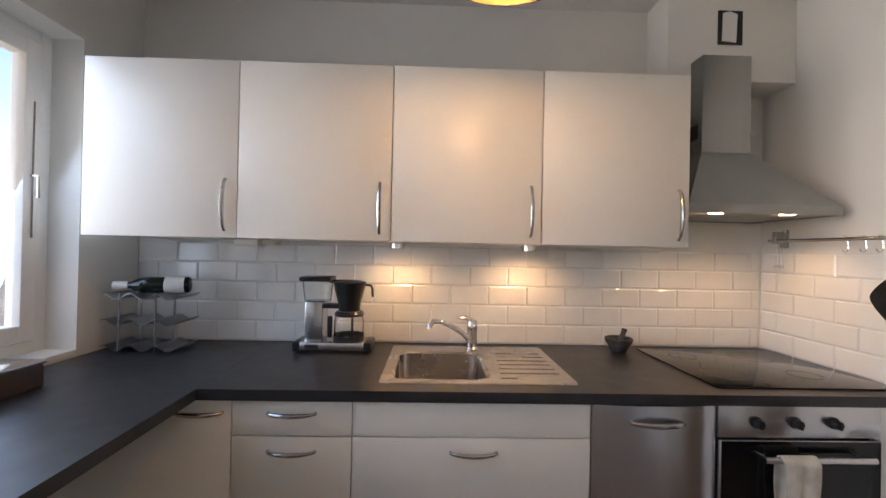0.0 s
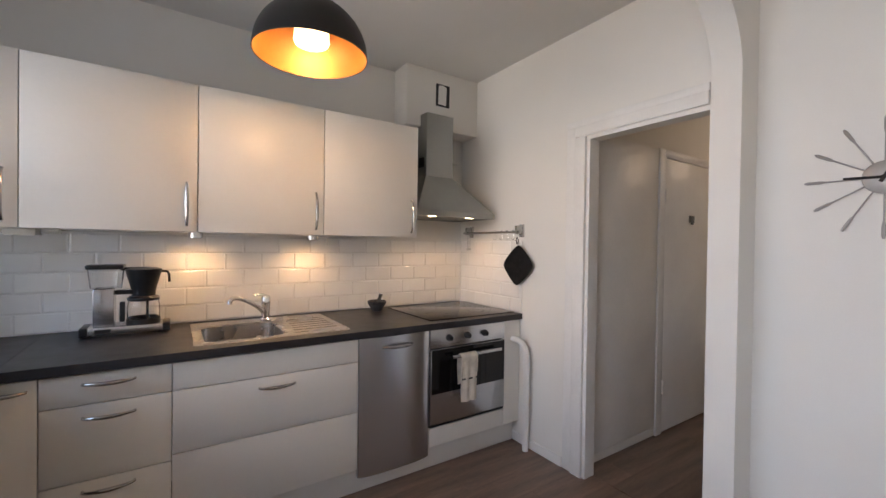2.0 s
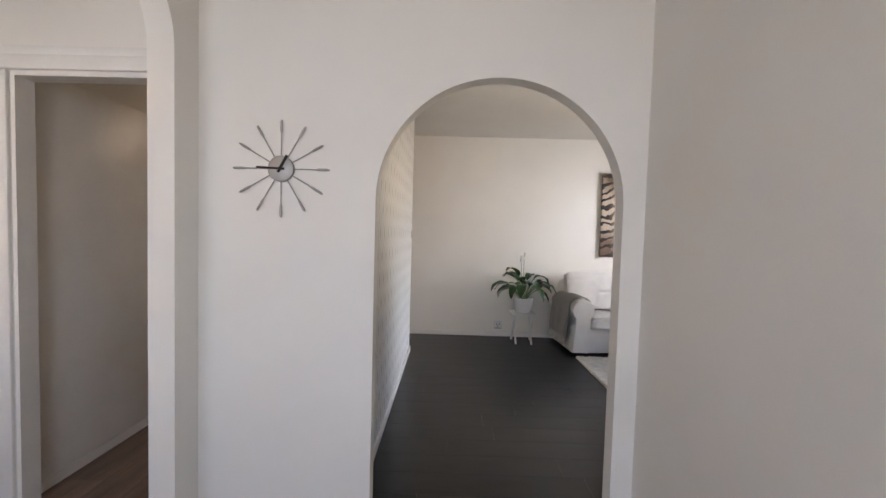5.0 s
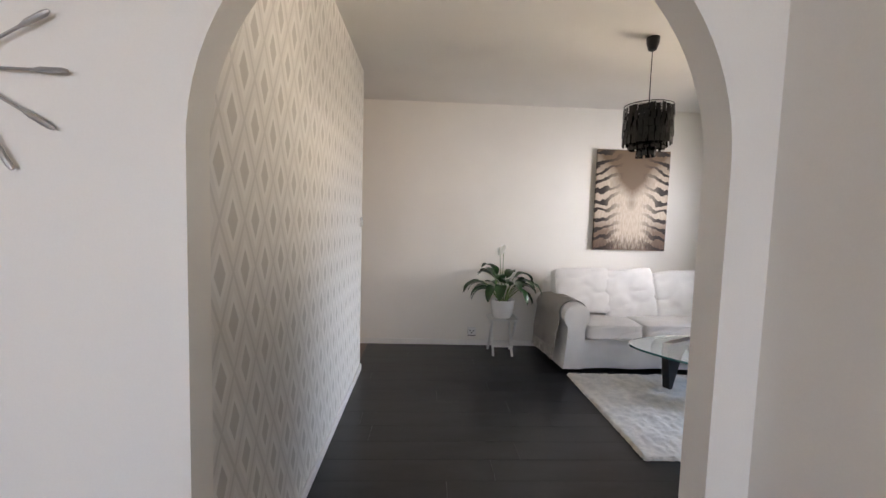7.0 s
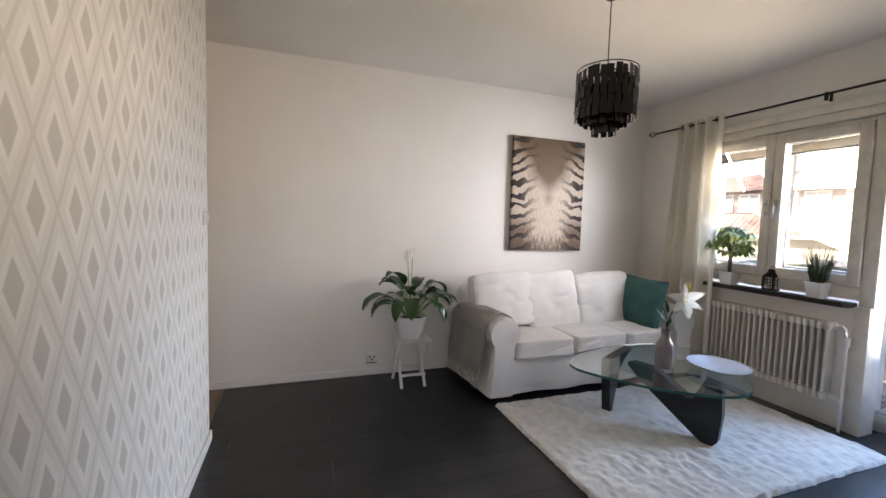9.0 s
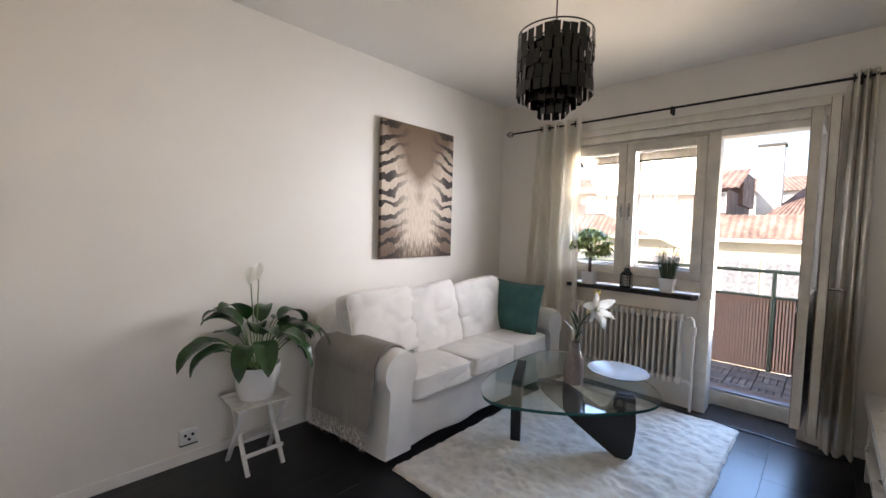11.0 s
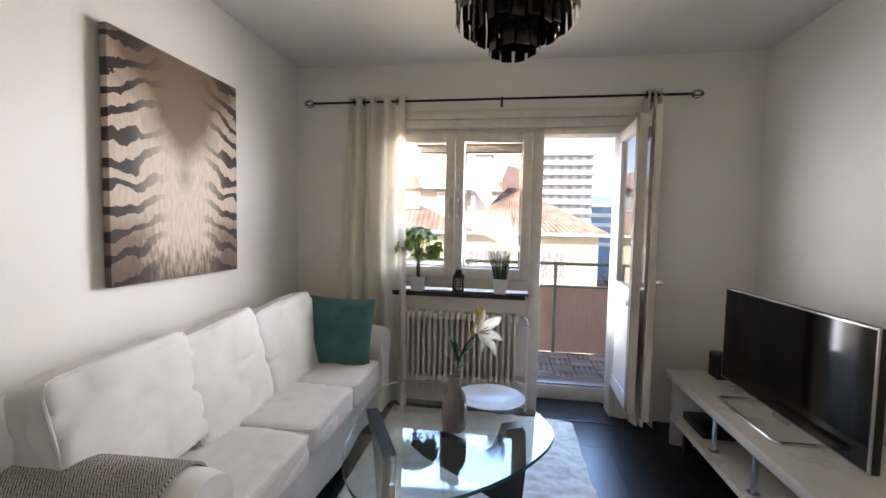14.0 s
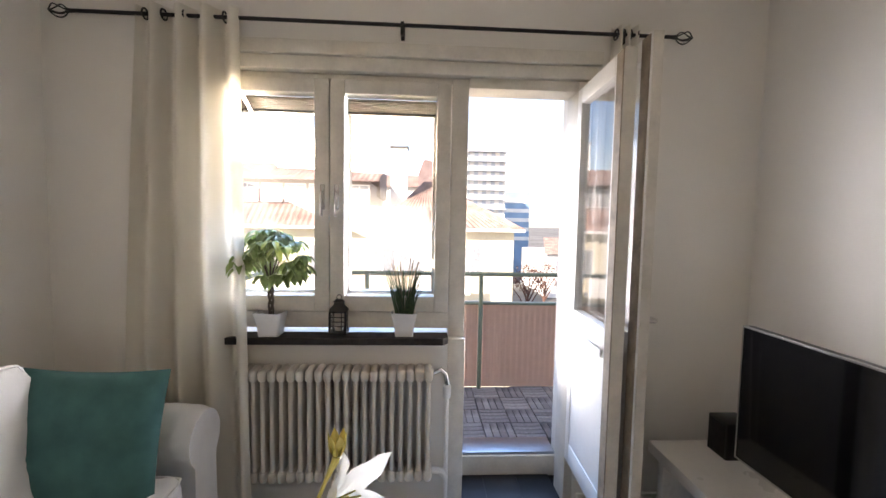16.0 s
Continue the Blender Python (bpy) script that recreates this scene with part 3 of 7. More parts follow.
# cooker hood
t = thing("cooker_hood", pose(0, 0, 0), "brushed steel chimney cooker hood", "cooker hood")
part("chimney", B(1.487, 1.716, 1.27, KY1 - 0.002, 1.862, 2.315, bevel=0.002), M_HOODSTEEL, t)
part("air_slots", B(1.4845, 1.4865, 1.30, 1.37, 1.93, 2.0), M_BLACK, t)
bm = bmesh.new()
lo = [bm.verts.new(p) for p in ((1.302, 1.07, 1.60), (1.955, 1.07, 1.60), (1.955, KY1 - 0.002, 1.60), (1.302, KY1 - 0.002, 1.60))]
hi = [bm.verts.new(p) for p in ((1.485, 1.268, 1.862), (1.718, 1.268, 1.862), (1.718, KY1 - 0.002, 1.862), (1.485, KY1 - 0.002, 1.862))]
for k in range(4):
    bm.faces.new((lo[k], lo[(k + 1) % 4], hi[(k + 1) % 4], hi[k]))
bm.faces.new(hi)
part("canopy", bm, M_HOODSTEEL, t, "sloping steel canopy", smooth=10)
bm = bmesh.new()
for a in ((1.302, 1.955, 1.07, 1.075), (1.302, 1.955, KY1 - 0.007, KY1 - 0.002), (1.302, 1.307, 1.075, KY1 - 0.007), (1.95, 1.955, 1.075, KY1 - 0.007)):
    box(bm, *a, 1.562, 1.60)
part("rim", bm, M_HOODSTEEL, t)
for a, b in ((1.31, 1.625), (1.632, 1.947)):
    part("grease_filter", B(a, b, 1.16, KY1 - 0.012, 1.566, 1.574), M_HOODSTEEL, t, "fine mesh metal grease filter")
part("lamp_strip", B(1.308, 1.949, 1.077, 1.158, 1.567, 1.575), M_HOODSTEEL, t)
for sx in (1.45, 1.76):
    part("lamp", lathe(bmesh.new(), [(0, 0), (0.026, 0), (0.028, 0.003), (0, 0.003)], sx, 1.118, 1.5635), M_SPOT, t, "lit round hood lamp")

# duct box above the hood, with an open vent hole
solid("duct_box", B(1.37, 2.009, 1.36, KY1 - 0.001, 2.235, KH - 0.001, bevel=0.003), M_WALL, "white painted duct box under the ceiling", "duct box")
t = thing("vent_opening", pose(0, 0, 0), "rough vent hole with a loose white cover", "vent")
part("hole", B(1.615, 1.735, 1.354, 1.359, 2.41, 2.575), M_BLACK, t, "ragged black opening")
bm = bmesh.new()
prism(bm, [(1.632, 2.425), (1.70, 2.42), (1.705, 2.555), (1.668, 2.568), (1.636, 2.56)], "y", 1.348, 1.3535)
part("cover", bm, M_TRIM, t, "loose white cover plate")
solid("wall_ledge", B(1.74, 1.95, KY1 - 0.05, KY1 - 0.002, 2.03, 2.05, bevel=0.003), M_WALL, "thin white ledge beside the hood chimney", "ledge")

# rail with hooks, mitt
t = thing("hook_rail", pose(0, 0, 0), "steel kitchen rail with hooks on the tiled wall", "rail")
part("bar", tube(bmesh.new(), [(1.955, 0.80, 1.465), (1.955, 1.44, 1.465)], 0.008, 12), M_HANDLE, t)
for yy in (0.83, 1.40):
    part("bracket", box(B(1.945, 2.009, yy - 0.012, yy + 0.012, 1.45, 1.51, bevel=0.004), 1.992, 2.0095, yy - 0.016, yy + 0.016, 1.43, 1.52), M_HANDLE, t)
for yy in (0.87, 0.93, 0.99, 1.06):
    pts = [(1.955 + 0.012 * math.cos(a), yy, 1.466 + 0.012 * math.sin(a)) for a in (radians(190 - 230 * k / 8) for k in range(9))] + [(1.968, yy, 1.44), (1.968, yy, 1.425)] + [(1.954 + 0.014 * math.cos(a), yy, 1.425 + 0.014 * math.sin(a)) for a in (radians(-180 * k / 8) for k in range(9))]
    part("hook", tube(bmesh.new(), pts, 0.0022, 6), M_CHROME, t)
t = thing("hanging_gadget", pose(0, 0, 0), "small wire kitchen gadget hung on the rail", "utensil")
bm = bmesh.new()
for k in range(3):
    tube(bm, [(1.975, 1.385 + 0.018 * k, 1.445), (1.978, 1.385 + 0.018 * k, 1.34)], 0.002, 6)
box(bm, 1.970, 1.984, 1.38, 1.427, 1.33, 1.345, bevel=0.002)
part("frame", bm, M_CHROME, t)
t = thing("oven_mitt", pose(1.965, 0.845, 1.40), "black quilted pot holder hung by its corner", "pot holder")
bm = bmesh.new()
N = 10
g = [[None] * (N + 1) for _ in range(N + 1)]
for i in range(N + 1):
    for j in range(N + 1):
        u, v = i / N - 0.5, j / N - 0.5
        k = 0.95 - 0.13 * (16 * u * u * v * v) ** 1.5
        u, v = u * k, v * k
        yy, zz = (u - v) * 0.165, (u + v) * 0.17 - 0.165
        g[i][j] = bm.verts.new((0.014 + 0.008 * math.cos(u * 3) * math.cos(v * 3) + 0.002 * math.sin(i * 2.2) * math.sin(j * 2.2), yy - 0.02 * v, zz))
for i in range(N):
    for j in range(N):
        bm.faces.new((g[i][j], g[i + 1][j], g[i + 1][j + 1], g[i][j + 1]))
bmesh.ops.solidify(bm, geom=bm.faces[:], thickness=0.012)
part("pad", bm, M_MITT, t, smooth=60)
part("loop", tube(bmesh.new(), [(0.01, -0.004, -0.02), (0.008, -0.012, 0.01), (0.006, 0, 0.03), (0.008, 0.012, 0.01), (0.01, 0.004, -0.02)], 0.003, 6), M_MITT, t)

# waste pipe in the corner of the units
t = thing("heating_pipe", pose(0, 0, 0), "white painted pipe bending into the oven side panel", "pipe")
part("pipe", tube(bmesh.new(), [(1.96, 0.725, 0.0), (1.96, 0.725, 0.40), (1.96, 0.725, 0.62), (1.957, 0.735, 0.68), (1.95, 0.76, 0.715), (1.945, 0.80, 0.73), (1.94, 0.846, 0.732)], 0.021, 14), M_TRIM, t)
part("collar", tube(bmesh.new(), [(1.96, 0.725, 0.56), (1.96, 0.725, 0.595)], 0.025, 14), M_TRIM, t)

# coffee machine
t = thing("coffee_machine", pose(-0.20, 1.375, 0.90), "steel and black filter coffee machine with glass jug", "coffee machine")
part("base", B(-0.175, 0.165, -0.07, 0.07, 0.014, 0.05, bevel=0.006), M_STEEL, t, "brushed steel base")
for sx in (-0.178, 0.145):
    part("base_end", B(sx, sx + 0.034, -0.074, 0.074, 0.008, 0.052, bevel=0.006), M_BLACK, t)
for sx in (-0.15, 0.14):
    part("foot", lathe(bmesh.new(), [(0, 0), (0.014, 0), (0.014, 0.015), (0, 0.015)], sx, 0), M_BLACK, t)
part("tower", B(-0.13, -0.05, -0.05, 0.055, 0.05, 0.232, bevel=0.004), M_STEEL, t, "brushed steel tower")
tank = part("water_tank", lathe(bmesh.new(), [(0.0, 0.232), (0.062, 0.232), (0.07, 0.30), (0.072, 0.325), (0.068, 0.325), (0.058, 0.236), (0, 0.236)], -0.085, 0, 0, 28, 1.0, 0.85), M_CLEARPLASTIC, t, "clear plastic water tank")
tank.visible_shadow = False
part("tank_lid", B(-0.158, -0.012, -0.062, 0.062, 0.327, 0.35, bevel=0.008), M_BLACK, t)
part("arm", B(-0.05, 0.06, -0.03, 0.03, 0.20, 0.222, bevel=0.006), M_BLACK, t)
part("outlet_arm", B(-0.03, 0.08, -0.02, 0.02, 0.318, 0.335, bevel=0.006), M_BLACK, t)
part("filter_basket", lathe(bmesh.new(), [(0, 0.19), (0.05, 0.19), (0.052, 0.215), (0.056, 0.235), (0.075, 0.31), (0.078, 0.325), (0.05, 0.332), (0, 0.333)], 0.065, 0), M_BLACK, t, "black filter holder")
part("basket_handle", tube(bmesh.new(), [(0.14, 0, 0.312), (0.165, 0, 0.31), (0.172, 0, 0.295), (0.174, 0, 0.255)], 0.006, 8), M_BLACK, t)
jug = part("jug", lathe(bmesh.new(), [(0, 0.055), (0.066, 0.055), (0.07, 0.065), (0.07, 0.14), (0.064, 0.165), (0.06, 0.165), (0.066, 0.138), (0.066, 0.068), (0.06, 0.059), (0, 0.059)], 0.065, 0), M_GLASS, t, "clear glass coffee jug")
jug.visible_shadow = False
part("jug_lid", lathe(bmesh.new(), [(0, 0.166), (0.068, 0.166), (0.07, 0.178), (0.06, 0.188), (0, 0.188)], 0.065, 0), M_BLACK, jug)
part("jug_band", lathe(bmesh.new(), [(0.071, 0.05), (0.073, 0.05), (0.073, 0.075), (0.071, 0.075)], 0.065, 0), M_BLACK, jug)
part("jug_handle", B(-0.03, -0.008, -0.035, -0.015, 0.065, 0.165, bevel=0.005), M_BLACK, jug)
part("hot_plate", lathe(bmesh.new(), [(0, 0.05), (0.072, 0.05), (0.072, 0.055), (0, 0.055)], 0.065, 0), M_BLACK, t)
part("riser_tube", tube(bmesh.new(), [(0.08, 0.0, 0.06), (0.08, 0.0, 0.165)], 0.006, 8), M_BLACK, t)
part("name_bar", B(-0.12, -0.06, -0.0725, -0.0702, 0.022, 0.04), M_BLACK, t, "dark switch plate")
bm = B(-0.02, 0.11, -0.0722, -0.0702, 0.027, 0.033)
part("badge", bm, M_HANDLE, t, "plain engraved bar")

# mortar
t = thing("mortar", pose(1.19, 1.43, 0.90), "dark granite mortar with pestle on the worktop", "mortar")
part("bowl", lathe(bmesh.new(), [(0, 0.006), (0.034, 0), (0.038, 0.006), (0.05, 0.03), (0.064, 0.05), (0.066, 0.066), (0.06, 0.07), (0.054, 0.066), (0.046, 0.045), (0.03, 0.028), (0, 0.022)], seg=28), M_STONE, t)
part("pestle", tube(bmesh.new(), [(0.0, 0.0, 0.035), (0.01, 0.0, 0.06), (0.026, 0.004, 0.095), (0.032, 0.005, 0.112)], [0.017, 0.014, 0.012, 0.015], 12), M_STONE, t)

# wine rack and bottle
t = thing("wine_rack", pose(-1.045, 1.36, 0.90), "wavy grey metal wine rack with three tiers", "wine rack")
M_RACK = mat("grey_rack_metal", (0.30, 0.30, 0.31), 0.35, 1.0, var=0.05, bump=0.02)
def wave(z):
    return lambda u, v: ((u - 0.5) * 0.34, (v - 0.5) * 0.18, z + 0.013 * math.sin(u * math.pi * 2 * 3 + 0.6))
for z in (0.02, 0.135, 0.25):
    cloth_sheet("wavy_shelf", wave(z), 40, 2, M_RACK, 0.002, t)
for px in (-0.1, 0.06):
    for py in (-0.07, 0.07):
        part("post", tube(bmesh.new(), [(px, py, 0.0), (px, py, 0.262)], 0.005, 8), M_STEEL, t)
t = thing("wine_bottle", pose(-1.02, 1.36, 1.192), "dark wine bottle with white label lying on rack", "bottle")
bm = lathe(bmesh.new(), [(0, 0), (0.034, 0.0), (0.037, 0.006), (0.037, 0.18), (0.03, 0.21), (0.016, 0.235), (0.0145, 0.29), (0.016, 0.292), (0.016, 0.30), (0, 0.30)], seg=26)
m_b = Matrix.Translation((0.13, 0.03, 0.004)) @ Euler((0, radians(-90), radians(18))).to_matrix().to_4x4()
bmesh.ops.transform(bm, matrix=m_b, verts=bm.verts[:])
part("glass", bm, M_BOTTLE, t)
bm = lathe(bmesh.new(), [(0.0376, 0.02), (0.0376, 0.10)], seg=26)
bmesh.ops.transform(bm, matrix=m_b, verts=bm.verts[:])
bmesh.ops.solidify(bm, geom=bm.faces[:], thickness=-0.0006)
part("label", bm, M_PAPERLABEL, t, "white paper label")
bm = lathe(bmesh.new(), [(0.0168, 0.245), (0.0172, 0.302), (0, 0.303)], seg=20)
bmesh.ops.transform(bm, matrix=m_b, verts=bm.verts[:])
part("cap", bm, M_PAPERLABEL, t, "white foil cap")

# things at the window end of the worktop
t = thing("bread_bin", pose(-1.13, 0.70, 0.90), "dark box with a bright metal lid on the worktop", "box")
part("body", B(-0.10, 0.085, -0.14, 0.14, 0.0, 0.075, bevel=0.006), mat("brown_box", (0.06, 0.045, 0.04), 0.4), t)
part("lid", B(-0.105, 0.09, -0.145, 0.145, 0.075, 0.088, bevel=0.004), M_CHROME, t)
t = thing("spice_jar", pose(-1.15, 0.64, 0.988), "dark jar with pale lid standing on the box", "jar")
part("glass", lathe(bmesh.new(), [(0, 0), (0.04, 0), (0.042, 0.01), (0.042, 0.085), (0.03, 0.10), (0, 0.10)], seg=22), M_BLACK, t)
part("lid", lathe(bmesh.new(), [(0.031, 0.10), (0.034, 0.102), (0.034, 0.125), (0, 0.127)], seg=22), mat("violet_lid", (0.25, 0.2, 0.35), 0.4), t)

# pendant lamp
t = thing("kitchen_pendant_lamp", pose(0.425, 0.37, 2.082), "black dome pendant lamp, golden inside, lit", "pendant lamp")
R = 0.21
prof = [(R * math.cos(a), R * 0.98 * math.sin(a)) for a in (radians(90 * k / 16) for k in range(16))] + [(0.022, R * 0.985)]
part("shade", lathe(bmesh.new(), prof, seg=48), M_SHADEBLK, t, "matt black metal dome")
part("shade_inside", lathe(bmesh.new(), [(r * 0.985, z * 0.985) for r, z in prof], seg=48), M_SHADEIN, t, "golden inner face")
part("rim", tube(bmesh.new(), [(R * 0.994 * math.cos(a), R * 0.994 * math.sin(a), 0.0) for a in (2 * math.pi * k / 48 for k in range(49))], 0.0022, 6, False), M_SHADEBLK, t)
part("opal_glass", lathe(bmesh.new(), [(0.045, 0.172), (0.058, 0.15), (0.066, 0.055), (0.062, 0.046), (0, 0.044)], seg=32), M_OPAL, t, "lit white opal glass")
part("holder", lathe(bmesh.new(), [(0.024, 0.17), (0.024, 0.22), (0.012, 0.235), (0, 0.235)], seg=20), M_SHADEBLK, t)
part("cord", tube(bmesh.new(), [(0, 0, 0.23), (0, 0, KH - 2.082)], 0.0035, 8), M_BLACK, t)
part("ceiling_cup", lathe(bmesh.new(), [(0.05, KH - 2.082), (0.045, KH - 2.122), (0.01, KH - 2.142), (0, KH - 2.142)], seg=24), M_SHADEBLK, t)

# kitchen window in the west wall
def casement_window(name, label, x, y0, y1, z0, z1, mull, hand=True):
    w = thing(name, pose(0, 0, 0), label, "window", kind="structure")
    bm = bmesh.new()
    for a in ((y0, y0 + 0.05, z0, z1), (y1 - 0.05, y1, z0, z1), (y0 + 0.05, y1 - 0.05, z0, z0 + 0.05), (y0 + 0.05, y1 - 0.05, z1 - 0.05, z1)):
        box(bm, x - 0.07, x, a[0], a[1], a[2], a[3], bevel=0.003)
    part("window_frame", bm, M_TRIM, w)
    edges = [y0 + 0.055] + mull + [y1 - 0.055]
    for a, b in zip(edges, edges[1:]):
        bm = bmesh.new()
        for q in ((a + 0.004, a + 0.065, z0 + 0.055, z1 - 0.055), (b - 0.065, b - 0.004, z0 + 0.055, z1 - 0.055), (a + 0.065, b - 0.065, z0 + 0.055, z0 + 0.12), (a + 0.065, b - 0.065, z1 - 0.12, z1 - 0.055)):
            box(bm, x - 0.05, x + 0.012, *q, bevel=0.004)
        s = part("sash", bm, M_TRIM, w, "white painted sash")
        p = part("pane", B(x - 0.024, x - 0.02, a + 0.06, b - 0.06, z0 + 0.115, z1 - 0.115), M_GLASS, s, "clear glass pane")
        p.visible_shadow = False
        if hand:
            part("latch", tube(bmesh.new(), [(x + 0.012, b - 0.035, 1.65), (x + 0.04, b - 0.035, 1.65), (x + 0.042, b - 0.035, 1.56)], 0.006, 8), M_HANDLE, s, "worn metal latch")
            bm = bmesh.new()
            tube(bm, [(x + 0.014, b - 0.03, 1.95), (x + 0.016, b - 0.032, 1.40)], 0.003, 6)
            part("stay", bm, M_HANDLE, s)
    return w


casement_window("window_1", "white painted kitchen window over the worktop", KX0 - 0.13, -0.20, 1.20, 0.93, 2.25, [0.5])
# unseen window, assumed where the dining daylight lamps stand
casement_window("window_2", "white painted dining window, unseen, added for its daylight", KX0 - 0.13, -2.15, -0.85, 0.93, 2.25, [-1.5], False)

# clock
t = thing("wall_clock", pose(KX1 - 0.002, -0.89, 1.62), "grey metal sunburst wall clock with twelve spokes", "clock")
M_CLOCK = mat("grey_lacquered_metal", (0.42, 0.40, 0.38), 0.4, 0.6, var=0.05, bump=0.02)
bm = lathe(bmesh.new(), [(0, 0), (0.054, 0), (0.056, 0.004), (0.056, 0.018), (0.05, 0.022), (0, 0.022)], seg=36)
bmesh.ops.transform(bm, matrix=pose(0, 0, 0, 0, -90, 0), verts=bm.verts[:])
part("dial", bm, M_CLOCK, t, "plain round grey dial")
for k in range(12):
    a = radians(30 * k)
    d = Vector((0, math.sin(a), math.cos(a)))
    p = Vector((-0.012, 0, 0))
    bm = tube(bmesh.new(), [p + d * 0.052, p + d * 0.15], 0.0028, 8)
    tube(bm, [p + d * 0.15, p + d * 0.165, p + d * 0.20, p + d * 0.21], [0.0028, 0.0058, 0.0058, 0.003], 8)
    part("spoke", bm, M_CLOCK, t)
for a, ln, r in ((-28, 0.065, 0.0065), (88, 0.10, 0.005)):
    a = radians(a)
    d = Vector((0, math.sin(a), math.cos(a)))
    p = Vector((-0.027, 0, 0))
    part("clock_hand", tube(bmesh.new(), [p - d * 0.018, p + d * ln], r, 8, True, 0.9), M_BLACK, t, "black clock pointer")
bm = lathe(bmesh.new(), [(0, 0), (0.008, 0), (0.008, 0.008), (0, 0.01)], seg=14)
bmesh.ops.transform(bm, matrix=pose(-0.022, 0, 0, 0, -90, 0), verts=bm.verts[:])
part("centre_cap", bm, M_BLACK, t)

# hall: closet front, entrance door
t = thing("closet_front", pose(0, 0, 0), "plain white closet front in the hall", "closet")
part("panel", B(HX0 + 0.005, 2.905, 0.372, 0.389, 0.065, 2.08, bevel=0.002), M_TRIM, t)
t = thing("door_1", pose(0, 0, 0), "white flat entrance door with metal handle", "door", kind="structure")
bm = bmesh.new()
for a in ((2.91, 2.985, 0, 2.09), (3.775, 3.845, 0, 2.09), (2.985, 3.775, 2.03, 2.09)):
    box(bm, a[0], a[1], 0.362, 0.39, a[2], a[3], bevel=0.004)
part("door_frame", bm, M_TRIM, t)
part("leaf", B(2.988, 3.772, 0.366, 0.389, 0.012, 2.027, bevel=0.003), M_TRIM, t)
part("handle", tube(bmesh.new(), [(3.69, 0.366, 1.04), (3.69, 0.32, 1.04), (3.67, 0.315, 1.04), (3.59, 0.315, 1.04)], 0.009, 10), M_CHROME, t, "chrome lever handle")
bm = lathe(bmesh.new(), [(0, 0), (0.026, 0), (0.026, 0.008), (0.01, 0.01), (0, 0.01)], seg=20)
bmesh.ops.transform(bm, matrix=pose(3.69, 0.366, 0.93, 90), verts=bm.verts[:])
part("lock", bm, M_CHROME, t)
part("sign", box(B(3.34, 3.42, 0.360, 0.3655, 1.57, 1.625, bevel=0.002), 3.36, 3.40, 0.358, 0.3605, 1.555, 1.6), M_BLACK, t, "small black plate")
for hz in (0.35, 1.75):
    part("hinge", tube(bmesh.new(), [(2.982, 0.358, hz - 0.05), (2.982, 0.358, hz + 0.05)], 0.008, 8), M_TRIM, t)
t = thing("doorbell", pose(3.80, 0.389, 2.36), "small dark round doorbell high on the wall", "doorbell")
bm = lathe(bmesh.new(), [(0, 0), (0.022, 0), (0.024, 0.02), (0.015, 0.03), (0, 0.032)], seg=18)
bmesh.ops.transform(bm, matrix=pose(0, 0, 0, 90), verts=bm.verts[:])
part("body", bm, M_BLACK, t)

# unseen fixture, added around the hall's fill light
t = thing("unseen_hall_lamp", pose(4.3, -0.35, LH), "unseen round glass ceiling lamp, added to brighten the hall", "ceiling lamp")
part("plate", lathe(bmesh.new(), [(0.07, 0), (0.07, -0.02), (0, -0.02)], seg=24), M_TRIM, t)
part("globe", lathe(bmesh.new(), [(0.05, -0.02), (0.10, -0.05), (0.11, -0.09)], seg=24), M_OPAL, t, "lit opal glass bowl of the added lamp")

# ---- living room ----
M_SOFA = mat("white_cotton_slipcover", (0.76, 0.74, 0.71), 0.9, var=0.05, scale=5, fine=350, bump=0.25)
M_GREEN = mat("sea_green_cotton", (0.045, 0.135, 0.125), 0.9, var=0.12, scale=10, fine=400, bump=0.35)
M_RUG = mat("cream_shaggy_rug", (0.74, 0.70, 0.63), 1.0, var=0.10, scale=16, fine=170, bump=0.9)
M_LEAF = mat("glossy_dark_leaf", (0.018, 0.072, 0.016), 0.30, var=0.3, scale=14, fine=60, bump=0.15)
M_LEAF2 = mat("variegated_leaf", (0.12, 0.19, 0.055), 0.4, var=0.3, scale=30, fine=80, bump=0.1, color2=(0.30, 0.34, 0.16))
M_STEM = mat("pale_green_stem", (0.16, 0.24, 0.08), 0.5, var=0.15)


def thin(m, color, share):
    """Let some light through a thin surface."""
    n, l = m.node_tree.nodes, m.node_tree.links
    tr, mx = n.new("ShaderNodeBsdfTranslucent"), n.new("ShaderNodeMixShader")
    tr.inputs[0].default_value = (*color, 1)
    mx.inputs[0].default_value = share
    l.new(n["Principled BSDF"].outputs[0], mx.inputs[1]), l.new(tr.outputs[0], mx.inputs[2])
    l.new(mx.outputs[0], n["Material Output"].inputs[0])
    return m


M_PETAL = thin(mat("white_petal", (0.88, 0.87, 0.83), 0.5, var=0.04, scale=20, fine=80, bump=0.1), (0.92, 0.92, 0.86), 0.45)
thin(M_LEAF2, (0.34, 0.44, 0.13), 0.4)
M_POT = mat("white_ceramic", (0.78, 0.77, 0.75), 0.25, var=0.03, bump=0.02)
M_SOIL = mat("potting_soil", (0.03, 0.022, 0.016), 0.95, var=0.3, scale=40, bump=0.6)
M_WHITEWOOD = mat("white_painted_wood", (0.77, 0.76, 0.73), 0.45, var=0.05, scale=8, bump=0.06)
M_BLKWOOD = mat("black_stained_wood", (0.010, 0.009, 0.009), 0.42, var=0.2, scale=6, bump=0.04)
M_TABLEGLASS = clear("green_tinted_glass", (0.86, 0.95, 0.93), 0.0, 1.5)
M_GLASSEDGE = mat("green_glass_edge", (0.04, 0.14, 0.13), 0.1, var=0.1, bump=0)
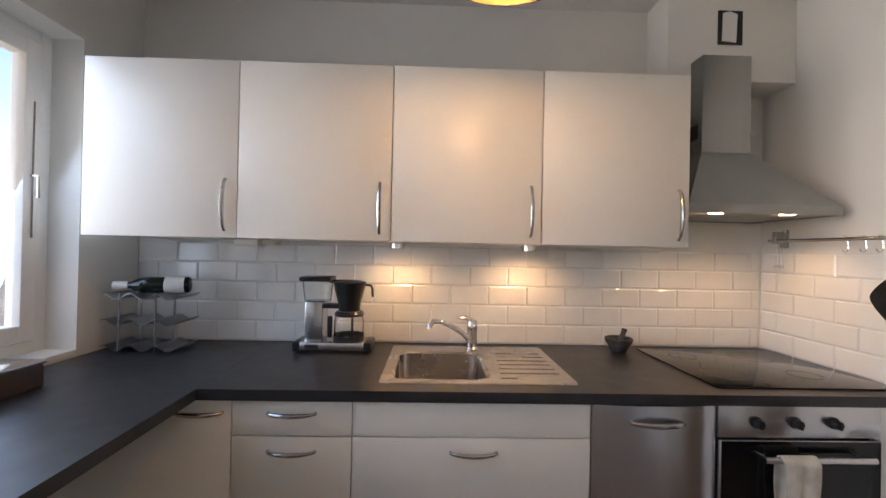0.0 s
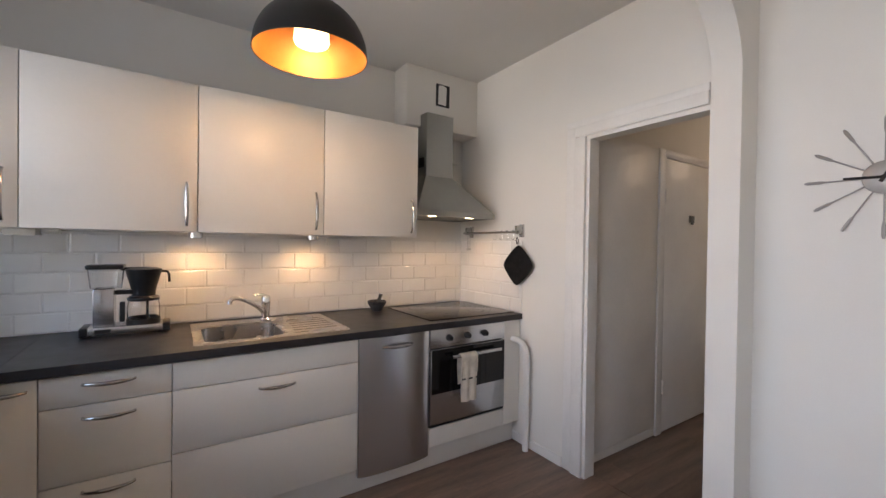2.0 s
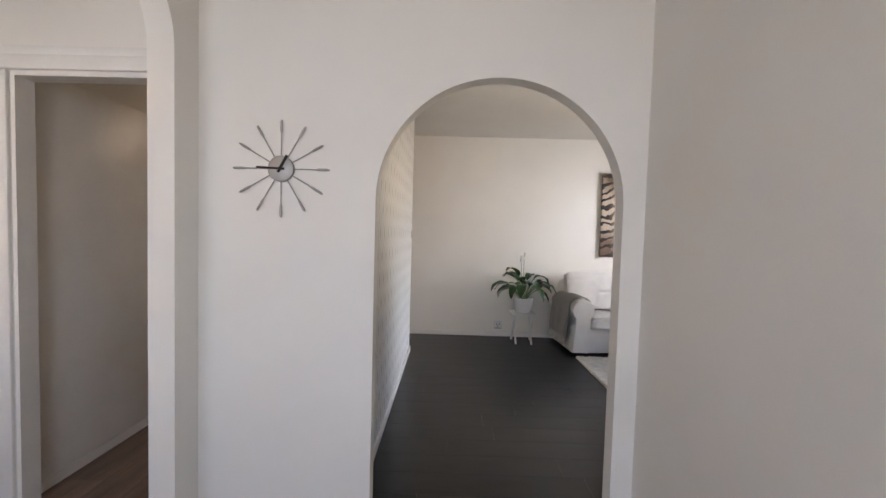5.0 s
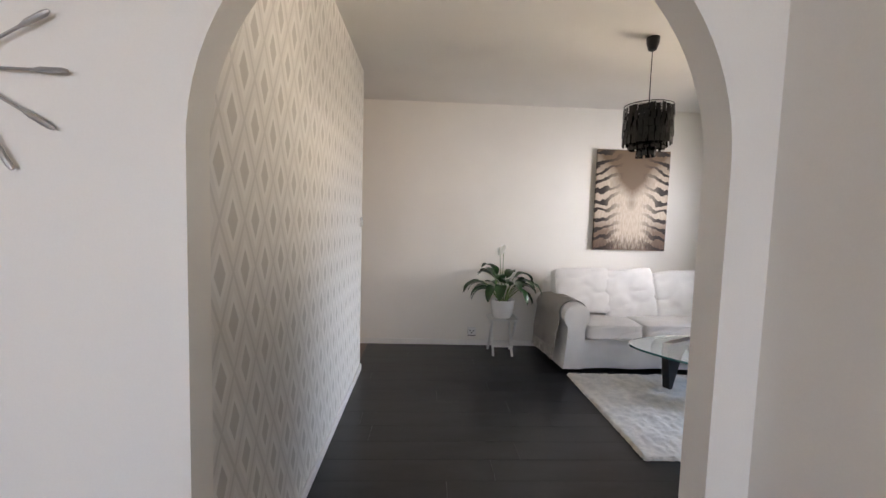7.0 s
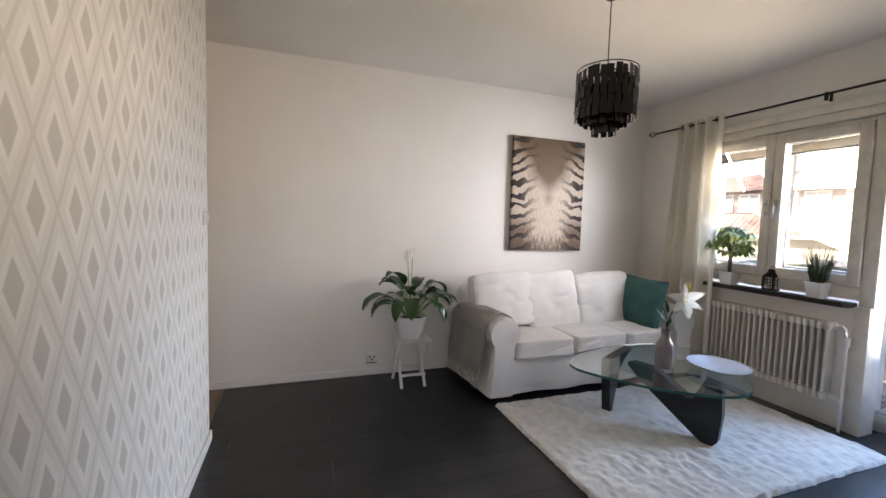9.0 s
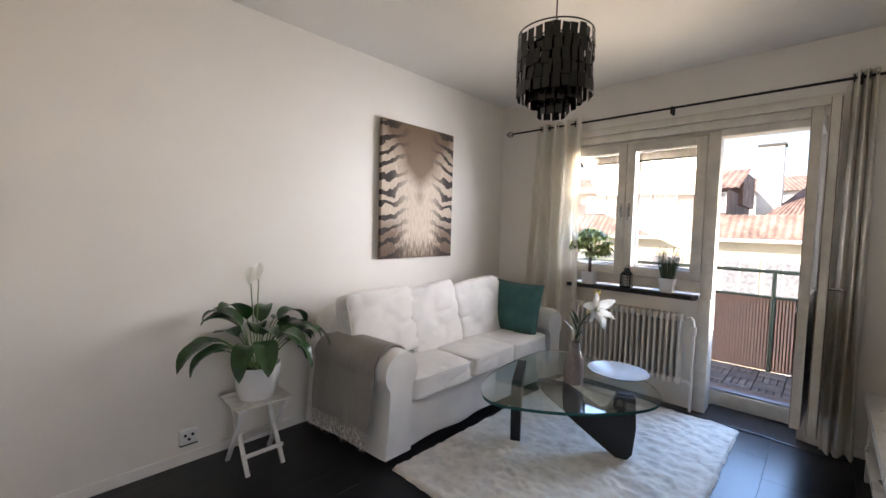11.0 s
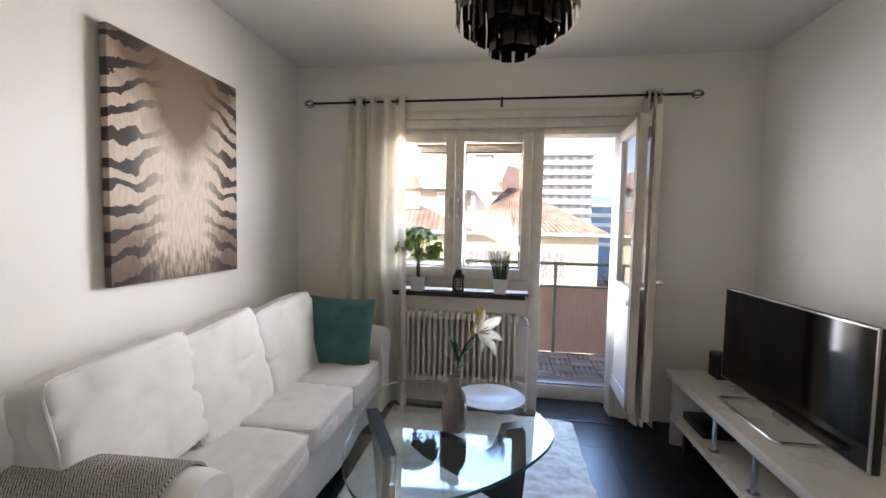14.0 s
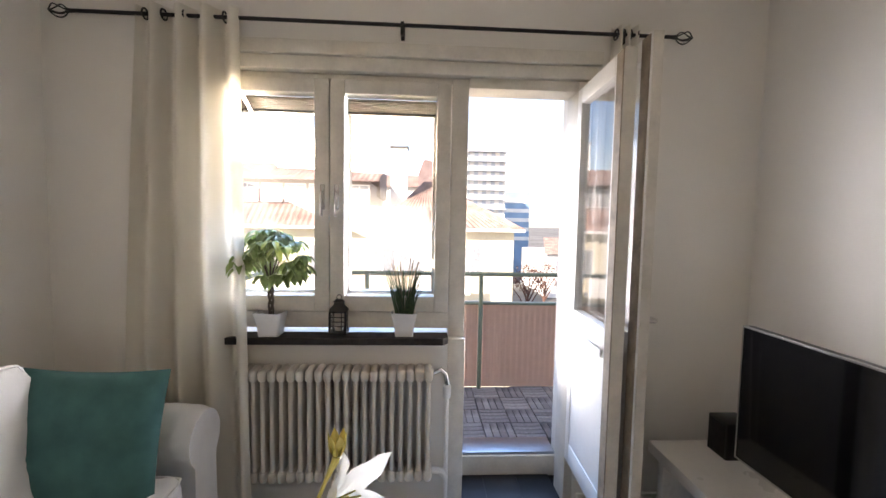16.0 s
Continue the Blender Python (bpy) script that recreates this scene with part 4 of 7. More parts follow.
M_IRON = mat("black_iron", (0.02, 0.019, 0.018), 0.45, 0.5, var=0.15, bump=0.05)
M_CHIP = mat("black_capiz_chip", (0.013, 0.011, 0.010), 0.22, var=0.3, scale=20, bump=0.05, random=0.4)
M_RADIATOR = mat("cream_radiator_paint", (0.62, 0.58, 0.51), 0.4, var=0.04, scale=8, bump=0.04)
M_SILL = mat("dark_stone_sill", (0.04, 0.035, 0.033), 0.6, var=0.2, scale=25, fine=120, bump=0.05, spec=0.2)
M_TVGLASS = mat("dark_screen", (0.006, 0.006, 0.008), 0.07, var=0.05, bump=0)
M_SILVER = mat("silver_trim", (0.62, 0.62, 0.63), 0.25, 1.0, var=0.03, bump=0)
M_BENCH = mat("white_lacquer", (0.76, 0.74, 0.70), 0.28, var=0.03, bump=0.01)
M_FRAMEOLD = mat("worn_cream_window_paint", (0.70, 0.66, 0.58), 0.45, var=0.07, scale=9, fine=70, bump=0.12)
M_DOOREDGE = mat("worn_brown_door_edge", (0.30, 0.235, 0.17), 0.6, var=0.2, scale=12, bump=0.2)


def curtain_cloth():
    m = bpy.data.materials.new("sheer_cream_cotton")
    m.use_nodes = True
    n, l = m.node_tree.nodes, m.node_tree.links
    out = n["Material Output"]
    d, tr, tp, m1, m2 = n.new("ShaderNodeBsdfDiffuse"), n.new("ShaderNodeBsdfTranslucent"), n.new("ShaderNodeBsdfTransparent"), n.new("ShaderNodeMixShader"), n.new("ShaderNodeMixShader")
    no = n.new("ShaderNodeTexNoise")
    no.inputs["Scale"].default_value = 300
    r = n.new("ShaderNodeValToRGB")
    r.color_ramp.elements[0].color, r.color_ramp.elements[1].color = (0.84, 0.80, 0.71, 1), (0.92, 0.89, 0.81, 1)
    l.new(no.outputs[0], r.inputs[0]), l.new(r.outputs[0], d.inputs[0]), l.new(r.outputs[0], tr.inputs[0])
    m1.inputs[0].default_value, m2.inputs[0].default_value = 0.38, 0.12
    l.new(d.outputs[0], m1.inputs[1]), l.new(tr.outputs[0], m1.inputs[2])
    l.new(m1.outputs[0], m2.inputs[1]), l.new(tp.outputs[0], m2.inputs[2]), l.new(m2.outputs[0], out.inputs[0])
    return m


M_CURTAIN = curtain_cloth()


def herringbone():
    m = bpy.data.materials.new("grey_herringbone_wool")
    m.use_nodes = True
    n, l = m.node_tree.nodes, m.node_tree.links
    b = n["Principled BSDF"]
    uv = n.new("ShaderNodeUVMap")
    sep = n.new("ShaderNodeSeparateXYZ")
    l.new(uv.outputs[0], sep.inputs[0])
    def op(kind, a, v=None):
        k = n.new("ShaderNodeMath")
        k.operation = kind
        for i, q in enumerate((a, v)):
            if q is None:
                continue
            if isinstance(q, (int, float)):
                k.inputs[i].default_value = q
            else:
                l.new(q, k.inputs[i])
        return k.outputs[0]
    zig = op("ABSOLUTE", op("SUBTRACT", op("FRACT", op("MULTIPLY", sep.outputs[0], 15.0)), 0.5))
    st = op("FRACT", op("ADD", op("MULTIPLY", sep.outputs[1], 85.0), op("MULTIPLY", zig, 4.4)))
    no = n.new("ShaderNodeTexNoise")
    no.inputs["Scale"].default_value = 60
    st = op("ADD", st, op("MULTIPLY", op("SUBTRACT", no.outputs[0], 0.5), 0.6))
    r = n.new("ShaderNodeValToRGB")
    r.color_ramp.elements[0].position, r.color_ramp.elements[0].color = 0.40, (0.075, 0.07, 0.062, 1)
    r.color_ramp.elements[1].position, r.color_ramp.elements[1].color = 0.62, (0.58, 0.54, 0.49, 1)
    l.new(st, r.inputs[0]), l.new(r.outputs[0], b.inputs["Base Color"])
    b.inputs["Roughness"].default_value = 0.95
    bp = n.new("ShaderNodeBump")
    bp.inputs["Strength"].default_value, bp.inputs["Distance"].default_value = 0.6, 0.003
    l.new(st, bp.inputs["Height"]), l.new(bp.outputs[0], b.inputs["Normal"])
    return m


M_WOOL = herringbone()
M_FRINGE = mat("grey_wool_fringe", (0.46, 0.43, 0.38), 0.95, var=0.2, scale=60, bump=0.4)


def pad(cx, cy, cz, sx, sy, sz, p=5.0, puff=0.25, wrinkle=0.006, seed=0, m=None, cuts=12, axis=2):
    """A stuffed cushion: a rounded block, thicker in its middle, with soft wrinkles."""
    bm = bmesh.new()
    bmesh.ops.create_cube(bm, size=2.0)
    bmesh.ops.subdivide_edges(bm, edges=bm.edges[:], cuts=cuts, use_grid_fill=True)
    half = (sx / 2, sy / 2, sz / 2)
    for v in bm.verts:
        c = v.co.copy()
        r = sum(abs(q) ** p for q in c) ** (1 / p)
        o = c / r
        oth = [i for i in range(3) if i != axis]
        flat = 1 - puff * (0.5 * (o[oth[0]] ** 2 + o[oth[1]] ** 2)) ** 1.2
        o[axis] *= flat
        w = Vector((o.x * half[0], o.y * half[1], o.z * half[2]))
        s = Vector((w.x * 5 + seed * 3.1, w.y * 5 + seed, w.z * 5))
        k = noise.noise(s * 0.8) * wrinkle - max(0.0, 0.16 - abs(noise.noise(Vector((s.x * 2.2 + 7, s.y * 0.7 + s.z * 1.1 + seed, s.z * 0.9 - s.y * 0.5))))) * wrinkle * 4.5
        w += o.normalized() * k
        v.co = w
    mm = Matrix.Translation((cx, cy, cz)) @ (m or Matrix())
    bmesh.ops.transform(bm, matrix=mm, verts=bm.verts[:])
    return bm


def piping(cx, cy, cz, sx, sy, sz, p, puff, m, axis, side):
    """The corded seam round one face of a cushion."""
    half = (sx / 2, sy / 2, sz / 2)
    oth = [i for i in range(3) if i != axis]
    pts = []
    for k in range(49):
        a = 2 * math.pi * k / 48
        c, q = math.cos(a), math.sin(a)
        r = (abs(c) ** p + abs(q) ** p) ** (-1 / p)
        o = [0, 0, 0]
        o[oth[0]], o[oth[1]] = c * r * 0.985, q * r * 0.985
        o[axis] = side * 0.80 * (1 - puff * (0.5 * (o[oth[0]] ** 2 + o[oth[1]] ** 2)) ** 1.2)
        pts.append(m @ Vector((o[0] * half[0], o[1] * half[1], o[2] * half[2])) + Vector((cx, cy, cz)))
    return tube(bmesh.new(), pts, 0.0055, 6, False)


# sofa
t = thing("sofa", pose(5.15, -4.06, 0), "white three-seat sofa with loose cotton cover", "sofa")
ox, oy = 5.15, -4.06
def skirt(u, v, x0, y0, x1, y1, z0, z1, seed):
    k = (1 - v) ** 1.5
    f = 0.010 * k * math.sin(u * 19 + seed) + 0.010 * k * noise.noise(Vector((u * 6, v * 2, seed))) + 0.005 * noise.noise(Vector((u * 9, v * 7, seed + 4)))
    nx, ny = (y1 - y0), -(x1 - x0)
    ln = math.hypot(nx, ny)
    return (x0 + (x1 - x0) * u + nx / ln * f - ox, y0 + (y1 - y0) * u + ny / ln * f - oy, z0 + (z1 - z0) * v)
part("base", B(4.80 - ox, 5.52 - ox, -4.86 - oy, -3.22 - oy, 0.06, 0.31, bevel=0.02), M_SOFA, t)
cloth_sheet("skirt", lambda u, v: skirt(u, v, 4.785, -3.22, 4.785, -4.86, 0.045, 0.315, 2), 90, 10, M_SOFA, 0.006, t, "loose cotton skirt")
def arm(y, s):
    """An arm with a rolled top; s is the side on which it rolls out."""
    bm = bmesh.new()
    prof = [(-0.085, 0.05), (-0.085, 0.45)] + [(0.0 + 0.125 * math.cos(a), 0.535 + 0.118 * math.sin(a)) for a in (radians(205 - 250 * k / 18) for k in range(19))] + [(0.085, 0.42), (0.09, 0.25), (0.10, 0.05)]
    xs = [4.745 + (5.50 - 4.745) * k / 16 for k in range(17)]
    flare = [(k / 16) ** 1.3 for k in range(17)]
    rings = []
    for k, x in enumerate(xs):
        e = 0.012 if k in (0, 16) else 0.0
        rings.append([bm.verts.new((x - ox, y + s * (0.06 * flare[k] + p[0] * (1 - e * 4) * (1 + 0.2 * flare[k]) + (0.008 * noise.noise(Vector((x * 6, p[1] * 5, y)))) + 0.05 * max(0.0, 0.25 - p[1]) * (1 if p[0] > 0 else 0)) - oy, p[1] - e * (p[1] > 0.4) + 0.006 * noise.noise(Vector((x * 5, p[0] * 9, y + 3))))) for p in prof])
    n = len(prof)
    for a, b in zip(rings, rings[1:]):
        for k in range(n):
            bm.faces.new((a[k], a[(k + 1) % n], b[(k + 1) % n], b[k]))
    bm.faces.new(rings[0]), bm.faces.new(rings[-1][::-1])
    return bm
part("armrest", arm(-3.15, 1), M_SOFA, t, smooth=50)
part("armrest", arm(-4.93, -1), M_SOFA, t, smooth=50)
part("back", pad(5.41 - ox, -4.02 - oy, 0.42, 0.26, 1.98, 0.80, 10, 0.05, 0.006, 3, None, 14, 0), M_SOFA, t)
for k, (y, yw, yb, bw, lean) in enumerate(((-3.52, 0.53, -3.36, 0.57, -1.0), (-4.045, 0.51, -3.84, 0.54, -5.0), (-4.54, 0.49, -4.41, 0.60, -4.0))):
    ms, mb = pose(0, 0, 0, 0, 1.5, 0.8 * (k - 1)), pose(0, 0, 0, lean, 13, 2 * (1 - k))
    a = part("seat_cushion", pad(5.03 - ox, y - oy, 0.385 + 0.006 * (k % 2), 0.60, yw, 0.165, 12, 0.14, 0.012, k + 1, ms, 22), M_SOFA, t, "plump white seat cushion")
    part("piping", piping(5.03 - ox, y - oy, 0.385 + 0.006 * (k % 2), 0.60, yw, 0.165, 12, 0.14, ms, 2, 1), M_SOFA, a)
    bz, bh = (0.69, 0.45) if k == 0 else (0.655, 0.51)
    a = part("back_cushion", pad(5.235 - ox, yb - oy, bz, 0.20, bw, bh, 12, 0.22, 0.016, k + 7, mb, 22, 0), M_SOFA, t, "plump white back cushion")
    part("piping", piping(5.235 - ox, yb - oy, bz, 0.20, bw, bh, 12, 0.22, mb, 0, -1), M_SOFA, a)
for y in (-3.2, -4.9):
    for x in (4.84, 5.46):
        part("foot", B(x - 0.025 - ox, x + 0.025 - ox, y - 0.025 - oy, y + 0.025 - oy, 0.0, 0.06), M_BLKWOOD, t)

t = thing("cushion", pose(5.01, -4.685, 0.655), "sea green cotton cushion leaning on the sofa arm", "cushion")
def pillow(hx, hz, thick, m, n=22):
    """A flat scatter cushion: pointed corners, hollow sides, thickest in its middle."""
    bm = bmesh.new()
    sides = []
    for s in (1, -1):
        rows = []
        for i in range(n + 1):
            row = []
            for j in range(n + 1):
                u, v = 2 * i / n - 1, 2 * j / n - 1
                e = max(0.0, (1 - u ** 4) * (1 - v ** 4)) ** 0.62
                k = 0.006 * noise.noise(Vector((u * 2.6, v * 2.6, 3.0 + s))) * e
                row.append(bm.verts.new((u * hx * (1 - 0.05 * (1 - v * v)), s * (thick * e + k), v * hz * (1 - 0.06 * (1 - u * u)))))
            rows.append(row)
        for a, b in zip(rows, rows[1:]):
            for j in range(n):
                q = (a[j], a[j + 1], b[j + 1], b[j])
                bm.faces.new(q if s < 0 else q[::-1])
        sides.append(rows)
    bmesh.ops.remove_doubles(bm, verts=bm.verts[:], dist=0.0004)
    bmesh.ops.transform(bm, matrix=m, verts=bm.verts[:])
    return bm
part("cover", pillow(0.24, 0.24, 0.075, pose(0, 0, 0, 12, -2, 4)), M_GREEN, t, smooth=60)

# throw over the near arm
def throw(u, v):
    x = 4.82 + 0.52 * u + 0.012 * math.sin(v * 7 + u * 3)
    s = v * 1.05 - 0.22
    f = ((x - 4.745) / 0.755) ** 1.3 if x > 4.745 else 0.0
    c, r = -3.15 + 0.06 * f, 0.138 + 0.024 * f
    if s < 0:
        y, z = c - r + 0.008 + 0.012 * math.sin(u * 9), 0.56 + s * 0.35
        a = radians(180)
    if s >= 0:
        ln = s
        arc = 0.145 * radians(205)
        if ln < arc:
            a = radians(190) - ln / 0.145
            y, z = c + r * math.cos(a), 0.535 + 0.131 * math.sin(a)
        else:
            d = ln - arc
            y, z = c + r * math.cos(radians(-15)) + 0.02 * math.sin(d * 5) + 0.03 * d, 0.50 - d
    fold = 0.010 * math.sin(u * 17 + v * 2) * max(0.0, v - 0.35) + 0.007 * noise.noise(Vector((u * 6, v * 6, 2)))
    return (x, y + fold + 0.006, z + 0.006 + fold * 0.2)
t = thing("throw_blanket", pose(0, 0, 0), "grey herringbone wool throw draped over sofa arm", "blanket")
bl = cloth_sheet("cloth", throw, 36, 60, M_WOOL, 0.008, t)
me = bl.data
uvl = me.uv_layers.new(name="weave")
for lp in me.loops:
    c = me.vertices[lp.vertex_index].co
    cy = -3.15 + 0.06 * max(0.0, (c.x - 4.745) / 0.755) ** 1.3
    along = 0.14 * math.atan2(c.z - 0.535, c.y - cy) if c.z > 0.5 else c.z - 0.535
    uvl.data[lp.index].uv = ((c.x - 4.8) / 0.52, along)
rng = random.Random(5)
bm = bmesh.new()
for k in range(76):
    u = (k + 0.5) / 76
    p = Vector(throw(u, 1.0))
    pts = [p + Vector((rng.uniform(-0.006, 0.006) * q, 0.003 + rng.uniform(-0.004, 0.006) * q, 0.01 - 0.026 * q)) for q in range(5)]
    tube(bm, pts, [0.0035, 0.0028, 0.0026, 0.0026, 0.0014], 5)
fr = part("fringe", bm, M_FRINGE, t, "knotted wool fringe")
tagged(fr, kind="stuff")

# rug
bm = bmesh.new()
NX, NY = 110, 166
g = []
for i in range(NX + 1):
    row = []
    for j in range(NY + 1):
        x, y = 3.41 + 1.31 * i / NX, -5.05 + 1.98 * j / NY
        edge = min(i, NX - i, j, NY - j)
        z = 0.024 + 0.009 * noise.noise(Vector((x * 8, y * 16, 0))) + 0.008 * noise.noise(Vector((x * 26, y * 34, 3)))
        if edge == 0:
            x += 0.008 * noise.noise(Vector((x * 40, y * 40, 1)))
            y += 0.008 * noise.noise(Vector((x * 40, y * 40, 5)))
            z = 0.004
        row.append(bm.verts.new((x, y, z)))
    g.append(row)
for i in range(NX):
    for j in range(NY):
        bm.faces.new((g[i][j], g[i + 1][j], g[i + 1][j + 1], g[i][j + 1]))
b = [g[0][j] for j in range(NY + 1)] + [g[i][NY] for i in range(1, NX + 1)] + [g[NX][j] for j in range(NY - 1, -1, -1)] + [g[i][0] for i in range(NX - 1, 0, -1)]
bm.faces.new(b)
solid("rug", bm, M_RUG, "cream shaggy rug on the dark floor", "rug", smooth=60)

# coffee table
t = thing("coffee_table", pose(4.14, -4.10, 0.0), "glass coffee table on curved black wooden legs", "coffee table")
def closed_curve(ctrl, n):
    """A smooth closed line through a few shaping points."""
    out = []
    m = len(ctrl)
    for i in range(m):
        a, b, c, d = (Vector(ctrl[(i + q) % m]) for q in (-1, 0, 1, 2))
        for k in range(n):
            f = k / n
            p = 0.5 * ((2 * b) + (c - a) * f + (2 * a - 5 * b + 4 * c - d) * f ** 2 + (3 * b - a - 3 * c + d) * f ** 3)
            out.append((p.x, p.y))
    return out
ol = closed_curve([(0.22, 0.66), (-0.07, 0.56), (-0.34, 0.31), (-0.475, 0.02), (-0.35, -0.26), (0.04, -0.49), (0.41, -0.45), (0.485, -0.15), (0.43, 0.38)], 8)
top = part("glass_top", prism(bmesh.new(), ol, "z", 0.395, 0.412), M_TABLEGLASS, t, "clear green-edged glass top", smooth=40)
top.visible_shadow = False
bm = bmesh.new()
a = [bm.verts.new((x * 1.0008, y * 1.0008, 0.3955)) for x, y in ol]
b = [bm.verts.new((x * 1.0008, y * 1.0008, 0.4115)) for x, y in ol]
for k in range(72):
    bm.faces.new((a[k], a[(k + 1) % 72], b[(k + 1) % 72], b[k]))
part("glass_edge", bm, M_GLASSEDGE, top, "dark green polished edge")
def bent_leg(pts, wid, thick, rot, at, flip=1):
    """A flat curved plank leg standing on its edge: an outline of (along, up) pairs given thickness."""
    bm = bmesh.new()
    prism(bm, pts, "y", -thick / 2, thick / 2)
    bmesh.ops.transform(bm, matrix=Matrix.Translation(at) @ Matrix.Rotation(radians(rot), 4, "Z"), verts=bm.verts[:])
    return bm
low = [(-0.31, 0.392), (-0.345, 0.395), (-0.36, 0.36), (-0.30, 0.30), (-0.15, 0.195), (0.05, 0.05), (0.12, 0.002), (0.17, 0.002), (0.20, 0.04), (0.215, 0.20), (0.205, 0.36), (0.185, 0.395), (0.11, 0.395), (0.088, 0.33), (0.055, 0.268), (0.02, 0.258), (-0.03, 0.285), (-0.10, 0.33), (-0.18, 0.375)]
part("leg", bent_leg(low, 0, 0.065, 203, (-0.145, 0.045, 0.018)), M_BLKWOOD, t, "curved black wooden leg")
up = [(-0.30, 0.375), (-0.28, 0.395), (0.12, 0.395), (0.17, 0.375), (0.175, 0.33), (0.15, 0.16), (0.122, 0.002), (0.088, 0.002), (0.03, 0.14), (-0.03, 0.26), (-0.08, 0.305), (-0.15, 0.33)]
part("leg", bent_leg(up, 0, 0.06, 118, (0.315, 0.195, 0.018)), M_BLKWOOD, t, "curved black wooden leg")

# vase with lily, bowl
t = thing("vase", pose(4.135, -4.02, 0.413), "grey ribbed glass vase on the coffee table", "vase")
bm = bmesh.new()
seg = 40
prof = [(0.036, 0.0), (0.055, 0.006), (0.06, 0.045), (0.058, 0.12), (0.05, 0.168), (0.033, 0.198), (0.0285, 0.212), (0.0285, 0.254), (0.031, 0.26), (0.024, 0.26), (0.022, 0.21), (0.0, 0.2)]
rings = []
for k, (r, z) in enumerate(prof):
    rib = 0.0022 if 1 < k < 5 else 0
    rings.append([bm.verts.new(((r + rib * math.cos(12 * a)) * math.cos(a), (r + rib * math.cos(12 * a)) * math.sin(a), z)) for a in (2 * math.pi * q / seg for q in range(seg))])
for a, b in zip(rings, rings[1:]):
    for k in range(seg):
        bm.faces.new((a[k], a[(k + 1) % seg], b[(k + 1) % seg], b[k]))
bm.faces.new(rings[0])
part("body", bm, mat("smoky_grey_glaze", (0.21, 0.18, 0.18), 0.12, var=0.15, scale=6, bump=0.02, spec=0.8), t, smooth=60)


def blade(bm, base, way, up, length, width, droop=0.3, fold=0.25, n=9, shape=0.8, wavy=0.0, tip=1.0):
    """A leaf or petal: a folded blade that bends down along its length."""
    base, way, up = Vector(base), Vector(way).normalized(), Vector(up)
    side = way.cross(up).normalized()
    nrm = side.cross(way).normalized()
    rows = []
    p, d = base.copy(), way.copy()
    for i in range(n + 1):
        s = i / n
        w = width * (math.sin(math.pi * min(1, s ** shape * tip)) ** 0.75 if 0 < s < 1 else 0.02)
        nn = side.cross(d).normalized()
        z = wavy * math.sin(s * 13 + length * 40)
        rows.append([bm.verts.new(p + side * (w * q / 2) + nn * (abs(q) * w * fold * 0.5 + z * abs(q))) for q in (-1, -0.5, 0, 0.5, 1)])
        d = (d + Vector((0, 0, -1)) * (droop / n) * (0.4 + 1.2 * s)).normalized()
        p = p + d * (length / n)
    for a, b in zip(rows, rows[1:]):
        for k in range(4):
            bm.faces.new((a[k], a[k + 1], b[k + 1], b[k]))
    return p


t = thing("lily", pose(4.135, -4.02, 0.60), "white artificial lily with yellow bud in the vase", "flower")
part("stem", tube(bmesh.new(), [(0, 0, 0.015), (-0.006, 0.0, 0.10), (-0.03, 0.0, 0.19), (-0.065, -0.006, 0.245), (-0.10, -0.01, 0.28)], 0.0045, 8), mat("dark_green_stem", (0.03, 0.05, 0.025), 0.5), t)
for k, (az, el, ln, w) in enumerate(((150, 52, 0.11, 0.03), (20, 55, 0.13, 0.03), (60, 70, 0.14, 0.03), (215, 42, 0.10, 0.028), (330, 56, 0.11, 0.026))):
    bm = bmesh.new()
    d = (math.cos(radians(az)) * math.cos(radians(el)), math.sin(radians(az)) * math.cos(radians(el)), math.sin(radians(el)))
    blade(bm, (-0.004 - 0.004 * k, 0.004 + 0.003 * k, 0.09 + 0.024 * k), d, (0, 0, 1), ln, w, 0.5)
    part("leaf", bm, M_LEAF, t)
c = Vector((-0.105, -0.01, 0.285))
face = Vector((-0.76, 0.55, 0.34)).normalized()
fu, fv = basis(face)
for k in range(6):
    a = radians(60 * k + 12)
    rad = fu * math.cos(a) + fv * math.sin(a)
    bm = bmesh.new()
    blade(bm, c + face * 0.005, rad * 0.8 + face * 0.55, face, 0.135 if k % 2 else 0.125, 0.056 if k % 2 else 0.040, 0.55, 0.3, 9, 0.85, 0.004)
    part("petal", bm, M_PETAL, t, "white lily petal")
bm = bmesh.new()
for k in range(6):
    a = radians(60 * k + 40)
    tube(bm, [c, c + face * 0.04 + (fu * math.cos(a) + fv * math.sin(a)) * 0.012, c + face * 0.06 + (fu * math.cos(a) + fv * math.sin(a)) * 0.018], 0.0016, 5)
part("stamens", bm, mat("yellow_green_stamen", (0.45, 0.42, 0.08), 0.6), t)
M_BUD = mat("yellow_petal", (0.72, 0.60, 0.16), 0.5)
bud = part("bud", tube(bmesh.new(), [(-0.06, -0.01, 0.25), (-0.085, -0.035, 0.31), (-0.105, -0.045, 0.352)], [0.004, 0.004, 0.009], 8), M_BUD, t, "opening yellow bud")
for k in range(6):
    a = radians(60 * k)
    bm = bmesh.new()
    blade(bm, (-0.105, -0.045, 0.348), (0.35 * math.cos(a), 0.35 * math.sin(a), 1), (math.cos(a), math.sin(a), 0.2), 0.06, 0.024, -0.1, 0.3, 5)
    part("bud_petal", bm, M_BUD, bud)

